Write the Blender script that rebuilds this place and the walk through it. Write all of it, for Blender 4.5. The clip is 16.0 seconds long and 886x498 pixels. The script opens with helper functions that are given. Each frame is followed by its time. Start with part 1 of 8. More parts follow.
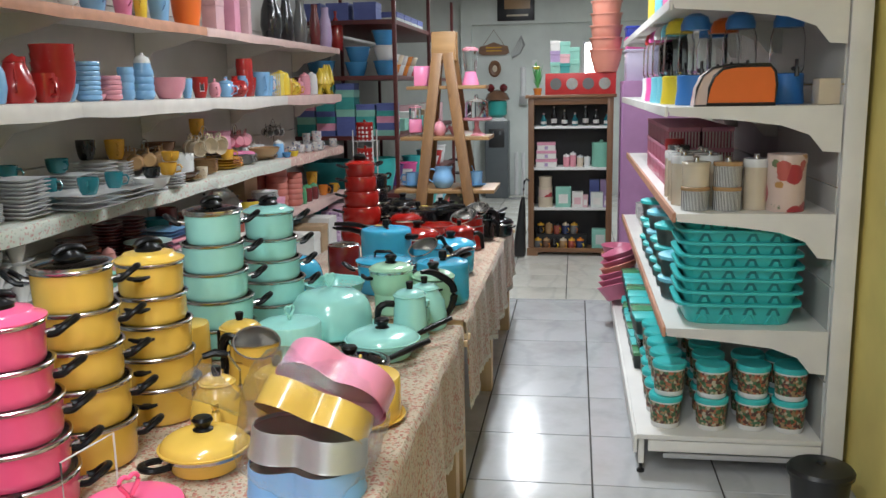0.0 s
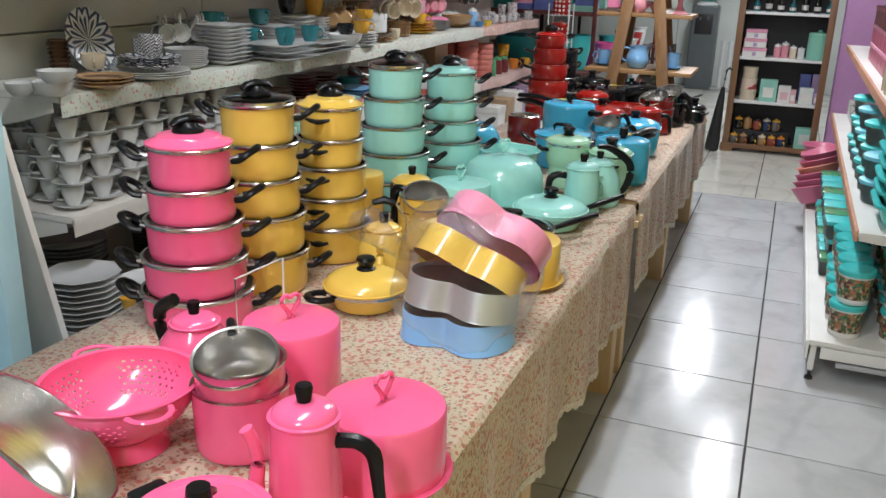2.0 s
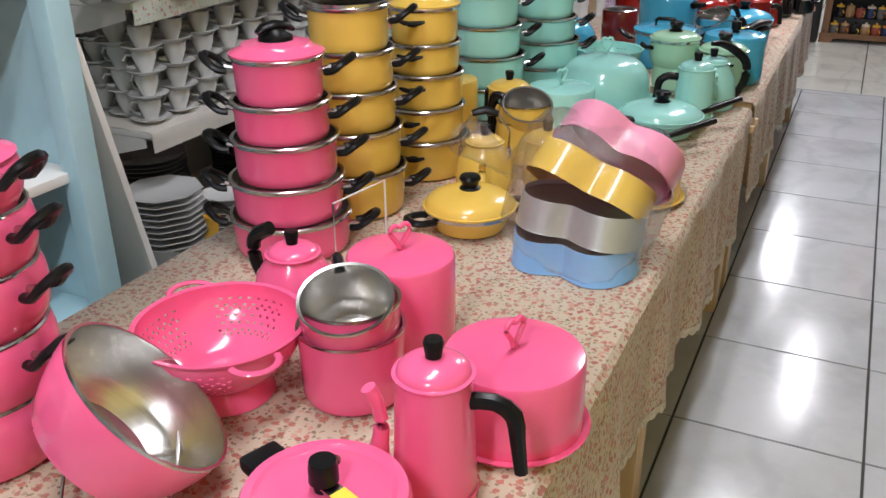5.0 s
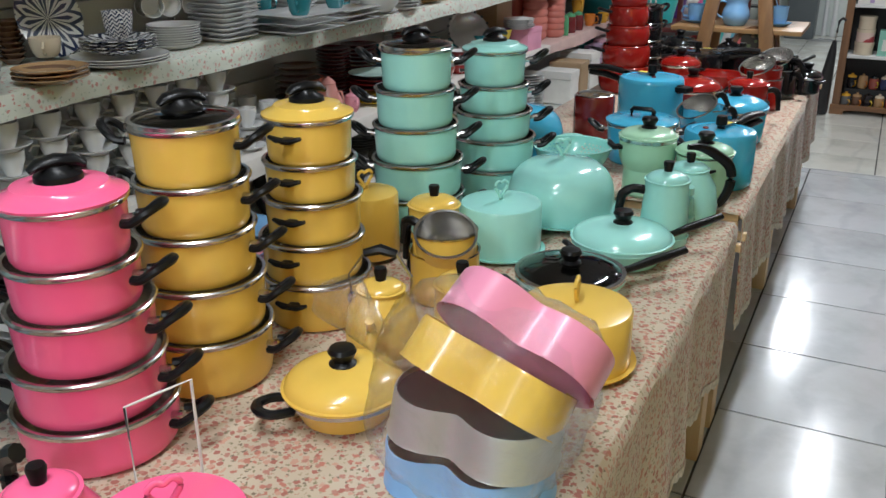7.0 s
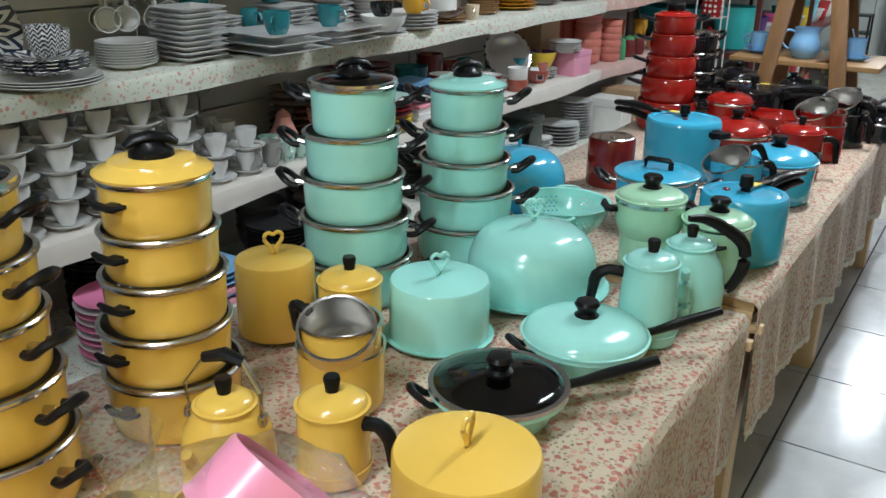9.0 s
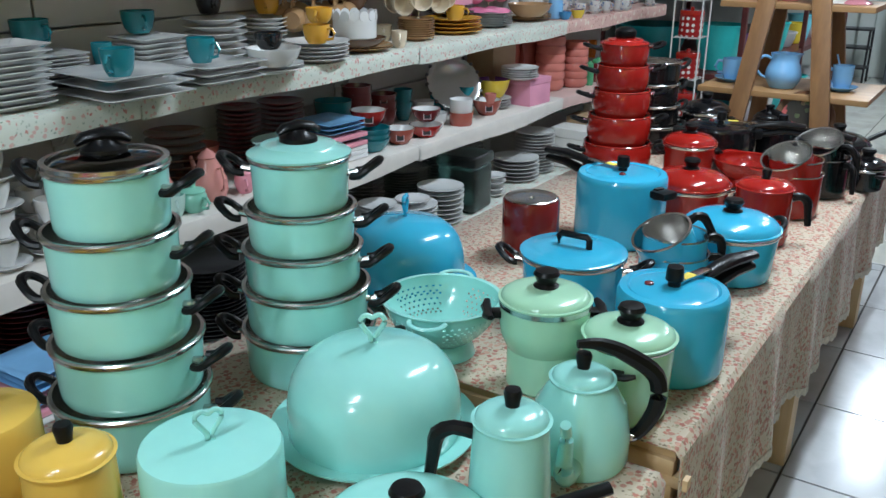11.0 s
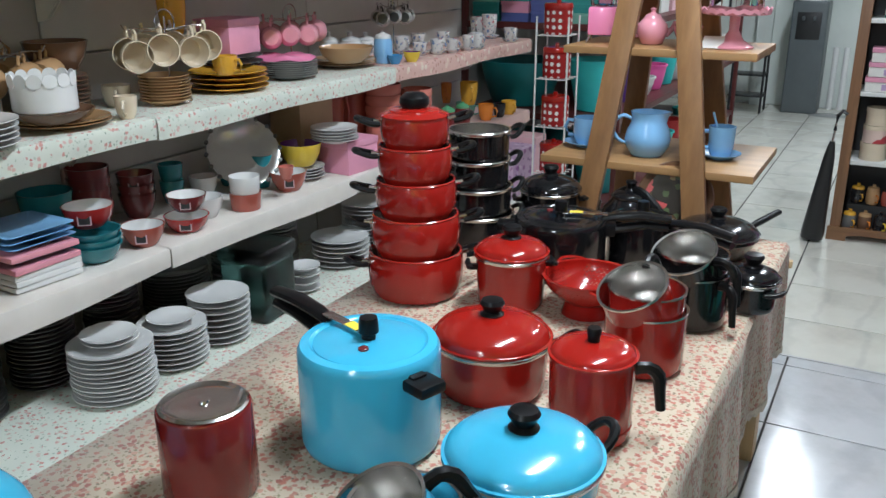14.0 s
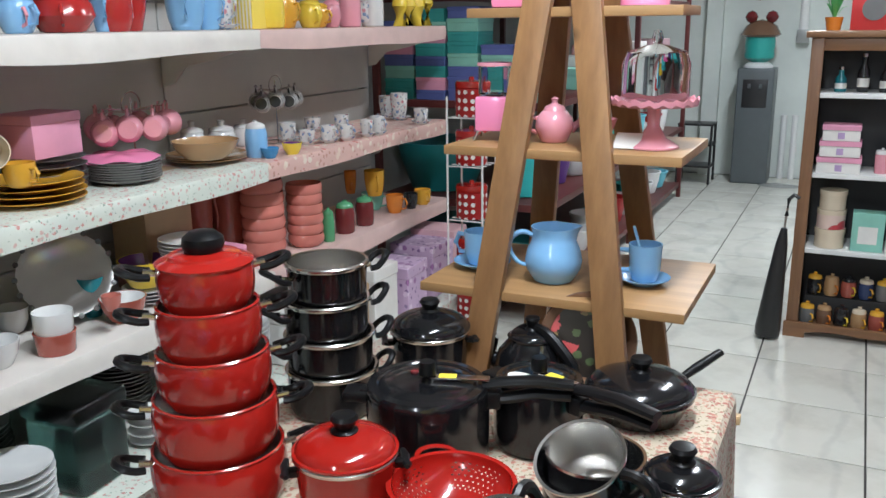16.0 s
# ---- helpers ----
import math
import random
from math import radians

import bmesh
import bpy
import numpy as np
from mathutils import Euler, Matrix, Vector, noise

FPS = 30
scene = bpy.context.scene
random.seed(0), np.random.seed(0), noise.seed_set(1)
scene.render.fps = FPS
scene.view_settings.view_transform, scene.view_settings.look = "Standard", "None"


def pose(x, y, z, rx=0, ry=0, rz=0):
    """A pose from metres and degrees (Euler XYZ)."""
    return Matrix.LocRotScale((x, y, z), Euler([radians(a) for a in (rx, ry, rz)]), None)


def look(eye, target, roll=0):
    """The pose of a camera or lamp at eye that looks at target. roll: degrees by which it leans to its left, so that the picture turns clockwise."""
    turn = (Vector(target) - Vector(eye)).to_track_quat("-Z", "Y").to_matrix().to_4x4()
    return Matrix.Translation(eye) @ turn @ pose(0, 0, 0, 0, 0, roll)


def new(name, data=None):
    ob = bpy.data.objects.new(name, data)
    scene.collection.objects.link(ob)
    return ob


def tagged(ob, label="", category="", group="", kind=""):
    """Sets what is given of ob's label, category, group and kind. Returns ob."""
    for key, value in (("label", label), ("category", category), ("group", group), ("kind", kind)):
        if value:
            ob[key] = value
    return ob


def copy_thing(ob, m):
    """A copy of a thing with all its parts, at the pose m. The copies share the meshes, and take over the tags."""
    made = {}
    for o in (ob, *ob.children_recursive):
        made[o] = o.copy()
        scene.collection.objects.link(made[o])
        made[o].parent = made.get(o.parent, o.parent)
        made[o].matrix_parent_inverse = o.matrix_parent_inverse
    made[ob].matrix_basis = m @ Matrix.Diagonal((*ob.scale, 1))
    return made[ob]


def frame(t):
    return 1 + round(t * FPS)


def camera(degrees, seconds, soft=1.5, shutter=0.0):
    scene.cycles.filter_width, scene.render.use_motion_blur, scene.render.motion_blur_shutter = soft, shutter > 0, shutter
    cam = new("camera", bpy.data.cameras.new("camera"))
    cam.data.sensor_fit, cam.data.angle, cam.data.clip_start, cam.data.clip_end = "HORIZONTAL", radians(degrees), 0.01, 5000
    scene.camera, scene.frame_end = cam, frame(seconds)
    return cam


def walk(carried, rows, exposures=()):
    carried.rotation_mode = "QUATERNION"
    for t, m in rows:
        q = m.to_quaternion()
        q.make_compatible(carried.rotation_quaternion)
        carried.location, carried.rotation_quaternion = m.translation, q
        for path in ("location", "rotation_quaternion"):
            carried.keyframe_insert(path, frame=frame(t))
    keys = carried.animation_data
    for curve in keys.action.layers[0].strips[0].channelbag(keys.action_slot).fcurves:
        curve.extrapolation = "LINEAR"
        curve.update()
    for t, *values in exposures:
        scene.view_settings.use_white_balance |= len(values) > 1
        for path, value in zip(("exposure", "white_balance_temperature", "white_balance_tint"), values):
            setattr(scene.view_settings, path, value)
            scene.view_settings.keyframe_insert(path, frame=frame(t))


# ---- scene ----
cam = camera(54.3, 16.0)
METRES, EYE, TILT, LEAN, TURN = 3.85, 1.54, -10.5, 1.0, 8.6
ROWS = [
    (0.0, 0.0, 0.0, 0.0, -0.0, 0.0, 0.0),
    (0.5, 0.0034, -0.0009, 0.0005, -1.29, 0.62, 0.17),
    (1.0, 0.005, -0.0017, -0.0022, 0.66, -0.41, -0.92),
    (1.5, 0.0076, 0.0005, -0.0067, 5.89, -3.07, -2.76),
    (2.0, 0.0111, 0.0032, -0.0145, 12.46, -8.15, -4.95),
    (2.5, 0.0112, 0.0001, -0.0222, 18.99, -12.44, -6.77),
    (3.0, 0.011, -0.0025, -0.0272, 25.11, -15.7, -7.52),
    (5.5, -0.0246, 0.077, -0.0059, 15.48, -14.68, -3.22),
    (6.0, -0.0091, 0.1143, 0.0026, 16.33, -13.86, -4.28),
    (6.5, -0.0029, 0.1424, 0.0082, 17.16, -13.22, -4.4),
    (7.0, -0.0021, 0.1851, 0.0189, 17.78, -11.79, -3.91),
    (7.5, -0.0003, 0.2161, 0.0242, 18.82, -11.33, -4.27),
    (8.0, 0.0191, 0.2541, 0.0316, 21.84, -11.5, -6.13),
    (8.5, 0.0332, 0.2827, 0.0365, 23.42, -11.81, -6.44),
    (11.0, 0.0575, 0.47, 0.0744, 24.33, -10.98, -5.64),
    (11.5, 0.0569, 0.5124, 0.0828, 22.79, -10.51, -4.94),
    (12.0, 0.0587, 0.5535, 0.0918, 21.46, -10.33, -4.99),
    (12.5, 0.0769, 0.5973, 0.1005, 22.06, -9.99, -6.38),
    (13.0, 0.0928, 0.6404, 0.1084, 22.53, -9.25, -6.42),
    (13.5, 0.0846, 0.6873, 0.1186, 21.21, -9.01, -4.82),
    (14.0, 0.0717, 0.733, 0.1265, 19.05, -9.16, -4.28),
    (14.5, 0.0782, 0.7771, 0.1349, 19.11, -9.54, -4.98),
    (15.0, 0.0883, 0.8252, 0.1444, 20.14, -9.13, -6.07),
    (15.5, 0.092, 0.8577, 0.1523, 19.41, -7.87, -4.87),
    (16.0, 0.0851, 0.9017, 0.1657, 16.51, -4.95, -3.3),
]
walk(cam, [(t, pose(0, 0, EYE, TILT, LEAN, TURN) @ pose(METRES * x, METRES * y, METRES * z, 90 + pitch, roll, yaw)) for t, x, y, z, yaw, pitch, roll in ROWS],
     [(0.0, -0.14, 6550, 12), (1.5, -0.1, 6550, 13), (2.5, -0.1, 6650, 19), (3.0, -0.03, 6750, 26), (5.5, -0.30, 6600, 16), (7.0, -0.28, 6450, 12), (8.5, -0.18, 6400, 9), (11.0, -0.1, 5900, 7), (12.5, -0.1, 5850, 8), (14.0, -0.03, 6150, 9), (16.0, 0.18, 6250, 11)])

# ---- world, lamps, exposure ----
world = bpy.data.worlds.new("world")
scene.world = world
world.use_nodes = True
_bg = world.node_tree.nodes["Background"]
_sky = world.node_tree.nodes.new("ShaderNodeTexSky")
_sky.sky_type, _sky.sun_disc, _sky.sun_elevation = "NISHITA", False, 0.7
world.node_tree.links.new(_sky.outputs[0], _bg.inputs[0])
_bg.inputs[1].default_value = 0.08
scene.view_settings.exposure = 0.0
T = 0.70        # table top
CEIL = 2.95


def area(name, x, y, z, sx, sy, watts, color=(0.86, 0.94, 1.0), target=None):
    d = bpy.data.lights.new(name, "AREA")
    d.shape, d.size, d.size_y, d.energy, d.color = "RECTANGLE", sx, sy, watts, color
    ob = new(name, d)
    ob.matrix_basis = pose(x, y, z) if target is None else look((x, y, z), target)
    return ob


# tube at y 7.35: added fill for the rear floor, no known fitting
TUBES = [(-0.35, -1.30, 78), (-0.68, 1.0, 40), (-0.42, 4.60, 66), (-0.10, 7.35, 28), (-0.57, 9.95, 60)]
for _x, _y, _r in TUBES:
    area("tube_light", _x, _y, CEIL - 0.135, 0.10, 1.15, _r)


# ---- materials ----
def nodes(name):
    m = bpy.data.materials.new(name)
    m.use_nodes = True
    n, l = m.node_tree.nodes, m.node_tree.links
    return m, n, l, n["Principled BSDF"]


def ramp(n, stops, interp="LINEAR"):
    r = n.new("ShaderNodeValToRGB")
    r.color_ramp.interpolation = interp
    e = r.color_ramp.elements
    while len(e) < len(stops):
        e.new(0.5)
    for k, (p, c) in zip(e, stops):
        k.position, k.color = p, (*c, 1)
    return r


def mixrgb(n, l, fac, a, b, mode="MIX"):
    x = n.new("ShaderNodeMix")
    x.data_type, x.blend_type = "RGBA", mode
    for key, v in ((0, fac), (6, a), (7, b)):
        if hasattr(v, "is_linked"):
            l.new(v, x.inputs[key])
        elif key == 0:
            x.inputs[0].default_value = v
        else:
            x.inputs[key].default_value = (*v, 1)
    return x.outputs[2]


def coords(n, l, scale=(1, 1, 1), kind="Object"):
    t = n.new("ShaderNodeTexCoord")
    mp = n.new("ShaderNodeMapping")
    mp.inputs["Scale"].default_value = scale
    l.new(t.outputs[kind], mp.inputs[0])
    return mp.outputs[0]


def noise_tex(n, l, vec, scale, detail=4, rough=0.55):
    t = n.new("ShaderNodeTexNoise")
    t.inputs["Scale"].default_value, t.inputs["Detail"].default_value, t.inputs["Roughness"].default_value = scale, detail, rough
    if vec is not None:
        l.new(vec, t.inputs["Vector"])
    return t.outputs[0]


def bump(n, l, b, height, strength, dist=0.002):
    k = n.new("ShaderNodeBump")
    k.inputs["Strength"].default_value, k.inputs["Distance"].default_value = strength, dist
    l.new(height, k.inputs["Height"])
    l.new(k.outputs[0], b.inputs["Normal"])


def paint(name, color, rough=0.3, metal=0.0, coat=0.0, var=0.12, scale=9, bumps=0.05, jitter=0.05, fine=140):
    """A surface with soft blotches, fine grain, uneven gloss and a small change from piece to piece."""
    m, n, l, b = nodes(name)
    v = coords(n, l)
    big = noise_tex(n, l, v, scale)
    dark = tuple(c * (1 - var) for c in color)
    light = tuple(min(1, c * (1 + var * 0.5) + 0.004) for c in color)
    r = ramp(n, [(0.3, dark), (0.7, light)])
    l.new(big, r.inputs[0])
    info = n.new("ShaderNodeObjectInfo")
    h = n.new("ShaderNodeHueSaturation")
    mr = n.new("ShaderNodeMapRange")
    mr.inputs[3].default_value, mr.inputs[4].default_value = 1 - jitter, 1 + jitter
    l.new(info.outputs["Random"], mr.inputs[0])
    l.new(mr.outputs[0], h.inputs["Value"])
    l.new(r.outputs[0], h.inputs["Color"])
    l.new(h.outputs[0], b.inputs["Base Color"])
    small = noise_tex(n, l, v, fine, 3)
    rr = n.new("ShaderNodeMapRange")
    rr.inputs[3].default_value, rr.inputs[4].default_value = max(0.03, rough - 0.06), rough + 0.08
    l.new(big, rr.inputs[0])
    l.new(rr.outputs[0], b.inputs["Roughness"])
    b.inputs["Metallic"].default_value = metal
    b.inputs["Coat Weight"].default_value = coat
    b.inputs["Coat Roughness"].default_value = 0.08
    if bumps:
        bump(n, l, b, small, bumps, 0.001)
    return m


ENAMEL = {
    "pink": paint("pink_enamel", (0.92, 0.125, 0.29), 0.165, coat=0.35, var=0.05),
    "yellow": paint("yellow_enamel", (0.80, 0.52, 0.095), 0.19, coat=0.3, var=0.05),
    "mint": paint("mint_enamel", (0.35, 0.74, 0.68), 0.165, coat=0.35, var=0.05),
    "sage": paint("sage_enamel", (0.40, 0.68, 0.47), 0.19, coat=0.3, var=0.05),
    "blue": paint("blue_enamel", (0.055, 0.43, 0.66), 0.165, coat=0.35, var=0.05),
    "red": paint("red_enamel", (0.33, 0.010, 0.006), 0.12, coat=0.25, var=0.06),
    "dark_red": paint("dark_red_enamel", (0.17, 0.010, 0.008), 0.16, coat=0.2, var=0.08),
    "black": paint("black_enamel", (0.006, 0.006, 0.007), 0.13, coat=0.1, var=0.1),
    "silver": paint("silver_baking_tin", (0.50, 0.53, 0.53), 0.42, metal=0.6, var=0.06),
    "sky": paint("sky_blue_tin", (0.20, 0.43, 0.74), 0.3, var=0.05),
}
BAKELITE = paint("black_bakelite", (0.005, 0.005, 0.0055), 0.32, bumps=0.12)
BAKELITE.node_tree.nodes["Principled BSDF"].inputs["Specular IOR Level"].default_value = 0.22
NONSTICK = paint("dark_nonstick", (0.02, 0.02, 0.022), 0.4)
CHROME = paint("polished_rim", (0.56, 0.54, 0.52), 0.20, metal=1.0, var=0.1)


def brushed():
    m, n, l, b = nodes("brushed_aluminium")
    v = coords(n, l, (6, 6, 300))
    k = noise_tex(n, l, v, 3, 5)
    r = ramp(n, [(0.3, (0.56, 0.55, 0.53)), (0.75, (0.82, 0.80, 0.77))])
    l.new(k, r.inputs[0])
    l.new(r.outputs[0], b.inputs["Base Color"])
    b.inputs["Metallic"].default_value, b.inputs["Roughness"].default_value = 1.0, 0.25
    b.inputs["Anisotropic"].default_value = 0.8
    tg = n.new("ShaderNodeTangent")
    tg.direction_type, tg.axis = "RADIAL", "Z"
    l.new(tg.outputs[0], b.inputs["Tangent"])
    bump(n, l, b, k, 0.12, 0.0006)
    return m


ALU = brushed()


def glass(name, tint=(1, 1, 1), rough=0.02, ior=1.45):
    m, n, l, b = nodes(name)
    b.inputs["Base Color"].default_value = (*tint, 1)
    b.inputs["Transmission Weight"].default_value = 1.0
    b.inputs["Roughness"].default_value, b.inputs["IOR"].default_value = rough, ior
    k = noise_tex(n, l, coords(n, l), 14)
    bump(n, l, b, k, 0.04, 0.002)
    return m


GLASS = glass("clear_glass", ior=1.14)
SMOKED = glass("smoked_glass", (0.32, 0.32, 0.33))
PLASTIC_CLEAR = glass("clear_plastic", (0.97, 0.98, 0.98), 0.04, 1.14)


def film_bag():
    """Crinkled transparent film."""
    m, n, l, b = nodes("plastic_film")
    v = coords(n, l)
    k = noise_tex(n, l, v, 34, 5, 0.6)
    g = n.new("ShaderNodeBsdfGlossy")
    g.inputs["Roughness"].default_value = 0.07
    tr = n.new("ShaderNodeBsdfTransparent")
    tr.inputs["Color"].default_value = (0.96, 0.97, 0.97, 1)
    lw = n.new("ShaderNodeLayerWeight")
    lw.inputs["Blend"].default_value = 0.22
    sc = n.new("ShaderNodeMath")
    sc.operation = "MULTIPLY_ADD"
    sc.inputs[1].default_value, sc.inputs[2].default_value = 0.62, 0.045
    l.new(lw.outputs["Facing"], sc.inputs[0])
    bp = n.new("ShaderNodeBump")
    bp.inputs["Strength"].default_value, bp.inputs["Distance"].default_value = 0.9, 0.012
    l.new(k, bp.inputs["Height"])
    for s in (g, lw):
        l.new(bp.outputs[0], s.inputs["Normal"])
    mx = n.new("ShaderNodeMixShader")
    l.new(sc.outputs[0], mx.inputs[0]), l.new(tr.outputs[0], mx.inputs[1]), l.new(g.outputs[0], mx.inputs[2])
    l.new(mx.outputs[0], n["Material Output"].inputs[0])
    return m


FILM = film_bag()


def floral(name, ground, petals, leaf, size=0.030, rough=0.85, cover=0.36):
    """Printed cotton: scattered small blossoms, leaves and specks on a plain ground."""
    m, n, l, b = nodes(name)
    v = coords(n, l)
    wob = n.new("ShaderNodeVectorMath")
    wob.operation = "MULTIPLY_ADD"
    nz = n.new("ShaderNodeTexNoise")
    nz.inputs["Scale"].default_value = 160
    l.new(v, nz.inputs["Vector"])
    l.new(nz.outputs["Color"], wob.inputs[0])
    wob.inputs[1].default_value = (0.010, 0.010, 0.010)
    l.new(v, wob.inputs[2])
    weave = noise_tex(n, l, v, 420, 2)
    dirt = noise_tex(n, l, v, 5, 5)
    gr = ramp(n, [(0.3, tuple(c * 0.86 for c in ground)), (0.7, ground)])
    l.new(dirt, gr.inputs[0])
    col = gr.outputs[0]
    for k, (sc, width, shades) in enumerate(((1.0, cover * 0.75, leaf), (1.35, cover, petals))):
        vo = n.new("ShaderNodeTexVoronoi")
        vo.inputs["Scale"].default_value = 1 / (size * sc)
        mp = n.new("ShaderNodeMapping")
        mp.inputs["Location"].default_value = (0.37 * k, 0.81 * k, 0.21 * k)
        l.new(wob.outputs[0], mp.inputs[0])
        l.new(mp.outputs[0], vo.inputs["Vector"])
        lt = n.new("ShaderNodeMath")
        lt.operation = "LESS_THAN"
        lt.inputs[1].default_value = width
        l.new(vo.outputs["Distance"], lt.inputs[0])
        sep = n.new("ShaderNodeSeparateColor")
        l.new(vo.outputs["Color"], sep.inputs[0])
        rp = ramp(n, [(i / len(shades), s) for i, s in enumerate(shades)], "CONSTANT")
        l.new(sep.outputs[0], rp.inputs[0])
        keep = n.new("ShaderNodeMath")
        keep.operation = "GREATER_THAN"
        keep.inputs[1].default_value = 0.22
        l.new(sep.outputs[1], keep.inputs[0])
        both = n.new("ShaderNodeMath")
        both.operation = "MULTIPLY"
        l.new(lt.outputs[0], both.inputs[0]), l.new(keep.outputs[0], both.inputs[1])
        col = mixrgb(n, l, both.outputs[0], col, rp.outputs[0])
    l.new(col, b.inputs["Base Color"])
    b.inputs["Roughness"].default_value = rough
    b.inputs["Sheen Weight"].default_value = 0.15
    bump(n, l, b, weave, 0.25, 0.0008)
    return m


CLOTH = floral("floral_tablecloth", (0.56, 0.465, 0.345), [(0.46, 0.17, 0.12), (0.36, 0.12, 0.09), (0.52, 0.29, 0.21), (0.42, 0.19, 0.14)],
               [(0.24, 0.21, 0.12), (0.36, 0.29, 0.19), (0.20, 0.15, 0.10)], 0.0088, cover=0.45)
SHELFCLOTH = floral("pale_green_floral_lining", (0.66, 0.70, 0.62), [(0.56, 0.27, 0.24), (0.60, 0.40, 0.35), (0.48, 0.20, 0.18), (0.58, 0.46, 0.40)],
                    [(0.26, 0.34, 0.27), (0.40, 0.46, 0.38)], 0.0128, 0.6, 0.32)
LACE = paint("cream_lace", (0.62, 0.56, 0.46), 0.9, var=0.3, scale=90, bumps=0.4)
PINKCLOTH = floral("pink_floral_lining", (0.70, 0.44, 0.38), [(0.72, 0.62, 0.52), (0.55, 0.14, 0.12), (0.70, 0.55, 0.45)],
                   [(0.50, 0.25, 0.2), (0.42, 0.2, 0.16)], 0.024, 0.6)


def wood(name, dark, light, scale=1.0, rough=0.5, axis=1):
    m, n, l, b = nodes(name)
    s = [26 * scale, 26 * scale, 26 * scale]
    s[axis] = 1.6 * scale
    v = coords(n, l, tuple(s))
    info = n.new("ShaderNodeObjectInfo")
    add = n.new("ShaderNodeVectorMath")
    add.operation = "ADD"
    sh = n.new("ShaderNodeMath")
    sh.operation = "MULTIPLY"
    sh.inputs[1].default_value = 37
    l.new(info.outputs["Random"], sh.inputs[0])
    l.new(v, add.inputs[0]), l.new(sh.outputs[0], add.inputs[1])
    g = noise_tex(n, l, add.outputs[0], 1.0, 7, 0.62)
    f = noise_tex(n, l, add.outputs[0], 6.0, 4)
    r = ramp(n, [(0.25, dark), (0.5, tuple((a + c) / 2 for a, c in zip(dark, light))), (0.72, light)])
    l.new(g, r.inputs[0])
    c = mixrgb(n, l, 0.25, r.outputs[0], dark)
    vo = n.new("ShaderNodeTexVoronoi")
    vo.inputs["Scale"].default_value = 5
    l.new(coords(n, l), vo.inputs["Vector"])
    kn = ramp(n, [(0.03, (0.45, 0.45, 0.45)), (0.10, (1, 1, 1))])
    l.new(vo.outputs["Distance"], kn.inputs[0])
    c = mixrgb(n, l, 1.0, c, kn.outputs[0], "MULTIPLY")
    l.new(c, b.inputs["Base Color"])
    b.inputs["Roughness"].default_value = rough
    bump(n, l, b, f, 0.25, 0.001)
    return m


PINE = wood("pale_pine", (0.52, 0.34, 0.17), (0.72, 0.53, 0.31), 0.8, 0.6)
PINE_X = wood("pale_pine_crosswise", (0.52, 0.34, 0.17), (0.72, 0.53, 0.31), 0.8, 0.6, 0)
PINE_Z = wood("pale_pine_upright", (0.52, 0.34, 0.17), (0.72, 0.53, 0.31), 0.8, 0.6, 2)
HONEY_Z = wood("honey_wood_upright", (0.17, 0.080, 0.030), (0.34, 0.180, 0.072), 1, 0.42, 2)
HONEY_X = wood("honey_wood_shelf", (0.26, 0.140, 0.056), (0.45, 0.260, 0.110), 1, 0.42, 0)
WALNUT_Z = wood("dark_brown_wood", (0.13, 0.06, 0.03), (0.30, 0.15, 0.07), 1, 0.4, 2)
WALNUT_X = wood("dark_brown_wood_crosswise", (0.14, 0.065, 0.03), (0.31, 0.155, 0.07), 1, 0.4, 0)

STEEL_WHITE = paint("white_painted_steel", (0.75, 0.73, 0.69), 0.4, var=0.08, scale=4)
STEEL_GREY = paint("grey_painted_steel", (0.44, 0.44, 0.44), 0.45, var=0.1, scale=4)
PANEL_GREY = paint("grey_back_panel", (0.53, 0.52, 0.49), 0.55, var=0.1, scale=3)
LIP_PINK = paint("pinkish_shelf_lining", (0.64, 0.45, 0.41), 0.6, var=0.1)
LIP_WHITE = paint("white_shelf_lining", (0.66, 0.62, 0.57), 0.6, var=0.08)
LIP_ORANGE = paint("worn_orange_shelf_edge", (0.55, 0.27, 0.17), 0.6, var=0.2)
RUST = paint("dark_red_steel", (0.10, 0.018, 0.016), 0.4, var=0.2)
WALLWHITE = paint("white_wall_paint", (0.66, 0.70, 0.66), 0.75, var=0.1, scale=2.5, bumps=0.15)
WALLYELLOW = paint("yellow_wall_paint", (0.80, 0.64, 0.20), 0.6, var=0.12, scale=2.5, bumps=0.15)
# dark tone chosen to lower the fill light, not a known paint
WALLDIM = paint("dim_unseen_wall", (0.26, 0.26, 0.26), 0.7, var=0.1, scale=2.5, bumps=0.15)
WALLGREY = paint("grey_wall_paint", (0.50, 0.50, 0.48), 0.75, var=0.1, scale=2, bumps=0.15)
CEILPAINT = paint("ceiling_paint", (0.44, 0.44, 0.42), 0.8, var=0.06, scale=2, bumps=0.1)
PURPLE = paint("lilac_paint", (0.48, 0.24, 0.46), 0.6, var=0.08)
SKYPAINT = paint("pale_blue_paint", (0.34, 0.55, 0.62), 0.45, var=0.08)
WHITEPAINT = paint("white_paint", (0.74, 0.74, 0.72), 0.45, var=0.06)


def china(name, color, rough=0.18, jitter=0.06):
    return paint(name, color, rough, coat=0.3, var=0.05, bumps=0.02, jitter=jitter)


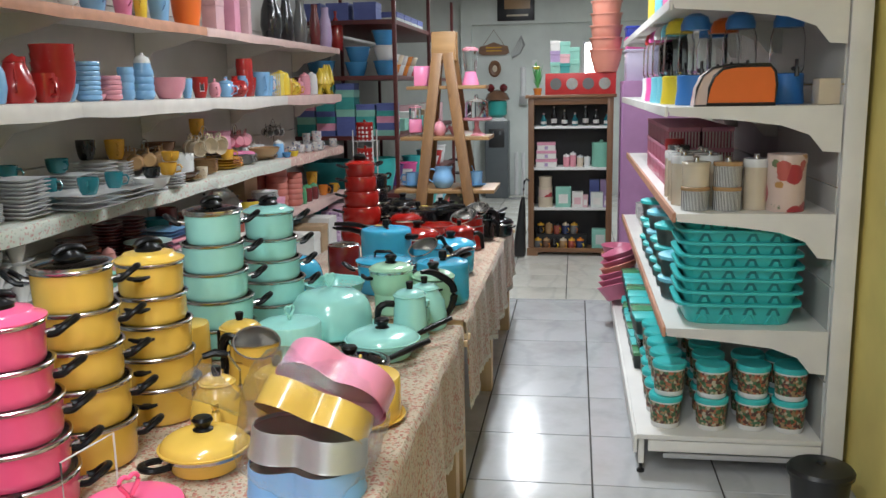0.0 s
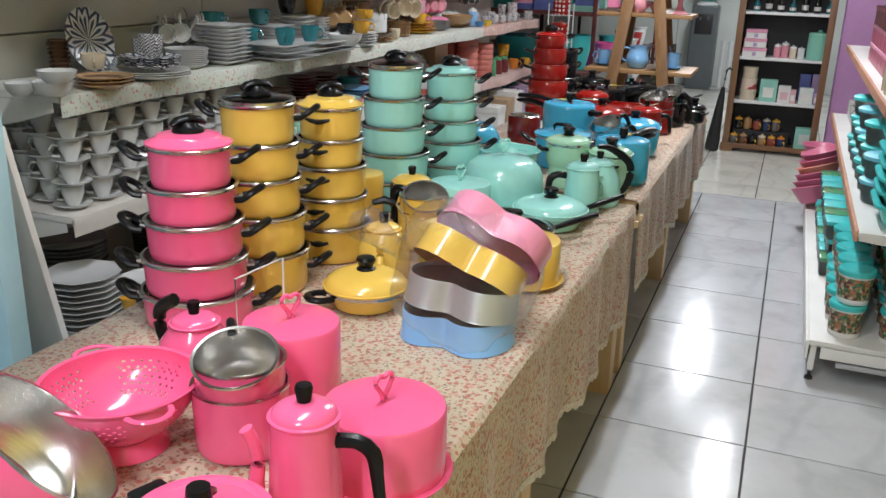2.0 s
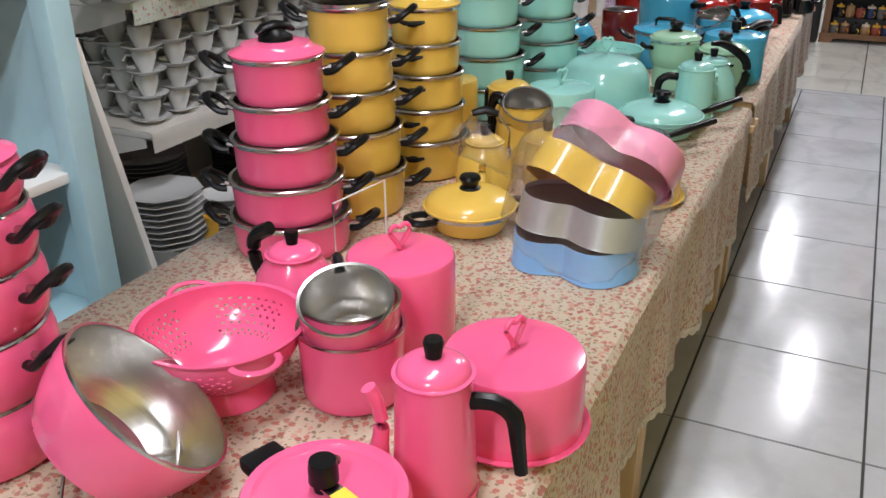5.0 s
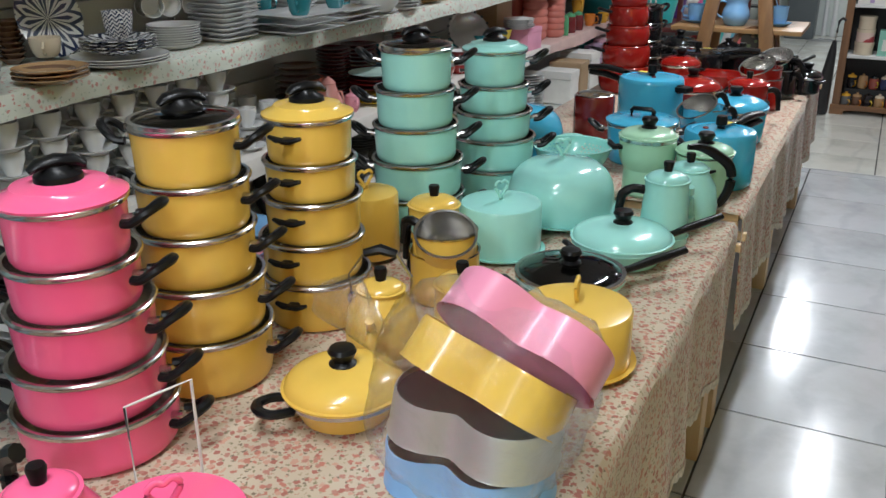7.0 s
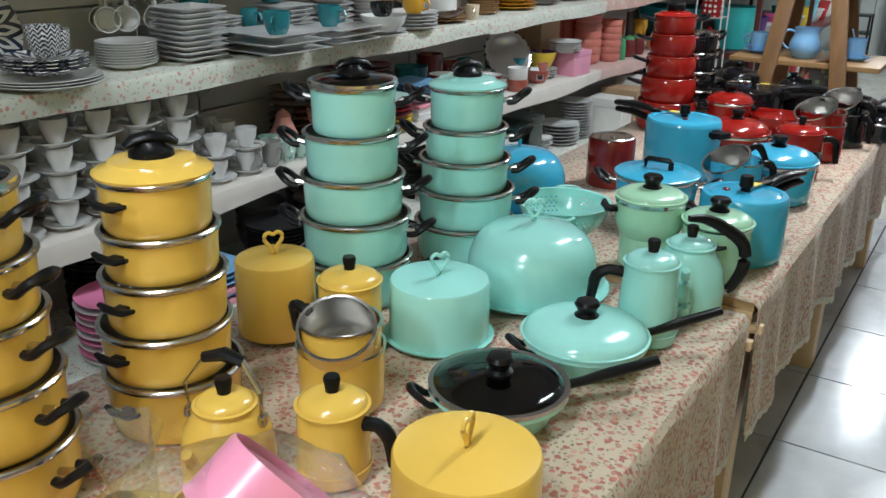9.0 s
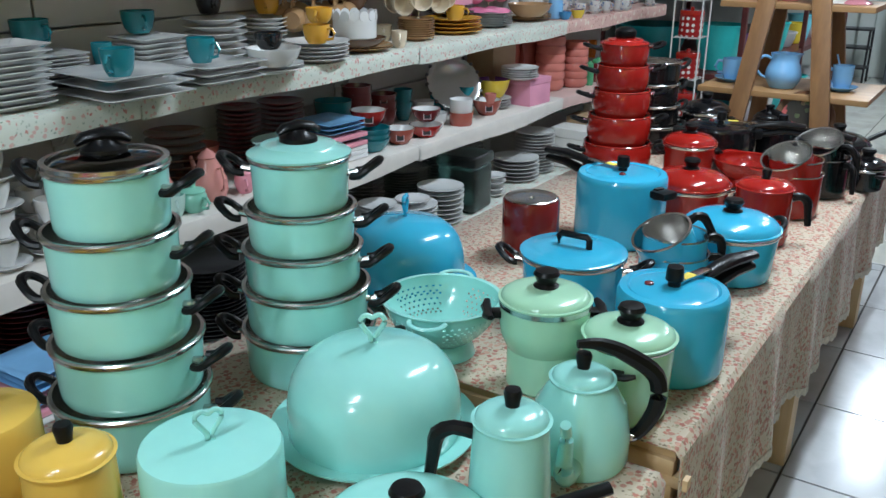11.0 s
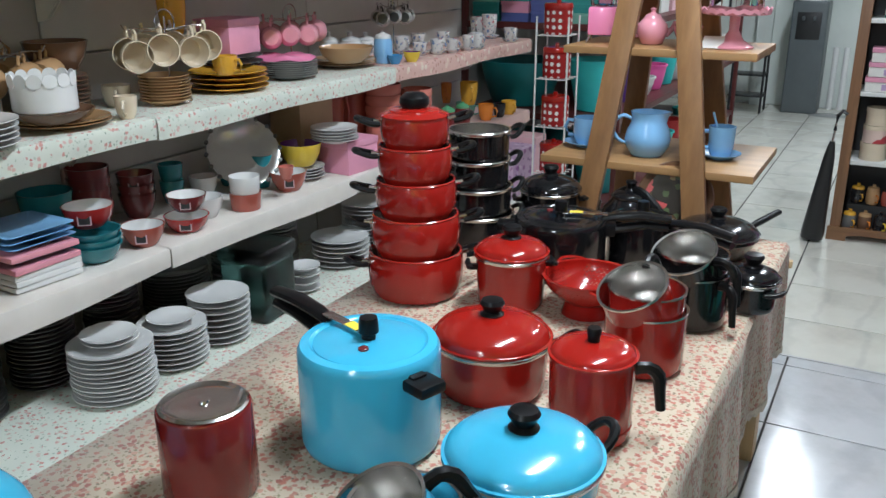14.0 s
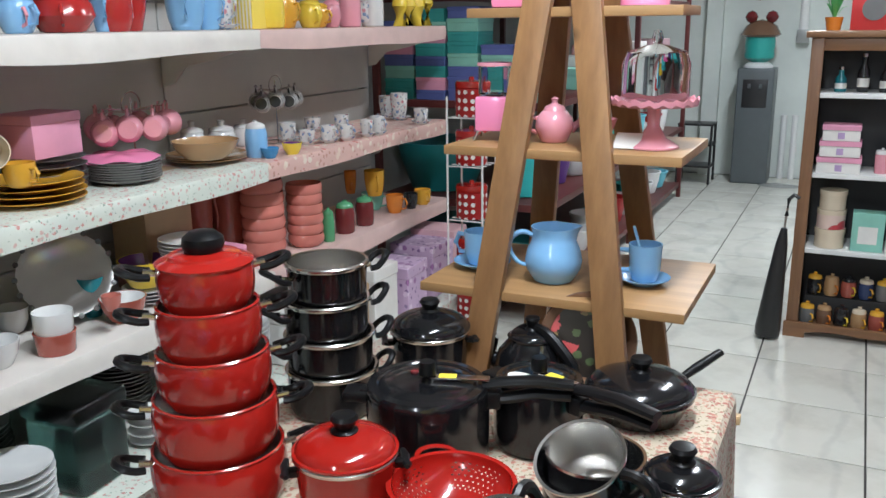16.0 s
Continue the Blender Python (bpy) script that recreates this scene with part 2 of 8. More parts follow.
C = {k: china(k + "_china", v) for k, v in {
    "white": (0.70, 0.70, 0.69), "cream": (0.66, 0.56, 0.42), "mustard": (0.72, 0.38, 0.04), "teal": (0.02, 0.20, 0.24), "black": (0.015, 0.015, 0.017),
    "pink": (0.72, 0.30, 0.36), "hotpink": (0.80, 0.24, 0.42), "coral": (0.58, 0.19, 0.15), "wine": (0.16, 0.022, 0.024), "red": (0.40, 0.02, 0.018),
    "sky": (0.22, 0.45, 0.72), "brown": (0.16, 0.085, 0.05), "tan": (0.42, 0.25, 0.12), "grey": (0.30, 0.30, 0.29), "charcoal": (0.14, 0.14, 0.14),
    "orange": (0.70, 0.22, 0.03), "yellow": (0.80, 0.58, 0.06), "aqua": (0.04, 0.38, 0.40), "green": (0.08, 0.30, 0.14), "mintpale": (0.48, 0.66, 0.60), "purple": (0.16, 0.05, 0.20),
    "navy": (0.03, 0.05, 0.13), "blue": (0.05, 0.25, 0.50), "lilac": (0.50, 0.38, 0.60), "mintgreen": (0.22, 0.52, 0.40), "salmon": (0.62, 0.27, 0.24), "terracotta": (0.36, 0.085, 0.06)}.items()}
PL = {k: paint(k + "_plastic", v, 0.35, var=0.05, bumps=0.03) for k, v in {
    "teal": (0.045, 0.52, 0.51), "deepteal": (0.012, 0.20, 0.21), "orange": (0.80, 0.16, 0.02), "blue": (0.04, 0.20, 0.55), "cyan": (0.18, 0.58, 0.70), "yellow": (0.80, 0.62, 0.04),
    "white": (0.75, 0.75, 0.74), "black": (0.015, 0.015, 0.016), "pink": (0.82, 0.12, 0.40), "red": (0.50, 0.03, 0.03), "grey": (0.10, 0.115, 0.12), "jug": (0.03, 0.34, 0.30),
    "royal": (0.03, 0.06, 0.50), "lilac": (0.62, 0.55, 0.72), "purple": (0.10, 0.03, 0.20), "salmon": (0.74, 0.30, 0.22), "green": (0.10, 0.45, 0.14), "rose": (0.60, 0.15, 0.25)}.items()}
CARD = {k: paint(k + "_card", v, 0.6, var=0.1) for k, v in {
    "teal": (0.04, 0.33, 0.31), "indigo": (0.10, 0.13, 0.36), "pink": (0.70, 0.30, 0.42), "white": (0.74, 0.72, 0.68), "kraft": (0.42, 0.28, 0.16), "mint": (0.25, 0.55, 0.45),
    "rose": (0.68, 0.42, 0.45), "lilac": (0.42, 0.30, 0.50), "pale": (0.62, 0.66, 0.62), "yellow": (0.80, 0.62, 0.05), "black": (0.02, 0.02, 0.02)}.items()}


def mottled(name, colors, scale, rough=0.4):
    """Printed pattern of small irregular patches."""
    m, n, l, b = nodes(name)
    vo = n.new("ShaderNodeTexVoronoi")
    vo.inputs["Scale"].default_value = scale
    l.new(coords(n, l), vo.inputs["Vector"])
    sep = n.new("ShaderNodeSeparateColor")
    l.new(vo.outputs["Color"], sep.inputs[0])
    r = ramp(n, [(i / len(colors), c) for i, c in enumerate(colors)], "CONSTANT")
    l.new(sep.outputs[0], r.inputs[0])
    l.new(r.outputs[0], b.inputs["Base Color"])
    b.inputs["Roughness"].default_value = rough
    bump(n, l, b, noise_tex(n, l, coords(n, l), 60), 0.05, 0.001)
    return m


LEAFPRINT = mottled("jungle_print", [(0.04, 0.10, 0.04), (0.30, 0.20, 0.10), (0.10, 0.04, 0.03), (0.45, 0.40, 0.28), (0.06, 0.16, 0.08), (0.40, 0.12, 0.06)], 90)
ROSEPRINT = floral("rose_print_tin", (0.72, 0.55, 0.48), [(0.42, 0.04, 0.05), (0.50, 0.10, 0.08)], [(0.16, 0.2, 0.1), (0.5, 0.25, 0.08)], 0.07, 0.35, 0.42)
ROSEPRINT_DARK = floral("dark_rose_print", (0.030, 0.022, 0.018), [(0.60, 0.10, 0.10), (0.66, 0.50, 0.38), (0.30, 0.12, 0.08)], [(0.10, 0.14, 0.06), (0.30, 0.22, 0.10)], 0.030, 0.3, 0.45)
CUPPRINT = floral("small_flower_print", (0.72, 0.70, 0.68), [(0.60, 0.25, 0.28), (0.20, 0.28, 0.45)], [(0.30, 0.36, 0.4), (0.5, 0.4, 0.42)], 0.018, 0.2)
LILACPRINT = floral("lilac_print_card", (0.58, 0.40, 0.58), [(0.30, 0.12, 0.30), (0.7, 0.55, 0.68)], [(0.3, 0.2, 0.35), (0.2, 0.1, 0.25)], 0.03, 0.6)


def stripes(name, a, bcol, count, axis="x", kind="Object"):
    m, n, l, b = nodes(name)
    w = n.new("ShaderNodeTexWave")
    w.bands_direction = axis.upper()
    w.inputs["Scale"].default_value = count
    l.new(coords(n, l, kind=kind), w.inputs["Vector"])
    r = ramp(n, [(0.0, a), (0.5, bcol)], "CONSTANT")
    l.new(w.outputs[0], r.inputs[0])
    l.new(r.outputs[0], b.inputs["Base Color"])
    b.inputs["Roughness"].default_value = 0.35
    bump(n, l, b, noise_tex(n, l, coords(n, l), 70), 0.05, 0.001)
    return m


def zigzag(name):
    """Navy chevrons on white china."""
    m, n, l, b = nodes(name)
    sp = n.new("ShaderNodeSeparateXYZ")
    l.new(coords(n, l, (90, 90, 90)), sp.inputs[0])
    at = n.new("ShaderNodeMath")
    at.operation = "ARCTAN2"
    l.new(sp.outputs[1], at.inputs[0]), l.new(sp.outputs[0], at.inputs[1])
    k = n.new("ShaderNodeMath")
    k.operation = "MULTIPLY"
    k.inputs[1].default_value = 4.0
    l.new(at.outputs[0], k.inputs[0])
    pp = n.new("ShaderNodeMath")
    pp.operation = "PINGPONG"
    pp.inputs[1].default_value = 1.0
    l.new(k.outputs[0], pp.inputs[0])
    ad = n.new("ShaderNodeMath")
    l.new(pp.outputs[0], ad.inputs[0]), l.new(sp.outputs[2], ad.inputs[1])
    fr = n.new("ShaderNodeMath")
    fr.operation = "FRACT"
    l.new(ad.outputs[0], fr.inputs[0])
    gt = n.new("ShaderNodeMath")
    gt.operation = "GREATER_THAN"
    gt.inputs[1].default_value = 0.5
    l.new(fr.outputs[0], gt.inputs[0])
    c = mixrgb(n, l, gt.outputs[0], (0.70, 0.70, 0.69), (0.02, 0.03, 0.07))
    l.new(c, b.inputs["Base Color"])
    b.inputs["Roughness"].default_value = 0.2
    bump(n, l, b, noise_tex(n, l, coords(n, l), 60), 0.03, 0.001)
    return m


CHEVRON = zigzag("navy_chevron_china")
BWSTRIPE = stripes("black_and_white_stripe_tin", (0.04, 0.04, 0.04), (0.7, 0.7, 0.68), 60)
PINKSTRIPE = stripes("pink_and_white_stripe_card", (0.40, 0.08, 0.14), (0.72, 0.62, 0.62), 22)
YELLOWSTRIPE = stripes("yellow_and_white_stripe_card", (0.80, 0.62, 0.10), (0.76, 0.74, 0.66), 22)


def dots(name, ground, dot, size):
    m, n, l, b = nodes(name)
    vo = n.new("ShaderNodeTexVoronoi")
    vo.inputs["Scale"].default_value, vo.inputs["Randomness"].default_value = 1 / size, 0.15
    l.new(coords(n, l), vo.inputs["Vector"])
    lt = n.new("ShaderNodeMath")
    lt.operation = "LESS_THAN"
    lt.inputs[1].default_value = 0.3
    l.new(vo.outputs["Distance"], lt.inputs[0])
    l.new(mixrgb(n, l, lt.outputs[0], ground, dot), b.inputs["Base Color"])
    b.inputs["Roughness"].default_value = 0.25
    bump(n, l, b, noise_tex(n, l, coords(n, l), 60), 0.03, 0.001)
    return m


REDDOT = dots("red_polka_dot_enamel", (0.30, 0.015, 0.015), (0.72, 0.66, 0.62), 0.034)


def tile_mat(name, base):
    """Glazed floor tile with faint grey veins and scuffs."""
    m, n, l, b = nodes(name)
    info = n.new("ShaderNodeObjectInfo")
    v = coords(n, l)
    off = n.new("ShaderNodeVectorMath")
    off.operation = "ADD"
    sc = n.new("ShaderNodeMath")
    sc.operation = "MULTIPLY"
    sc.inputs[1].default_value = 50
    l.new(info.outputs["Random"], sc.inputs[0])
    l.new(v, off.inputs[0]), l.new(sc.outputs[0], off.inputs[1])
    cloud = noise_tex(n, l, off.outputs[0], 3.5, 6, 0.6)
    r = ramp(n, [(0.28, tuple(c * 0.84 for c in base)), (0.5, base), (0.8, tuple(min(1, c * 1.06) for c in base))])
    l.new(cloud, r.inputs[0])
    vein = n.new("ShaderNodeTexWave")
    vein.inputs["Scale"].default_value, vein.inputs["Distortion"].default_value, vein.inputs["Detail"].default_value = 1.1, 9, 4
    l.new(off.outputs[0], vein.inputs["Vector"])
    vr = ramp(n, [(0.0, (0.80, 0.80, 0.82)), (0.10, (1, 1, 1))])
    l.new(vein.outputs[0], vr.inputs[0])
    c = mixrgb(n, l, 0.45, r.outputs[0], vr.outputs[0], "MULTIPLY")
    dirt = noise_tex(n, l, coords(n, l, kind="Object"), 1.7, 6, 0.7)
    dr = ramp(n, [(0.32, (0.78, 0.75, 0.70)), (0.55, (1, 1, 1))])
    l.new(dirt, dr.inputs[0])
    c = mixrgb(n, l, 0.5, c, dr.outputs[0], "MULTIPLY")
    l.new(c, b.inputs["Base Color"])
    mr = n.new("ShaderNodeMapRange")
    mr.inputs[3].default_value, mr.inputs[4].default_value = 0.085, 0.22
    l.new(cloud, mr.inputs[0])
    l.new(mr.outputs[0], b.inputs["Roughness"])
    bump(n, l, b, noise_tex(n, l, off.outputs[0], 11, 3), 0.03, 0.004)
    return m


TILE = tile_mat("white_marbled_tile", (0.54, 0.55, 0.56))
TILE_FAR = tile_mat("cream_tile", (0.66, 0.65, 0.58))
GROUT = paint("dark_grout", (0.06, 0.055, 0.05), 0.9, var=0.25, scale=6)


def glow(name, color, strength):
    m, n, l, b = nodes(name)
    b.inputs["Base Color"].default_value = (*color, 1)
    b.inputs["Emission Color"].default_value = (*color, 1)
    b.inputs["Emission Strength"].default_value = strength
    return m


TUBE_GLOW = glow("lit_tube", (1.0, 0.97, 0.92), 14)
# emission stands in for the white glint on the rear wall
PANE_GLOW = glow("glowing_pane", (0.92, 0.97, 1.0), 6)


# ---- mesh helpers ----
def lathe(profile, n=36, cx=0, cy=0):
    """Turn (radius, height) pairs about the z axis."""
    bm = bmesh.new()
    rings = []
    for r, z in profile:
        if r < 1e-5:
            rings.append([bm.verts.new((cx, cy, z))])
        else:
            rings.append([bm.verts.new((cx + r * math.cos(2 * math.pi * i / n), cy + r * math.sin(2 * math.pi * i / n), z)) for i in range(n)])
    for a, b in zip(rings, rings[1:]):
        for i in range(n):
            j = (i + 1) % n
            if len(a) == 1 and len(b) == 1:
                continue
            if len(a) == 1:
                bm.faces.new((a[0], b[i], b[j]))
            elif len(b) == 1:
                bm.faces.new((a[i], a[j], b[0]))
            else:
                bm.faces.new((a[i], a[j], b[j], b[i]))
    bmesh.ops.recalc_face_normals(bm, faces=bm.faces)
    return bm


def box(sx, sy, sz, x=0, y=0, z=0, bevel=0.0, seg=2, rot=None):
    """A box with its base at z."""
    bm = bmesh.new()
    bmesh.ops.create_cube(bm, size=1)
    bmesh.ops.scale(bm, vec=(sx, sy, sz), verts=bm.verts)
    if bevel:
        bmesh.ops.bevel(bm, geom=list(bm.edges), offset=min(bevel, 0.45 * min(sx, sy, sz)), segments=seg, affect="EDGES", profile=0.6)
    bmesh.ops.translate(bm, vec=(0, 0, sz / 2), verts=bm.verts)
    if rot is not None:
        bmesh.ops.transform(bm, matrix=rot, verts=bm.verts)
    bmesh.ops.translate(bm, vec=(x, y, z), verts=bm.verts)
    return bm


def tube(points, r, n=10, flat=1.0, closed=False, caps=True):
    """Sweep a round (or flattened) section along points."""
    pts = [Vector(p) for p in points]
    bm = bmesh.new()
    rings = []
    k = len(pts)
    up = Vector((0, 0, 1))
    for i, p in enumerate(pts):
        a = pts[(i - 1) % k] if (closed or i) else p
        b = pts[(i + 1) % k] if (closed or i < k - 1) else p
        d = (b - a).normalized()
        side = d.cross(up)
        if side.length < 0.05:
            side = d.cross(Vector((1, 0, 0)))
        side.normalize()
        nor = side.cross(d).normalized()
        rr = r[i] if isinstance(r, (list, tuple)) else r
        rings.append([bm.verts.new(p + side * (rr * math.cos(2 * math.pi * j / n)) + nor * (rr * flat * math.sin(2 * math.pi * j / n))) for j in range(n)])
    pairs = list(zip(rings, rings[1:])) + ([(rings[-1], rings[0])] if closed else [])
    for a, b in pairs:
        for j in range(n):
            q = (j + 1) % n
            bm.faces.new((a[j], a[q], b[q], b[j]))
    if caps and not closed:
        bm.faces.new(rings[0][::-1]), bm.faces.new(rings[-1])
    bmesh.ops.recalc_face_normals(bm, faces=bm.faces)
    return bm


def curve(points, radii, sub=3):
    """Rounds a line of points and its radii by a smooth spline."""
    if not hasattr(radii, "__len__"):
        radii = [radii] * len(points)
    q = [(*p, r) for p, r in zip(points, radii)]
    q = [q[0]] + q + [q[-1]]
    out = []
    for a, b, c, d in zip(q, q[1:], q[2:], q[3:]):
        for i in range(sub):
            t = i / sub
            out.append(tuple(0.5 * (2 * b[k] + (c[k] - a[k]) * t + (2 * a[k] - 5 * b[k] + 4 * c[k] - d[k]) * t * t + (3 * b[k] - a[k] - 3 * c[k] + d[k]) * t ** 3) for k in range(4)))
    out.append(q[-2])
    return [o[:3] for o in out], [o[3] for o in out]


def prism(outline, z0, z1, bevel=0.0):
    """Raise a flat outline of (x, y) from z0 to z1."""
    bm = bmesh.new()
    lo = [bm.verts.new((x, y, z0)) for x, y in outline]
    hi = [bm.verts.new((x, y, z1)) for x, y in outline]
    bm.faces.new(lo[::-1]), bm.faces.new(hi)
    for i in range(len(lo)):
        j = (i + 1) % len(lo)
        bm.faces.new((lo[i], lo[j], hi[j], hi[i]))
    bmesh.ops.recalc_face_normals(bm, faces=bm.faces)
    if bevel:
        bmesh.ops.bevel(bm, geom=[e for e in bm.edges if abs(e.verts[0].co.z - e.verts[1].co.z) < 1e-6], offset=bevel, segments=2, affect="EDGES")
    return bm


def join(*bms):
    out = bms[0]
    for b in bms[1:]:
        me = bpy.data.meshes.new("tmp")
        b.to_mesh(me)
        b.free()
        out.from_mesh(me)
        bpy.data.meshes.remove(me)
    return out


def moved(bm, m):
    bmesh.ops.transform(bm, matrix=m, verts=bm.verts)
    return bm


def mesh_of(name, bm, material, angle=38):
    me = bpy.data.meshes.new(name)
    bm.to_mesh(me)
    bm.free()
    me.materials.append(material)
    for p in me.polygons:
        p.use_smooth = True
    me.set_sharp_from_angle(angle=radians(angle))
    return me


def part(name, bm, material, parent, label=""):
    ob = new(name, mesh_of(name, bm, material))
    ob.parent = parent
    return tagged(ob, label)


def thing(name, label, category, group="", m=None):
    ob = new(name)
    ob.empty_display_size = 0.05
    if m is not None:
        ob.matrix_basis = m
    return tagged(ob, label, category, group)


def single(name, bm, material, label, category, group="", kind="", m=None):
    ob = new(name, mesh_of(name, bm, material))
    if m is not None:
        ob.matrix_basis = m
    return tagged(ob, label, category, group, kind)


def arc(cx, cy, z, r, a0, a1, n=10):
    return [(cx + r * math.cos(radians(a0 + (a1 - a0) * i / n)), cy + r * math.sin(radians(a0 + (a1 - a0) * i / n)), z) for i in range(n + 1)]


# ---- structure ----
def wall(name, x0, x1, y0, y1, z0, z1, material, label):
    return single(name, box(x1 - x0, y1 - y0, z1 - z0, (x0 + x1) / 2, (y0 + y1) / 2, z0), material, label, "wall", kind="structure")


XL, XR, YF, YB = -2.60, 1.06, -2.6, 12.60
wall("wall_left", XL - 0.15, XL, YF, YB, 0, CEIL, WALLGREY, "grey painted plaster wall behind the crockery shelves")
wall("wall_right", XR, XR + 0.15, YF, 6.6, 0, CEIL, WALLYELLOW, "yellow painted plaster wall beside the steel shelving")
wall("wall_right_back", XR + 0.9, XR + 1.05, 6.6, YB, 0, CEIL, WALLWHITE, "white painted plaster wall at the rear")
wall("wall_right_return", XR, XR + 1.05, 6.45, 6.6, 0, CEIL, WALLWHITE, "short white plaster wall return")
# out of view; closes the room and swallows bounce
wall("wall_front", XL - 0.15, XR + 0.15, YF - 0.15, YF, 0, CEIL, WALLDIM, "unseen front wall kept dark grey to cut bounced light")
# rear wall with a shallow recess round a closed-up doorway
wall("wall_back", XL - 0.15, XR + 1.05, YB, YB + 0.15, 0, CEIL, WALLWHITE, "white painted rear wall with hanging ornaments")
wall("wall_back_beam", -1.47, XR + 0.9, YB - 0.10, YB, 2.42, CEIL, WALLWHITE, "white painted lintel above the rear recess")
wall("wall_back_pier", -1.62, -1.47, YB - 0.10, YB, 0, CEIL, WALLWHITE, "white painted pier beside the rear recess")
single("ceiling", box(XR - XL + 1.3, YB - YF + 0.3, 0.12, (XL + XR) / 2 + 0.5, (YF + YB) / 2, CEIL), CEILPAINT, "off-white painted shop ceiling", "ceiling", kind="structure")

floor = single("floor", box(XR - XL + 1.3, YB - YF + 0.3, 0.1, (XL + XR) / 2 + 0.5, (YF + YB) / 2, -0.1 - 0.004), GROUT, "tiled shop floor with dark grout", "floor", kind="structure")


def tiles(mesh, x0, nx, dx, y0, ny, dy):
    for i in range(nx):
        for j in range(ny):
            ob = new("tile", mesh)
            ob.parent = floor
            ob.matrix_basis = pose(x0 + (i + 0.5) * dx, y0 + (j + 0.5) * dy, -0.008, 0, 0, 0)


def tile_mesh(dx, dy, material):
    return mesh_of("tile", box(dx - 0.007, dy - 0.007, 0.0085, bevel=0.0015, seg=1), material)


TW, TH, TF = 0.4935, 0.4895, 0.456
X_NEAR, X_FAR = 0.080 - 6 * TW, -0.057 - 6 * TF
tiles(tile_mesh(TW, TH, TILE), X_NEAR, 8, TW, 3.705 - 13 * TH, 18, TH)
tiles(tile_mesh(TW, 0.088, TILE), X_NEAR, 8, TW, 3.705 + 5 * TH, 1, 0.088)
tiles(tile_mesh(TF, 0.390, TILE_FAR), X_FAR, 11, TF, 6.253, 1, 0.390)
tiles(tile_mesh(TF, TF, TILE_FAR), X_FAR, 11, TF, 6.643, 13, TF)
single("threshold", box(3.6, 0.012, 0.006, -0.8, 6.2465, -0.004, 0.002), STEEL_GREY, "narrow worn metal threshold strip in the floor", "threshold", kind="structure")


def tube_fixture(x, y):
    t = thing("ceiling_light", "white twin fluorescent tube fitting on the ceiling", "ceiling light", "ceiling lights", pose(x, y, CEIL))
    part("frame", box(0.16, 1.24, 0.05, 0, 0, -0.05, 0.006), WHITEPAINT, t)
    for s in (-0.045, 0.045):
        part("tube", tube([(s, -0.6, -0.085), (s, 0.6, -0.085)], 0.014, 10), TUBE_GLOW, t, "lit white fluorescent tube")
    for e in (-0.6, 0.6):
        part("end_cap", box(0.14, 0.025, 0.06, 0, e, -0.105, 0.004), WHITEPAINT, t)


# the added fill at y 7.35 gets a fitting like the others
for _x, _y, _r in TUBES:
    tube_fixture(_x, _y)

# ---- the long pallet table ----
TX0, TX1, TY0, TY1 = -1.31, -0.398, 0.60, 5.49


def pallet_table(y0, y1, n):
    t = thing("pallet_table", "bare pale pine pallet table under a floral cloth", "table", "pallet tables along the aisle", pose(0, 0, 0))
    w = TX1 - TX0 - 0.012
    xm = (TX0 + TX1) / 2
    k = 9
    dy = (y1 - y0) / k
    for i in range(k):
        part("deck_board", box(w, dy - 0.02, 0.02, xm, y0 + (i + 0.5) * dy, T - 0.026, 0.003), PINE_X, t)
    for x in (TX0 + 0.05, xm, TX1 - 0.055):
        part("stringer", box(0.045, y1 - y0 - 0.05, 0.075, x, (y0 + y1) / 2, T - 0.101, 0.003), PINE, t)
    for y in (y0 + 0.012, y1 - 0.012):
        # end rail with two long slots
        part("end_rail", box(w, 0.022, 0.030, xm, y, T - 0.056, 0.003), PINE_X, t)
        part("end_rail", box(w, 0.022, 0.030, xm, y, T - 0.105, 0.003), PINE_X, t)
        for x in (TX0 + 0.02, TX0 + 0.30, TX0 + 0.58, TX1 - 0.03):
            part("rail_block", box(0.10, 0.020, 0.022, x if x > TX0 + 0.1 else x + 0.035, y, T - 0.077, 0.002), PINE_X, t)
    ys = [y0 + 0.06 + (y1 - y0 - 0.12) * i / (n - 1) for i in range(n)]
    for y in ys:
        for x in (TX0 + 0.06, xm - 0.12, TX1 - 0.065):
            part("post", box(0.10, 0.085, T - 0.106, x, y, 0, 0.004), PINE_Z, t)
        part("lower_rail", box(w - 0.04, 0.022, 0.095, xm, y - 0.055, 0.30, 0.003), PINE_X, t)
    part("floor_runner", box(0.09, y1 - y0 - 0.02, 0.02, TX0 + 0.06, (y0 + y1) / 2, 0.10, 0.003), PINE, t)
    return t


pallet_table(TY0, 2.995, 3)
pallet_table(3.065, TY1, 3)


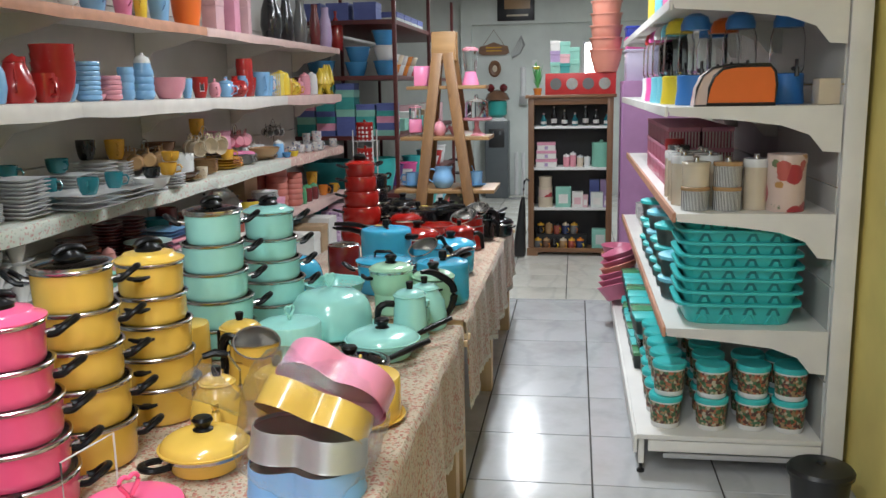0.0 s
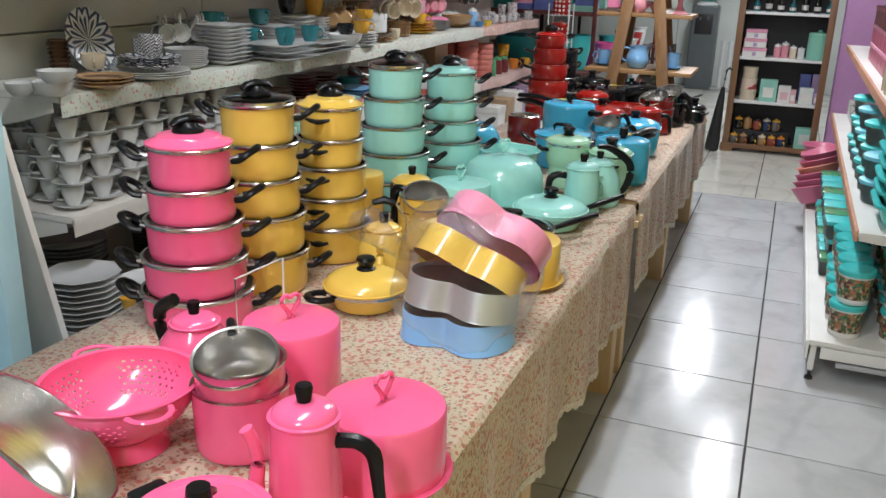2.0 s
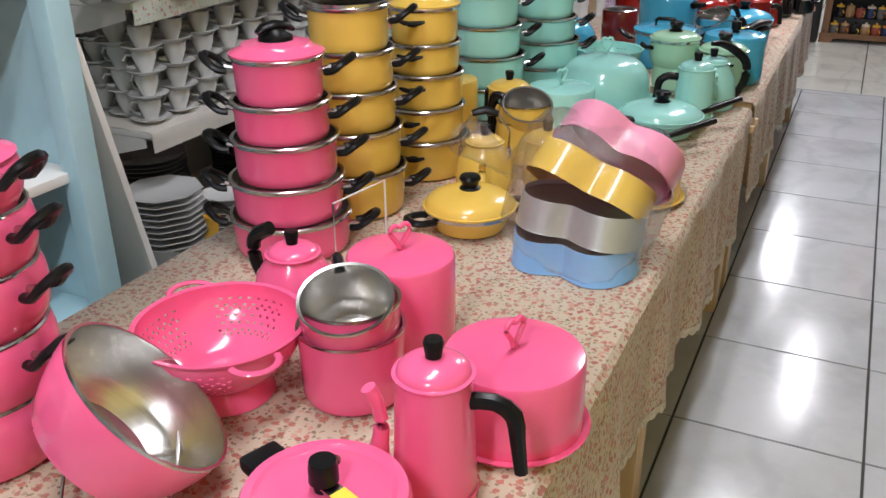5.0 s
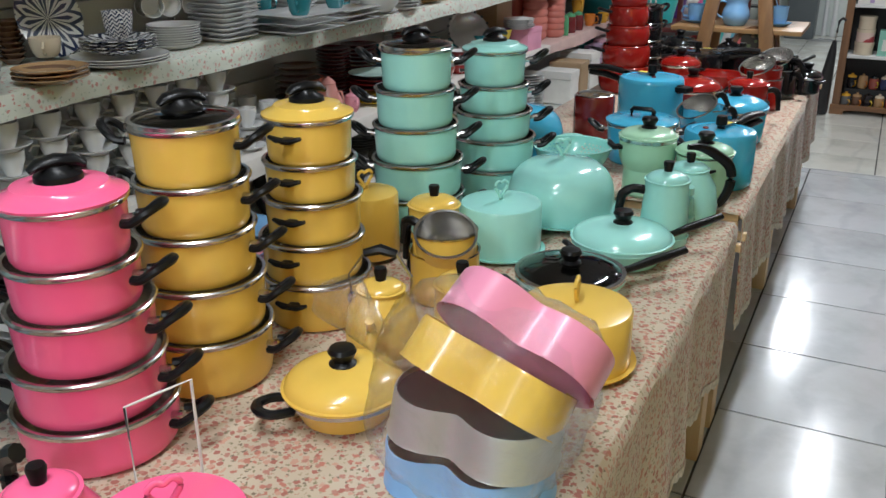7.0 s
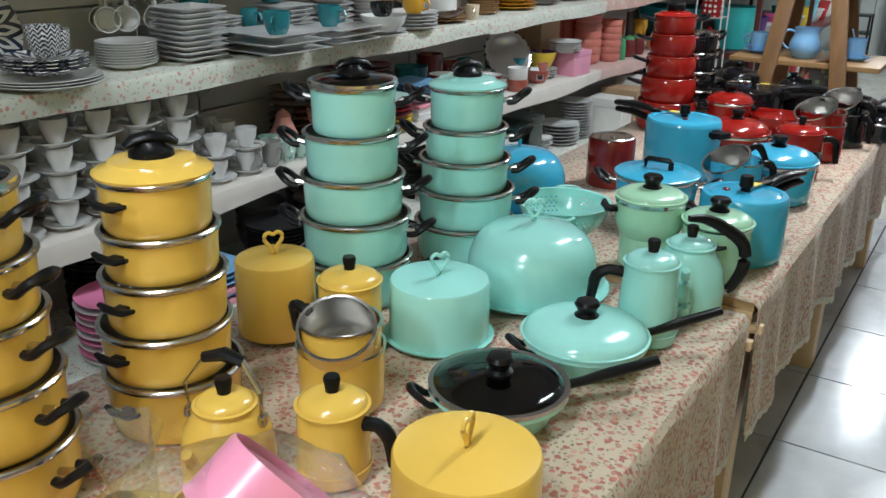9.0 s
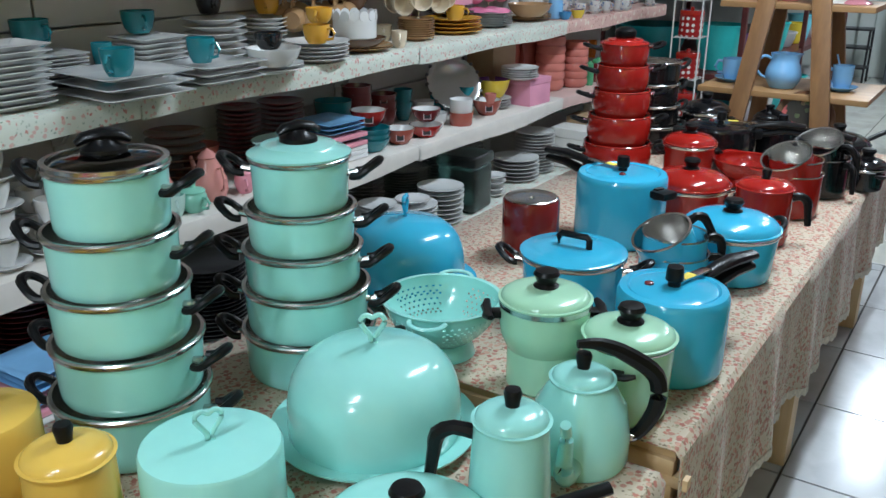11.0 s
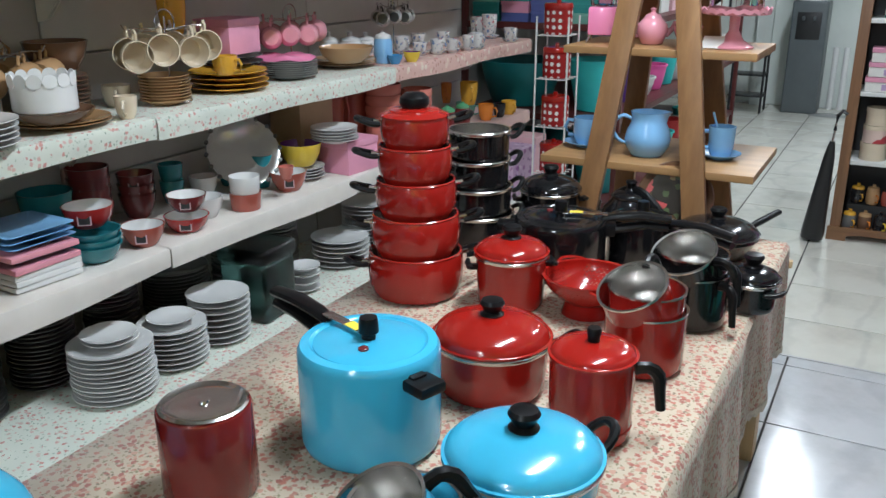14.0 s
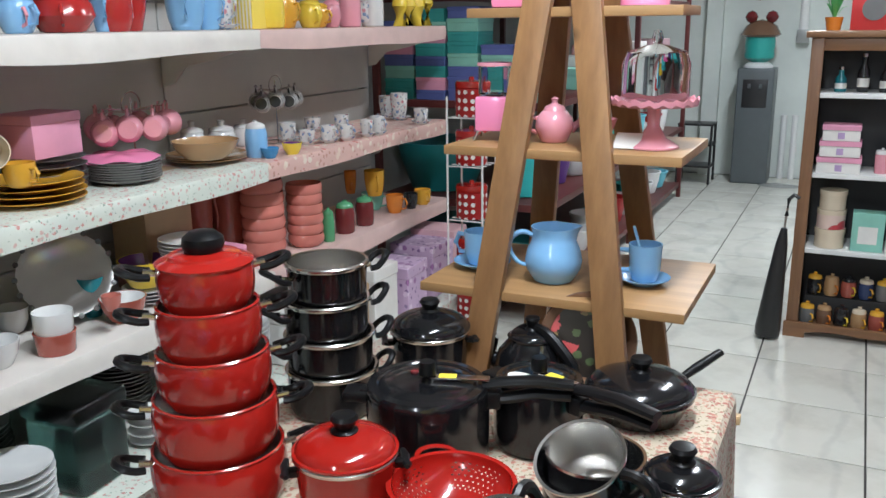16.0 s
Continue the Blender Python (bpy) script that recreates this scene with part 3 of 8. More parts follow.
def tablecloth(name, y0, y1, seed):
    """Cloth over the top with a wavy drape on the aisle side, scalloped hem."""
    rnd = random.Random(seed)
    bm = bmesh.new()
    ny = int((y1 - y0) / 0.022)
    ph = [rnd.uniform(0, 6) for _ in range(5)]
    cols = [TX0 - 0.004, TX0 + 0.2, TX0 + 0.45, TX0 + 0.7, TX1 - 0.02, TX1 - 0.004]
    drop = [0.0, 0.012, 0.04, 0.08, 0.13, 0.18, 0.23, 0.275, 0.31, 0.322]
    grid = []
    for j in range(ny + 1):
        y = y0 + (y1 - y0) * j / ny
        row = [bm.verts.new((x, y, T + (0.0012 * math.sin(9 * y + 5 * x + ph[0]) if 0 < i < 4 else 0))) for i, x in enumerate(cols)]
        hem = 1 + 0.05 * math.sin(1.9 * y + ph[1]) + 0.045 * abs(math.sin(17 * y + ph[2])) + 0.03 * math.sin(5.3 * y + ph[3])
        for k, d in enumerate(drop[1:]):
            f = (d / 0.33)
            wob = f * (0.018 * math.sin(13 * y + ph[3]) + 0.012 * math.sin(31 * y + ph[4]) + 0.008 * math.sin(6 * y))
            row.append(bm.verts.new((TX1 + 0.006 + 0.008 * f + 0.75 * wob, y, T - d * hem)))
        grid.append(row)
    for a, b in zip(grid, grid[1:]):
        for i in range(len(a) - 1):
            bm.faces.new((a[i], a[i + 1], b[i + 1], b[i]))
    bmesh.ops.recalc_face_normals(bm, faces=bm.faces)
    hem_line = [row[-1].co.copy() for row in grid]
    ob = single(name, bm, CLOTH, "beige cotton tablecloth with small red flowers draped over the table", "tablecloth", "floral tablecloths")
    so = ob.modifiers.new("thickness", "SOLIDIFY")
    so.thickness, so.offset = 0.002, 1
    lace = bmesh.new()
    strip = []
    for j, p in enumerate(hem_line):
        for q in range(3):
            if j == len(hem_line) - 1 and q:
                break
            c = p.lerp(hem_line[min(j + 1, len(hem_line) - 1)], q / 3)
            dip = 0.010 + 0.010 * abs(math.sin(95 * c.y))
            strip.append([lace.verts.new(c + Vector((0.003, 0, 0.006))), lace.verts.new(c + Vector((0.004, 0, -dip * 0.5))), lace.verts.new(c + Vector((0.0035, 0, -dip)))])
    for p, q in zip(strip, strip[1:]):
        for i in range(2):
            lace.faces.new((p[i], q[i], q[i + 1], p[i + 1]))
    part("lace_trim", lace, LACE, ob, "cream scalloped lace trim along the hem")
    return ob


tablecloth("tablecloth", TY0 + 0.004, 2.985, 3)
tablecloth("tablecloth", 3.055, TY1 - 0.022, 8)
Z = T + 0.004       # things stand on the cloth


# ---- cookware ----
def dome(R, h, z, n=7, p=2.0):
    return [(R * math.cos(math.pi / 2 * i / n) ** (2 / p), z + h * math.sin(math.pi / 2 * i / n) ** (2 / p)) for i in range(n + 1)]


def vessel(rb, rt, h, wall_t=0.003, belly=0.0, foot=0.012, n=7):
    """Outer wall, lip and inner wall of an open pot."""
    pr = [(0.0, 0.0), (rb - foot, 0.0), (rb - foot * 0.3, foot * 0.35), (rb, foot)]
    for i in range(1, n + 1):
        f = i / n
        pr.append((rb + (rt - rb) * f + belly * math.sin(math.pi * f) ** 0.6, foot + (h - foot) * f))
    outer = pr[-1][0]
    return pr + [(outer - wall_t, h)]


def liner(rb, rt, h, wall_t=0.003, foot=0.012, belly=0.0, n=7):
    pr = [(rt - wall_t, h - 0.0005)]
    for i in range(n - 1, 0, -1):
        f = i / n
        pr.append((rb + (rt - rb) * f + belly * math.sin(math.pi * f) - wall_t, foot + (h - foot) * f))
    return pr + [(rb - foot - wall_t, 0.006), (0.0, 0.006)]


def ring(r, z0, z1, t=0.004):
    return lathe([(r, z0), (r + t, z0), (r + t, z1), (r, z1), (r, z0)])


def knob(style, z):
    if style == "cone":
        return lathe([(0.0, z - 0.002), (0.017, z - 0.002), (0.018, z + 0.004), (0.013, z + 0.010), (0.014, z + 0.022), (0.018, z + 0.028), (0.016, z + 0.033), (0, z + 0.035)], 20)
    if style == "peg":
        return lathe([(0, z - 0.002), (0.011, z - 0.002), (0.010, z + 0.006), (0.013, z + 0.024), (0.011, z + 0.029), (0, z + 0.030)], 18)
    if style == "strap":
        bm = lathe([(0, z - 0.003), (0.034, z - 0.003), (0.033, z + 0.006), (0.022, z + 0.012), (0.017, z + 0.020), (0, z + 0.021)], 22)
        return join(bm, tube([(-0.038, 0, z + 0.014), (-0.026, 0, z + 0.022), (0, 0, z + 0.026), (0.026, 0, z + 0.022), (0.038, 0, z + 0.014)], [0.008, 0.014, 0.016, 0.014, 0.008], 10, 0.62))
    if style == "bridge":
        return tube([(-0.036, 0, z - 0.012), (-0.036, 0, z + 0.018), (-0.030, 0, z + 0.024), (0.030, 0, z + 0.024), (0.036, 0, z + 0.018), (0.036, 0, z - 0.012)], 0.0075, 8)
    if style == "loaf":
        return lathe([(0, z - 0.003), (0.030, z - 0.003), (0.036, z + 0.010), (0.034, z + 0.022), (0.022, z + 0.032), (0, z + 0.035)], 22)
    return lathe([(0, z - 0.002), (0.022, z - 0.002), (0.023, z + 0.006), (0.016, z + 0.011), (0.020, z + 0.020), (0.024, z + 0.027), (0.020, z + 0.034), (0, z + 0.037)], 22)


def ear(R, z, ang, size=0.8, lift=0.024):
    """A looped black side handle."""
    s = size
    pts = [(R - 0.002, -0.026 * s, z), (R + 0.016 * s, -0.030 * s, z + 0.002), (R + 0.036 * s, -0.028 * s, z + lift * 0.6), (R + 0.052 * s, -0.016 * s, z + lift), (R + 0.056 * s, 0, z + lift * 1.1),
           (R + 0.052 * s, 0.016 * s, z + lift), (R + 0.036 * s, 0.028 * s, z + lift * 0.6), (R + 0.016 * s, 0.030 * s, z + 0.002), (R - 0.002, 0.026 * s, z)]
    return moved(tube(*curve(pts, [0.010 * s, 0.0100 * s, 0.0098 * s, 0.0105 * s, 0.011 * s, 0.0105 * s, 0.0098 * s, 0.0100 * s, 0.010 * s], 2), 8, 0.85), pose(0, 0, 0, 0, 0, ang))


def lug(R, z, ang, size=1.0):
    """A short solid side grip, waisted in the middle."""
    s = size
    pts = [(R + 0.020 * s, -0.040 * s, z + 0.006), (R + 0.024 * s, -0.020 * s, z + 0.002), (R + 0.022 * s, 0, z), (R + 0.024 * s, 0.020 * s, z + 0.002), (R + 0.020 * s, 0.040 * s, z + 0.006)]
    bm = tube(pts, [0.006 * s, 0.010 * s, 0.009 * s, 0.010 * s, 0.006 * s], 8, 0.75)
    bm = join(bm, box(0.026 * s, 0.026 * s, 0.012, R + 0.008 * s, 0, z - 0.008, 0.003))
    return moved(bm, pose(0, 0, 0, 0, 0, ang))


def clamp(R, z, ang):
    return moved(tube([(R - 0.002, 0, z), (R + 0.020, 0, z + 0.004)], 0.006, 8), pose(0, 0, 0, 0, 0, ang))


def add_lid(t, R, z, colour, style="flat", kn="mushroom", h=0.022, turn=0, glass_lid=False):
    if glass_lid:
        lid = part("lid", lathe(dome(R - 0.004, h, z + 0.003, 6, 2.0) + [(0, z + h), (0, z + h - 0.001)] + dome(R - 0.006, h - 0.004, z + 0.003, 6)[::-1]), SMOKED, t, "smoked glass lid with a steel edge")
        part("lid_rim", ring(R - 0.006, z, z + 0.007, 0.009), CHROME, lid)
    else:
        pr = [(0, z - 0.004), (R - 0.012, z - 0.004), (R - 0.010, z), (R + 0.004, z), (R + 0.005, z + 0.004)]
        if style == "flat":
            pr += [(R - 0.002, z + 0.008), (R * 0.80, z + h * 0.55), (R * 0.76, z + h * 0.75), (R * 0.5, z + h * 0.92), (0, z + h)]
        else:
            pr += dome(R, h, z + 0.005, 7)
        lid = part("lid", lathe(pr, 40), ENAMEL[colour], t)
    part("knob", moved(knob(kn, z + h), pose(0, 0, 0, 0, 0, turn)), BAKELITE, lid, "black bakelite knob")
    return lid


def casserole(colour, rb, rt, h, label, group, m, handles="ear", ang=0, rim="rolled", belly=0.0, inside=None, open_top=True, hz=None, size=0.8, lift=0.024):
    t = thing("cooking_pot", label, "pot", group, m)
    part("body", lathe(vessel(rb, rt, h, belly=belly), 44), ENAMEL[colour], t)
    part("inside", lathe(liner(rb, rt, h, belly=belly), 44), inside or ALU, t, "bare aluminium inside")
    if rim == "steel":
        part("rim", lathe([(rt - 0.003, h - 0.0075), (rt + 0.002, h - 0.0075), (rt + 0.005, h - 0.003), (rt + 0.005, h), (rt + 0.0025, h + 0.0025), (rt - 0.003, h + 0.002), (rt - 0.003, h - 0.0075)], 44), CHROME, t, "polished steel rim")
    elif rim == "rolled":
        part("rim", lathe([(rt - 0.003, h - 0.003), (rt + 0.002, h - 0.003), (rt + 0.003, h), (rt, h + 0.0025), (rt - 0.003, h), (rt - 0.003, h - 0.003)], 44), ENAMEL[colour] if colour == "red" else CHROME, t, "rolled rim")
    z = hz if hz is not None else h * 0.72
    Rz = rb + (rt - rb) * (z / h) + belly * math.sin(math.pi * z / h)
    for a in (ang, ang + 180):
        if handles == "ear":
            hd = part("handle", ear(Rz + 0.012, z, a, size, lift), BAKELITE, t, "black bakelite loop handle")
            part("bracket", clamp(Rz, z, a), CHROME, hd, "steel bracket")
        elif handles == "lug":
            hd = part("handle", lug(Rz, z, a, size), BAKELITE, t, "black bakelite side grip")
    return t


def stack(colour, x, y, levels, ang, handles, label, belly=0.0, rim="steel", glass_lid=False, kn="strap", lid_h=0.024, taper=0.965, hz_f=0.66, jig=0.003, lid_colour=None, size=0.8, lid=True, kn_turn=60, lift=0.024, lean=(0, 0)):
    """Pots of falling size, one on the other. levels: rim radius and rim height above the table."""
    rnd = random.Random(int(x * 1000 + y * 100))
    z = 0.0
    last = None
    for i, (r, zr) in enumerate(levels):
        h = zr - z
        last = casserole(colour, r * taper, r, h, label, "stack of %s pots" % colour, pose(x + lean[0] * i + rnd.uniform(-jig, jig), y + lean[1] * i + rnd.uniform(-jig, jig), Z + z, 0, 0, rnd.uniform(-3, 3)),
                         handles, ang, rim, belly * r / 0.11, hz=h * hz_f, size=size, lift=lift)
        z = zr - (0.008 if belly else 0.003)
    if lid:
        add_lid(last, levels[-1][0], levels[-1][1] - (levels[-2][1] - 0.001) + 0.003, lid_colour or colour, "flat", kn, lid_h, kn_turn, glass_lid)
    return last


PA = [(0.104, 0.107), (0.100, 0.198), (0.094, 0.283), (0.086, 0.360), (0.078, 0.424)]
stack("pink", -1.117, 0.752, PA, 8, "ear", "glossy pink round-bellied pot with black loop handles", 0.011, "rolled", kn="loaf", lid_h=0.022, taper=0.965, hz_f=0.74, size=0.80, lift=0.030, lean=(0.0075, 0.0045))
stack("pink", -1.127, 1.502, [(0.122, 0.080), (0.113, 0.158), (0.104, 0.240), (0.095, 0.315), (0.087, 0.402)], 20, "ear", "bright pink straight-sided pot with steel rim", kn="strap", lid_h=0.026, size=0.85)
stack("yellow", -1.112, 1.745, [(0.112, 0.104), (0.106, 0.198), (0.099, 0.286), (0.093, 0.370), (0.087, 0.462)], 14, "ear", "mustard yellow straight-sided pot with steel rim", glass_lid=True, kn="strap", lid_h=0.016)
stack("yellow", -1.080, 2.035, [(0.107, 0.100), (0.101, 0.180), (0.094, 0.262), (0.088, 0.334), (0.083, 0.418)], -80, "lug", "mustard yellow pot with black side grips", kn="strap", lid_h=0.026, rim="steel")
stack("mint", -1.150, 2.60, [(0.122, 0.098), (0.114, 0.188), (0.106, 0.276), (0.098, 0.366), (0.088, 0.464)], 22, "ear", "mint green straight-sided pot with steel rim", glass_lid=True, kn="strap", lid_h=0.016)
stack("mint", -1.085, 2.945, [(0.121, 0.092), (0.114, 0.176), (0.106, 0.250), (0.097, 0.324), (0.087, 0.416)], 26, "ear", "mint green straight-sided pot with steel rim", kn="strap", lid_h=0.024)
stack("red", -1.166, 4.625, [(0.112, 0.112), (0.103, 0.206), (0.093, 0.290), (0.084, 0.372), (0.077, 0.444)], 222, "ear", "glossy red round-bellied enamel pot", 0.008, "rolled", kn="loaf", lid_h=0.022, taper=0.965, hz_f=0.80, size=0.8, lift=0.012)
stack("black", -1.195, 5.03, [(0.098, 0.100), (0.095, 0.178), (0.091, 0.257), (0.086, 0.338)], 60, "ear", "black enamel pot with polished steel rim", kn="mushroom", lid=False)


def loop_top(z, h, ang, w=0.018, r=0.004):
    """A raised heart-like wire grip of a tin lid."""
    pts = [(0.004, 0, z), (0.0035, 0, z + 0.22 * h), (w * 0.55, 0, z + 0.46 * h), (w * 0.92, 0, z + 0.66 * h), (w, 0, z + 0.82 * h), (w * 0.80, 0, z + 0.95 * h), (w * 0.45, 0, z + h), (w * 0.12, 0, z + 0.92 * h)]
    pts = pts + [(-a, b, c) for a, b, c in pts[::-1]]
    return moved(tube(*curve(pts, r, 2), 8), pose(0, 0, 0, 0, 0, ang))


def cake_tin(colour, x, y, r, h, ang, plate=True, label="", z=None):
    """A straight cover with a loop grip, standing on its own plate."""
    t = thing("cake_tin", label or "%s enamelled round cake tin with loop grip" % colour, "cake tin", "cake tins", pose(x, y, Z if z is None else z))
    if plate:
        part("plate", lathe([(0, 0), (r * 0.9, 0), (r + 0.010, 0.008), (r + 0.012, 0.012), (r * 0.95, 0.009), (0, 0.006)], 44), ENAMEL[colour], t)
    part("cover", lathe([(r, 0.009), (r + 0.001, 0.014), (r, h - 0.006), (r - 0.003, h - 0.001), (r - 0.008, h), (r * 0.6, h + 0.004), (0, h + 0.005)], 48), ENAMEL[colour], t)
    part("grip", loop_top(h + 0.004, 0.046, ang), ENAMEL[colour], t, "%s loop grip" % colour)
    return t


def dome_cake(colour, x, y, r, h, ang):
    t = thing("cake_dome", "glossy %s domed cake cover on its plate" % colour, "cake dome", "domed cake covers", pose(x, y, Z))
    part("plate", lathe([(0, 0), (r * 0.85, 0), (r * 1.05, 0.010), (r * 1.20, 0.020), (r * 1.21, 0.024), (r * 1.05, 0.016), (0, 0.010)], 52), ENAMEL[colour], t)
    prof = [(r * 0.985, 0.014), (r * 1.0, 0.018)] + [(r * (1 - (i / 9) ** 3.4) ** (1 / 2.4), 0.02 + (h - 0.02) * (i / 9) ** 0.92) for i in range(1, 10)]
    part("cover", lathe(prof, 52), ENAMEL[colour], t)
    part("grip", loop_top(h - 0.003, 0.050, ang, 0.019, 0.0045), ENAMEL[colour], t, "%s heart-shaped wire grip" % colour)
    return t


def colander(colour, x, y, r, h, ang, label):
    t = thing("colander", label, "colander", "colanders", pose(x, y, Z))
    fr = r * 0.56
    part("foot", lathe([(fr, 0), (fr + 0.004, 0), (fr * 0.92, 0.030), (fr * 0.86, 0.030), (fr, 0)], 40), ENAMEL[colour], t)
    n, rows = 96, 20
    prof = [(fr * 0.6, 0.030)] + [(fr * 0.80 + (r - fr * 0.80) * math.sin(math.pi / 2 * (i / rows)) ** 0.9, 0.030 + (h - 0.030) * (i / rows) ** 1.15) for i in range(1, rows + 1)]
    bm = lathe([(0, 0.030)] + prof + [(r + 0.008, h + 0.001), (r + 0.008, h - 0.003)], n)
    gone = []
    for f in bm.faces:
        c = f.calc_center_median()
        a = math.degrees(math.atan2(c.y, c.x)) - ang
        k = int(round((a % 360) / 3.75 - 0.5))
        q = (c.z - 0.030) / (h - 0.030)
        if 0.15 < q < 0.75 and k % 2 == int(q * 11) % 2 and (int(q * 22) % 2 == 0) and (k % 24) not in (0, 1, 2, 3, 20, 21, 22, 23):
            gone.append(f)
    holes = []
    for f in gone:
        ret = bmesh.ops.inset_individual(bm, faces=[f], thickness=0.0012)
        holes.append(f)
    bmesh.ops.delete(bm, geom=holes, context="FACES")
    bowl = part("bowl", bm, ENAMEL[colour], t, "%s bowl pierced with small holes" % colour)
    so = bowl.modifiers.new("thickness", "SOLIDIFY")
    so.thickness, so.offset = 0.002, -1
    for s in (0, 180):
        part("handle", moved(tube(arc(r + 0.004, 0, h - 0.004, 0.034, -88, 88), 0.0055, 8, 0.6), pose(0, 0, 0, 0, 0, ang + 90 + s)), ENAMEL[colour], t)
    return t


def side_handle(R, z_top, ang, length=0.10, reach=0.052, r=0.009):
    """A hooked black handle at the side of a jug, hanging free at its lower end."""
    pts = [(R - 0.004, 0, z_top), (R + reach * 0.55, 0, z_top + 0.004), (R + reach, 0, z_top - 0.010), (R + reach * 1.10, 0, z_top - length * 0.45), (R + reach * 1.22, 0, z_top - length)]
    return moved(tube(*curve(pts, [r * 1.15, r * 1.1, r * 1.2, r, r * 0.85], 2), 8, 1.15), pose(0, 0, 0, 0, 0, ang))


def milk_jug(colour, x, y, rb, rt, h, ang, spout=None, lid=True, label=""):
    t = thing("coffee_pot", label or "%s enamel coffee pot with black hook handle" % colour, "coffee pot", "coffee pots", pose(x, y, Z))
    part("body", lathe(vessel(rb, rt, h, foot=0.008) , 40), ENAMEL[colour], t)
    part("base_band", lathe([(rb + 0.0005, 0.022), (rb + 0.002, 0.024), (rb + 0.0005, 0.027)], 40), ENAMEL[colour], t)
    if lid:
        add_lid(t, rt - 0.001, h, colour, "dome", "peg", 0.020)
    part("handle", side_handle(rt, h * 0.84, ang, h * 0.50, 0.052 if colour in ("pink", "mint") else 0.038), BAKELITE, t, "black bakelite handle")
    if spout is not None:
        pts = [(rb - 0.010, 0, h * 0.20), (rb + 0.008, 0, h * 0.26), (rb + 0.014, 0, h * 0.42), (rb + 0.010, 0, h * 0.62), (rb + 0.014, 0, h * 0.80), (rb + 0.024, 0, h * 0.93)]
        part("spout", moved(tube(*curve(pts, [0.017, 0.017, 0.013, 0.010, 0.009, 0.010], 3), 12), pose(0, 0, 0, 0, 0, spout)), ENAMEL[colour], t)
    return t


def mug_pots(colour, x, y, r, h, ang, tilt, tilt_to, n=2, label=""):
    """A saucepan mug with smaller ones dropped into it, the last one tilted."""
    for i in range(n + 1):
        k = 1 - 0.07 * i
        t = thing("saucepan", label or "%s tall saucepan with bright aluminium inside" % colour, "saucepan", "nested %s saucepans" % colour)
        rr, hh = r * k, h * k
        if i == 0:
            m = pose(x, y, Z)
        elif i < n:
            m = pose(x, y, Z + 0.020 + 0.030 * i)
        else:
            a = radians(tilt_to)
            m = pose(x - 0.010 * math.cos(a), y - 0.010 * math.sin(a), Z + h * 0.66) @ Matrix.Rotation(radians(tilt * 0.85), 4, (-math.sin(a), math.cos(a), 0))
        t.matrix_basis = m
        part("body", lathe(vessel(rr * 0.97, rr, hh), 40), ENAMEL[colour], t)
        part("inside", lathe(liner(rr * 0.97, rr, hh), 40), ALU, t, "bare brushed aluminium inside")
        part("rim", lathe([(rr - 0.003, hh - 0.002), (rr + 0.002, hh - 0.002), (rr + 0.002, hh + 0.002), (rr - 0.003, hh + 0.001), (rr - 0.003, hh - 0.002)], 40), CHROME, t, "bright metal rim")
        part("handle", side_handle(rr, hh * 0.88, ang + 8 * i, 0.080, 0.034, 0.0080), BAKELITE, t, "black bakelite handle")


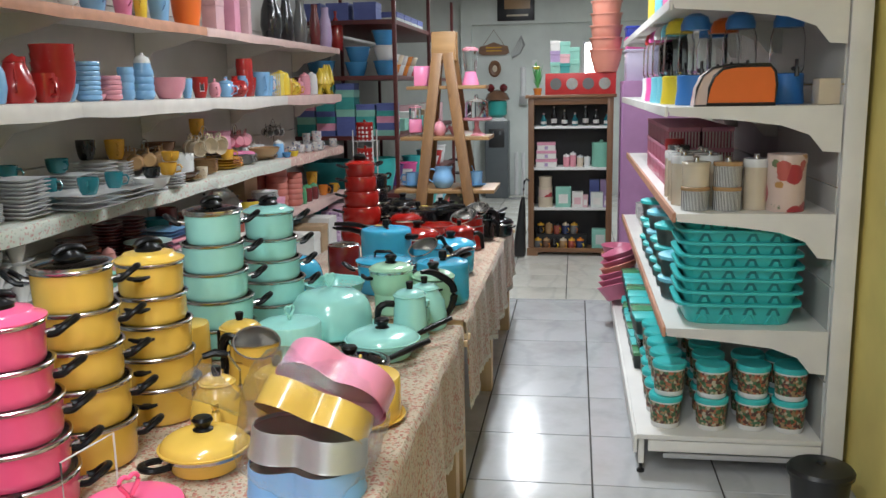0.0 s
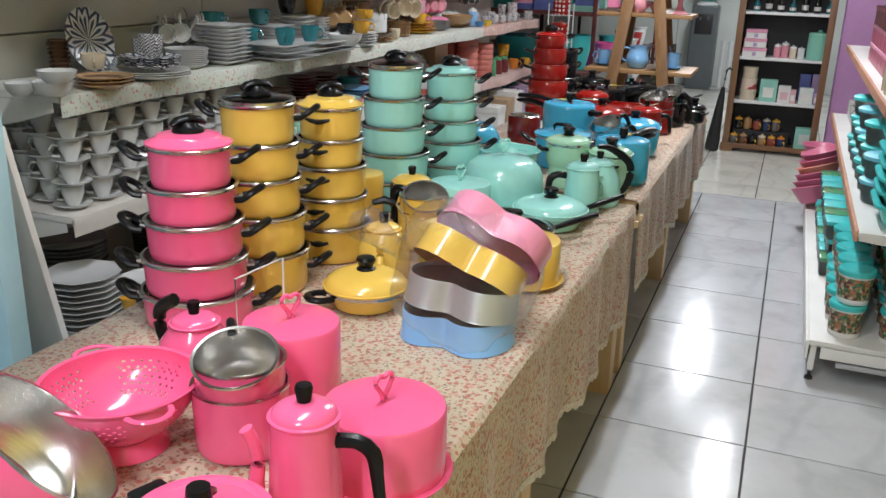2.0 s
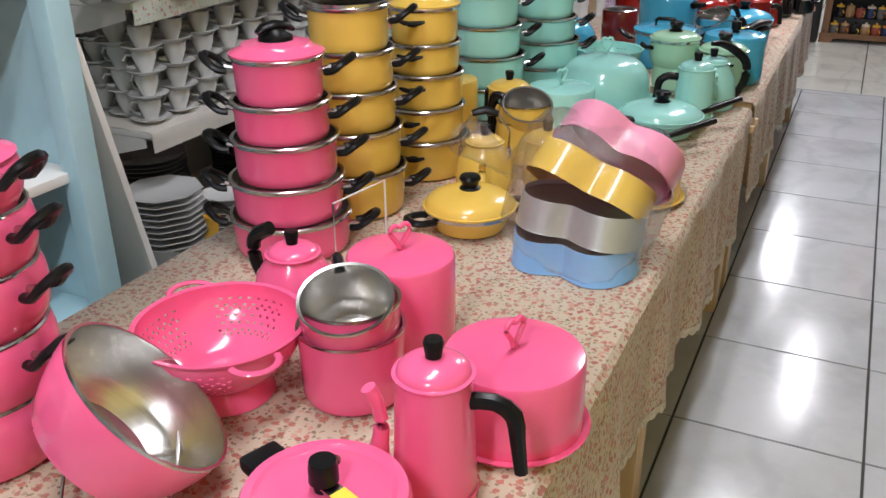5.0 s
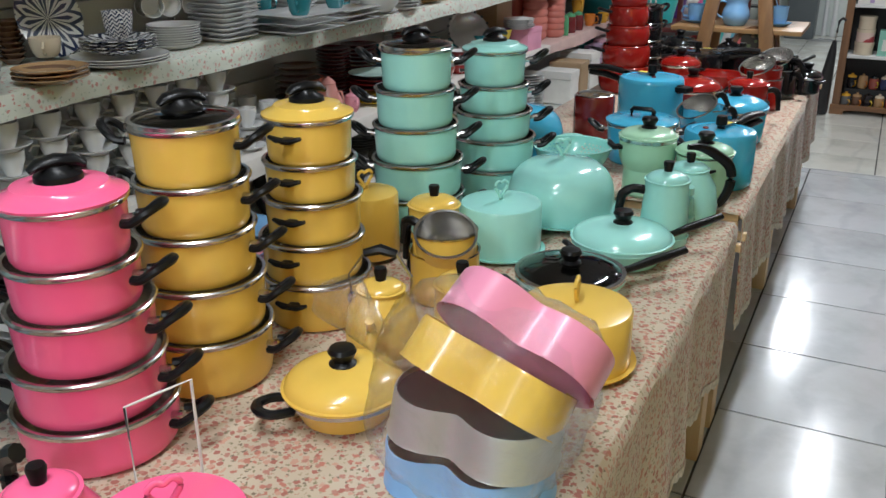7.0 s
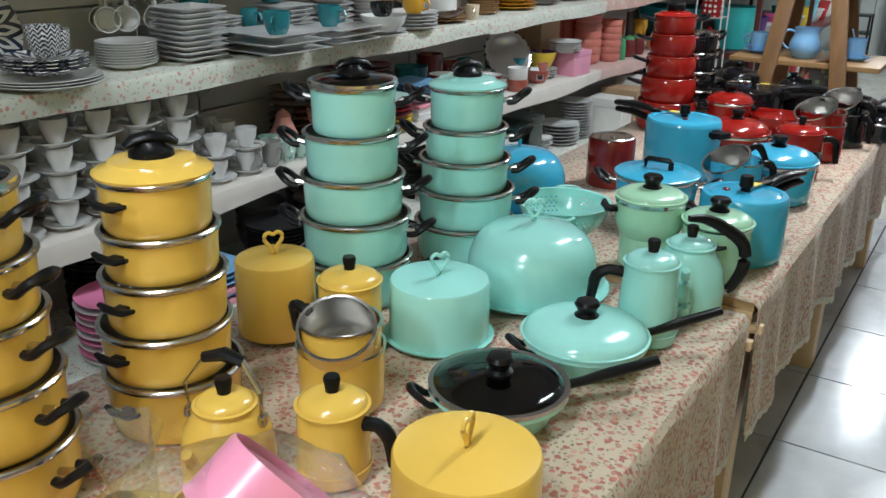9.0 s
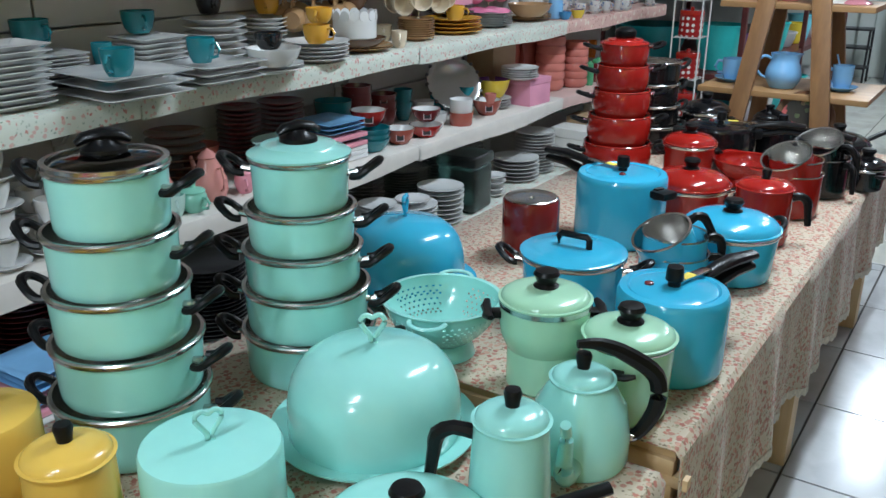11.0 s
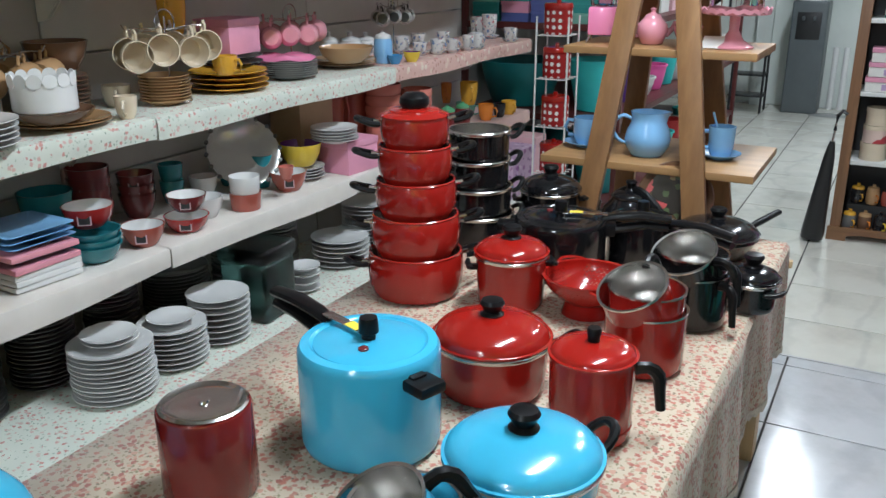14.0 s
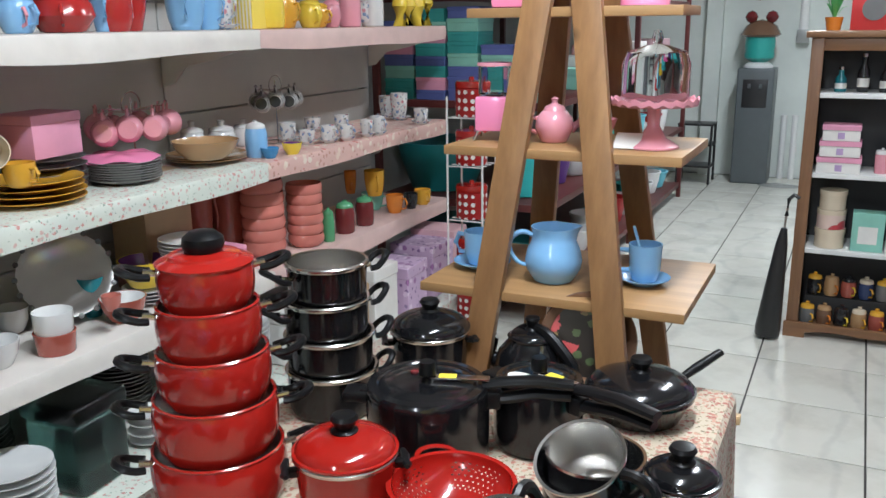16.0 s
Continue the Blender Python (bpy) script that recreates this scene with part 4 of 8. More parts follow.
def pressure_cooker(colour, x, y, r, h, ang, label, handle_len=0.19, lid_r=0.80):
    """Inner-lid pressure cooker: shoulder, sunken oval lid, weight valve and long handle."""
    t = thing("pressure_cooker", label, "pressure cooker", "pressure cookers", pose(x, y, Z, 0, 0, ang))
    part("body", lathe([(0, 0), (r * 0.92, 0), (r * 0.98, 0.008), (r, 0.02), (r, h - 0.016), (r * 0.985, h - 0.006), (r * 0.95, h), (r * lid_r + 0.003, h + 0.002), (r * lid_r - 0.001, h - 0.002), (r * lid_r * 0.9, h - 0.005)], 52), ENAMEL[colour], t)
    lid = part("lid", moved(lathe([(0, h + 0.004), (r * 0.5, h + 0.004), (r * lid_r - 0.012, h + 0.002), (r * lid_r - 0.002, h - 0.001), (r * lid_r - 0.001, h - 0.006), (0, h - 0.006)][::-1], 52), Matrix.Diagonal((1, 0.985, 1, 1))), ENAMEL[colour], t)
    part("pressure_weight", lathe([(0, h + 0.002), (0.012, h + 0.002), (0.012, h + 0.012), (0.017, h + 0.016), (0.0165, h + 0.034), (0.015, h + 0.042), (0, h + 0.043)], 20), BAKELITE, lid, "black pressure weight")
    part("safety_valve", lathe([(0, h), (0.009, h), (0.009, h + 0.007), (0.006, h + 0.009), (0, h + 0.009)], 14, -0.030, 0.034), C["wine"], lid, "dark red safety valve")
    arm = part("lid_arm", join(box(r * 0.98, 0.020, 0.004, r * 0.52, 0, h + 0.009, 0.001), box(0.012, 0.016, 0.008, 0.006, 0, h + 0.003)), CHROME, lid, "flat steel locking arm")
    part("caution_label", box(0.034, 0.0205, 0.0006, 0.040, 0, h + 0.0132), CARD["yellow"], arm, "yellow caution label")
    L = handle_len
    pts = [(r * 0.90, 0, h - 0.002), (r + 0.03, 0, h + 0.006), (r + L * 0.55, 0, h + 0.010), (r + L, 0, h + 0.004)]
    part("handle", tube(pts, [0.014, 0.017, 0.019, 0.016], 10, 0.62), BAKELITE, t, "long black bakelite handle")
    part("lower_handle", join(tube([(r - 0.004, 0, h - 0.030), (r + 0.03, 0, h - 0.026), (r + L * 0.55, 0, h - 0.016), (r + L * 0.97, 0, h - 0.018)], [0.015, 0.017, 0.017, 0.014], 10, 0.7), box(0.03, 0.034, 0.034, r + 0.008, 0, h - 0.046, 0.005)), BAKELITE, t)
    part("rear_grip", join(box(0.050, 0.052, 0.020, -r - 0.020, 0, h - 0.040, 0.006), box(0.02, 0.03, 0.03, -r - 0.002, 0, h - 0.046, 0.004)), BAKELITE, t, "short black grip")
    return t


def kettle(colour, x, y, r, h, ang, style, label):
    t = thing("kettle", label, "kettle", "kettles", pose(x, y, Z, 0, 0, ang))
    part("body", lathe([(0, 0), (r * 0.94, 0), (r, 0.010), (r * 1.0, h * 0.35), (r * 0.90, h * 0.70), (r * 0.66, h * 0.93), (r * 0.60, h), (r * 0.56, h)], 44), ENAMEL[colour], t)
    add_lid(t, r * 0.60, h, colour, "dome", "peg" if style != "arc" else "cone", 0.016)
    pts = [(r * 0.86, 0, h * 0.20), (r + 0.026, 0, h * 0.22), (r + 0.040, 0, h * 0.44), (r + 0.030, 0, h * 0.68), (r + 0.044, 0, h * 0.92)]
    part("spout", tube(*curve(pts, [0.022, 0.017, 0.013, 0.010, 0.008], 3), 12), ENAMEL[colour], t)
    if style == "swan":
        hp = [(-r * 0.98, 0, h * 0.18), (-r - 0.024, 0, h * 0.28), (-r - 0.046, 0, h * 0.60), (-r - 0.040, 0, h * 0.98), (-r * 0.85, 0, h * 1.28), (-r * 0.30, 0, h * 1.42), (r * 0.15, 0, h * 1.44)][:5 if colour == "pink" else 7]
        swing = pose(0, 0, 0, 0, 0, 0 if colour == "pink" else -62)
        part("handle", moved(tube(*curve(hp, [0.007, 0.010, 0.012, 0.012, 0.011, 0.009, 0.006][:len(hp)], 4), 8, 1.2), swing), BAKELITE, t, "curved black handle reaching over the lid")
        part("bracket", moved(box(0.020, 0.016, 0.012, -r - 0.006, 0, h * 0.17, 0.003), swing), CHROME, t, "steel bracket")
    elif style == "arc":
        hp = [(r * 0.55, 0, h + 0.006), (r * 0.1, 0, h + 0.024), (-r * 0.45, 0, h + 0.020), (-r * 0.98, 0, h * 0.90), (-r - 0.030, 0, h * 0.62), (-r - 0.026, 0, h * 0.36), (-r * 0.98, 0, h * 0.16)]
        part("handle", tube(*curve(hp, [0.006, 0.009, 0.012, 0.013, 0.013, 0.011, 0.008], 4), 8, 1.1), BAKELITE, t, "curved black handle")
    else:
        for s in (-1, 1):
            part("strut", tube([(0, s * r * 0.80, h * 0.84), (0.004, s * r * 0.84, h + 0.03), (-0.006, s * r * 0.42, h + 0.072)], 0.005, 8, 0.5), CHROME, t, "bright steel strap")
            part("rivet", box(0.018, 0.012, 0.018, 0, s * r * 0.82, h * 0.78, 0.004), CHROME, t)
        part("handle", tube([(-0.006, -r * 0.44, h + 0.070), (-0.008, 0, h + 0.078), (-0.006, r * 0.44, h + 0.070)], [0.009, 0.012, 0.009], 8, 0.9), BAKELITE, t, "black grip across the top")
    return t


def long_handle(R, z, ang, L=0.17, rise=0.03, r=0.011):
    pts = [(R - 0.004, 0, z), (R + 0.03, 0, z + 0.004), (R + L * 0.5, 0, z + rise * 0.5), (R + L, 0, z + rise)]
    return moved(tube(pts, [r, r * 0.9, r * 1.15, r], 10, 0.75), pose(0, 0, 0, 0, 0, ang))


def skillet(colour, x, y, r, h, ang, label, lid_colour=None, glass_lid=False, lid=True, kn="mushroom", handles="long", lh=0.030, z=None):
    t = thing("frying_pan", label, "frying pan", "frying pans", pose(x, y, Z if z is None else z))
    part("body", lathe(vessel(r * 0.80, r, h, foot=0.014), 48), ENAMEL[colour], t)
    part("inside", lathe(liner(r * 0.80, r, h, foot=0.014), 48), NONSTICK, t, "dark non-stick lining")
    part("rim", ring(r - 0.002, h - 0.006, h + 0.001, 0.004), CHROME if handles != "long" else ENAMEL[colour], t)
    if lid:
        add_lid(t, r, h + 0.002, lid_colour or colour, "dome", kn, lh, glass_lid=glass_lid)
    if handles == "long":
        part("handle", long_handle(r, h * 0.75, ang), BAKELITE, t, "long black handle")
        part("grip", ear(r * 0.96, h * 0.75, ang + 180, 0.7), BAKELITE, t)
    else:
        for a in (ang, ang + 180):
            part("handle", ear(r * 0.95, h * 0.72, a, 0.9, 0.004), BAKELITE, t, "black loop handle")
    return t


def lidded_pot(colour, x, y, r, h, ang, label, handles="lug", lid_colour=None, kn="mushroom", lh=0.026, rim="steel", belly=0.0, taper=0.92, style="dome"):
    t = casserole(colour, r * taper, r, h, label, "", pose(x, y, Z), handles, ang, rim, belly, hz=h * 0.78)
    add_lid(t, r, h + 0.003, lid_colour or colour, style, kn, lh)
    return t


# pink
pressure_cooker("pink", -0.559, 0.752, 0.096, 0.122, -21, "pink enamel pressure cooker with yellow caution label", 0.17)
milk_jug("pink", -0.510, 0.923, 0.055, 0.047, 0.185, 8, 212, label="pink enamel coffee pot with black hook handle")
cake_tin("pink", -0.477, 1.108, 0.100, 0.122, 70, label="low pink enamelled cake tin on its plate")
cake_tin("pink", -0.733, 1.255, 0.089, 0.160, 60, False, "tall pink canister with loop lid")
mug_pots("pink", -0.727, 1.085, 0.080, 0.118, 112, 24, -70, 2)
colander("pink", -0.905, 1.005, 0.122, 0.120, 60, "pink enamel colander pierced with small holes")
kettle("pink", -0.952, 1.262, 0.074, 0.112, -18, "swan", "small pink enamel kettle with black handle")
# the tilted pan on a wire stand
TP = thing("cooking_pot", "pink pot tilted on a wire stand showing its aluminium inside", "pot", m=pose(-0.893, 0.742, Z + 0.076) @ look((0, 0, 0), (-0.555, -0.482, -0.678)))
part("body", lathe(vessel(0.098, 0.122, 0.100, belly=0.006), 44), ENAMEL["pink"], TP)
part("inside", lathe(liner(0.098, 0.122, 0.100, belly=0.006), 44), ALU, TP, "bright aluminium inside")
part("rim", ring(0.119, 0.097, 0.101, 0.004), CHROME, TP)
WS = thing("wire_stand", "small bright wire display stand", "stand", m=pose(-0.862, 0.735, Z, 0, 0, 34))
for s in (-0.07, 0.07):
    part("wire_leg", tube([(s, -0.06, 0.002), (s, -0.05, 0.045), (s, 0.0, 0.018), (s, 0.065, 0.060), (s, 0.07, 0.002)], 0.0025, 6), CHROME, WS)
for y_, z_ in ((-0.055, 0.022), (0.066, 0.03)):
    part("wire_bar", tube([(-0.07, y_, z_), (0.07, y_, z_)], 0.0025, 6), CHROME, WS)

# yellow
skillet("yellow", -0.822, 1.735, 0.098, 0.050, 228, "shallow yellow pan with domed lid and loop handles", handles="ear", lh=0.036)
kettle("yellow", -0.885, 1.965, 0.070, 0.118, -70, "top", "yellow enamel kettle with steel straps and black grip")
cake_tin("yellow", -0.540, 2.070, 0.102, 0.115, 100, label="yellow enamelled cake tin on its plate")
cake_tin("yellow", -1.158, 2.358, 0.077, 0.160, 60, False, "tall yellow canister with loop lid")
milk_jug("yellow", -0.985, 2.375, 0.062, 0.058, 0.145, 150, label="yellow enamel coffee pot with black handle")
mug_pots("yellow", -0.880, 2.220, 0.074, 0.112, 160, 34, -60, 2)
milk_jug("yellow", -0.760, 2.055, 0.056, 0.052, 0.115, 10, label="low yellow enamel milk pot with black handle")

# mint
cake_tin("mint", -0.880, 2.520, 0.098, 0.127, 60, label="mint green enamelled cake tin on its plate")
skillet("mint", -0.640, 2.335, 0.115, 0.055, 46, "mint frying pan with dark lining under a glass lid", glass_lid=True, lh=0.020)
skillet("mint", -0.600, 2.590, 0.116, 0.055, 49, "mint frying pan with domed lid and long black handle", lh=0.034)
dome_cake("mint", -0.835, 2.825, 0.143, 0.168, 40)
milk_jug("mint", -0.540, 2.752, 0.061, 0.052, 0.160, 200, label="mint enamel coffee pot with black hook handle")
kettle("mint", -0.526, 2.952, 0.079, 0.138, 284, "swan", "mint enamel kettle with curved spout and long black handle")
lidded_pot("sage", -0.522, 3.130, 0.077, 0.140, 100, "pale sage green milk pot with lid and black knob", lh=0.022, taper=0.95, rim="rolled")
SP = thing("steamer_pot", "sage green two-tier steamer pot with lid and black grips", "pot", m=pose(-0.684, 3.132, Z))
part("lower_pot", lathe([(0, 0), (0.058, 0), (0.066, 0.008), (0.066, 0.082), (0.060, 0.084)], 44), ENAMEL["sage"], SP)
part("upper_pan", lathe([(0.052, 0.080), (0.067, 0.080), (0.071, 0.088), (0.079, 0.108), (0.081, 0.122), (0.081, 0.168), (0.077, 0.168), (0.074, 0.120), (0, 0.090)], 44), ENAMEL["sage"], SP)
part("rim", ring(0.079, 0.162, 0.171, 0.005), CHROME, SP, "polished steel rim")
for a in (215, 35):
    part("handle", lug(0.081, 0.145, a), BAKELITE, SP, "black bakelite side grip")
add_lid(SP, 0.080, 0.171, "sage", "dome", "mushroom", 0.020)
colander("mint", -0.911, 3.140, 0.112, 0.117, 20, "mint enamel colander pierced with small holes")

# blue
dome_cake("blue", -1.165, 3.370, 0.138, 0.175, 112)
lidded_pot("blue", -0.790, 3.475, 0.112, 0.130, 195, "turquoise blue pot with flat lid and bridge handle", kn="bridge", handles="ear", style="flat", lh=0.014)
pressure_cooker("blue", -0.517, 3.330, 0.105, 0.163, 73, "turquoise blue pressure cooker with black handle", 0.16)
mug_pots("blue", -0.623, 3.645, 0.077, 0.118, 28, 34, 235, 2)
lidded_pot("blue", -0.563, 3.875, 0.113, 0.120, 60, "turquoise blue pot with domed lid and steel rim", handles="ear", lh=0.036)
pressure_cooker("blue", -0.888, 3.978, 0.121, 0.187, 160, "large turquoise blue pressure cooker with black handle", 0.17)

# red
RC = thing("canister", "dark red canister with bright steel lid", "canister", m=pose(-1.032, 3.735, Z))
part("body", lathe([(0, 0), (0.070, 0), (0.074, 0.006), (0.073, 0.145), (0.071, 0.149), (0.062, 0.149)], 40), ENAMEL["dark_red"], RC)
part("lid", lathe([(0.066, 0.147), (0.069, 0.152), (0.065, 0.155), (0.058, 0.151), (0.050, 0.150), (0.008, 0.151), (0.006, 0.155), (0, 0.1555)], 40), CHROME, RC, "shiny steel lid")
lidded_pot("red", -0.925, 4.655, 0.085, 0.130, 215, "small red enamel pot with lid", lh=0.030)
lidded_pot("red", -0.787, 4.250, 0.112, 0.105, 30, "wide red enamel pot with domed lid", handles="ear", lh=0.040)
milk_jug("red", -0.563, 4.178, 0.072, 0.074, 0.150, 20, label="red enamel milk pot with lid and black handle")
mug_pots("red", -0.553, 4.480, 0.082, 0.128, 66, 34, 240, 2)
colander("red", -0.745, 4.690, 0.100, 0.095, 40, "red enamel colander pierced with small holes")

# black
mug_pots("black", -0.523, 4.750, 0.083, 0.125, -30, 34, 250, 2)
pressure_cooker("black", -0.905, 4.925, 0.120, 0.152, 18, "large black pressure cooker with long handle", 0.16)
_pc = pressure_cooker("black", -0.725, 5.060, 0.090, 0.140, -20, "black pressure cooker with silver label", 0.18)
part("sticker", moved(lathe([(0, 0.1450), (0.036, 0.1450), (0.036, 0.1456), (0, 0.1457)], 24), pose(-0.012, -0.034, 0.0) @ Matrix.Diagonal((1, 0.6, 1, 1))), CARD["white"], _pc, "white oval paper sticker")
skillet("black", -0.565, 5.255, 0.112, 0.062, 63, "black hammered frying pan with domed lid", lh=0.038)
lidded_pot("black", -0.412, 4.892, 0.062, 0.075, -40, "small black hammered pot with lid", lh=0.024)
fp = thing("display_plate", "dark round plate with flower print standing behind the kettle", "plate", m=pose(-0.715, 5.375, Z + 0.112) @ pose(0, 0, 0, 78, 0, 14))
part("dish", lathe([(0, 0), (0.088, 0), (0.090, 0.004), (0, 0.005)], 40), ROSEPRINT_DARK, fp, "dark flower-printed centre")
part("rim", lathe([(0.086, -0.002), (0.104, 0.002), (0.112, 0.010), (0.110, 0.014), (0.088, 0.007)], 40), C["brown"], fp, "dark brown rim")
kettle("black", -0.835, 5.330, 0.088, 0.115, 160, "arc", "black enamel kettle with arched handle")
lidded_pot("black", -1.060, 5.250, 0.090, 0.130, 30, "black enamel pot with domed lid", lh=0.036)


# ---- left steel shelving ----
GB = -2.42          # back panel
BAYS = [2.02, 3.317, 4.614, 5.911, 7.34]
unit = thing("shelving_unit", "long white steel shop shelving filled with crockery", "shelving", m=pose(0, 0, 0))
for i, (a, b) in enumerate(zip(BAYS, BAYS[1:])):
    for k in range(7):
        part("back_panel", box(0.012, b - a - 0.006, 0.385, GB - 0.012, (a + b) / 2, 0.05 + 0.39 * k, 0.003, 1), PANEL_GREY, unit)
for y in BAYS:
    part("upright", box(0.035, 0.05, 2.80, GB - 0.038, y, 0, 0.004), STEEL_GREY, unit)


def shelf(a, b, z, xf, lip_h, lip_mat, top_mat, sag=0.0, name="shelf"):
    """Board, front lip and end brackets of one bay; z is the top."""
    dep = xf - GB
    brd = part(name, box(dep - 0.006, b - a - 0.004, 0.02, (xf + GB) / 2, (a + b) / 2, z - 0.022, 0.003, 1), STEEL_WHITE, unit)
    n = 24
    bm = bmesh.new()
    rows = []
    rnd = random.Random(int(a * 10 + z * 100))
    ph = rnd.uniform(0, 6)
    for j in range(n + 1):
        y = a + 0.002 + (b - a - 0.004) * j / n
        e = 0.004 * math.sin(7 * y + ph) + sag * math.sin(math.pi * (j / n))
        rows.append([bm.verts.new(p) for p in ((GB + 0.004, y, z), (xf - 0.01, y, z + 0.001), (xf + 0.003, y, z - 0.002), (xf + 0.006, y, z - 0.010), (xf + 0.006 + e * 0.3, y, z - lip_h * 0.6), (xf + 0.004 + e * 0.5, y, z - lip_h - e), (xf + 0.001 + e * 0.5, y, z - lip_h - e), (xf + 0.001, y, z - 0.012))])
    for p, q in zip(rows, rows[1:]):
        for i in range(len(p) - 1):
            bm.faces.new((p[i], p[i + 1], q[i + 1], q[i]))
    bmesh.ops.recalc_face_normals(bm, faces=bm.faces)
    part("shelf_lining", bm, top_mat, brd, "lining paper folded over the shelf edge")
    for y in (a + 0.006, b - 0.006):
        out = [(0, 0), (dep - 0.03, 0), (dep - 0.03, -0.03), (dep * 0.55, -0.075), (dep * 0.25, -0.10), (dep * 0.10, -0.16), (0, -0.17)]
        bmx = prism(out, -0.0015, 0.0015)
        part("bracket", moved(bmx, Matrix(((1, 0, 0, GB), (0, 0, 1, y), (0, 1, 0, z - 0.022), (0, 0, 0, 1)))), STEEL_WHITE, brd)


for i, (a, b) in enumerate(zip(BAYS, BAYS[1:])):
    far = i == 3
    shelf(a, b, 0.30, -1.80, 0.05, LIP_WHITE, SHELFCLOTH)
    shelf(a, b, 0.688, -2.0, 0.06, LIP_WHITE, LIP_PINK if far else LIP_WHITE, 0.01)
    shelf(a, b, 1.072, -2.0, 0.062, SHELFCLOTH, PINKCLOTH if far else SHELFCLOTH)
    shelf(a, b, 1.512, -2.0, 0.06, LIP_WHITE, LIP_PINK if far else LIP_WHITE, 0.012)
    shelf(a, b, 1.895, -2.0 + (0 if far else 0.0), 0.05, LIP_PINK, LIP_ORANGE if i < 2 else LIP_PINK)
part("kick_plate", box(0.012, BAYS[-1] - BAYS[0], 0.21, -1.86, (BAYS[0] + BAYS[-1]) / 2, 0.02, 0.003, 1), STEEL_WHITE, unit)


# ---- crockery ----
def mat_of(col):
    return CHEVRON if col == "chevron" else C.get(col, C["white"])


WORD = {"salmon": "salmon pink", "sky": "pale blue", "hotpink": "bright pink", "wine": "dark wine red", "tan": "light brown", "mixed": "yellow, red and mint", "chevron": "navy and white chevron", "mintgreen": "mint green", "silver": "silver", "mustard": "mustard yellow", "charcoal": "dark charcoal", "kraft": "brown card"}


def cup_shape(r, h, flare=0.85):
    return lathe([(0, 0), (r * flare * 0.75, 0), (r * flare * 0.8, 0.003), (r * flare, h * 0.25), (r * 0.97, h * 0.65), (r, h), (r - 0.003, h), (r * 0.93, h * 0.6), (r * flare * 0.85, 0.01), (0, 0.008)], 24)


def cup_handle(r, h, z0=0.0, a=None):
    pts = [(r * 0.93, 0, z0 + h * 0.78), (r + 0.016, 0, z0 + h * 0.82), (r + 0.026, 0, z0 + h * 0.58), (r + 0.018, 0, z0 + h * 0.30), (r * 0.88, 0, z0 + h * 0.22)]
    bm = tube(pts, 0.0045, 8)
    return moved(bm, pose(0, 0, 0, 0, 0, a)) if a is not None else bm


def plate_shape(r, square=0):
    pr = [(0, 0), (r * 0.55, 0), (r * 0.6, 0.003), (r * 0.95, 0.014), (r, 0.016), (r, 0.018), (r * 0.62, 0.007), (0, 0.006)]
    return lathe(pr, square or 30)


_count = [0]


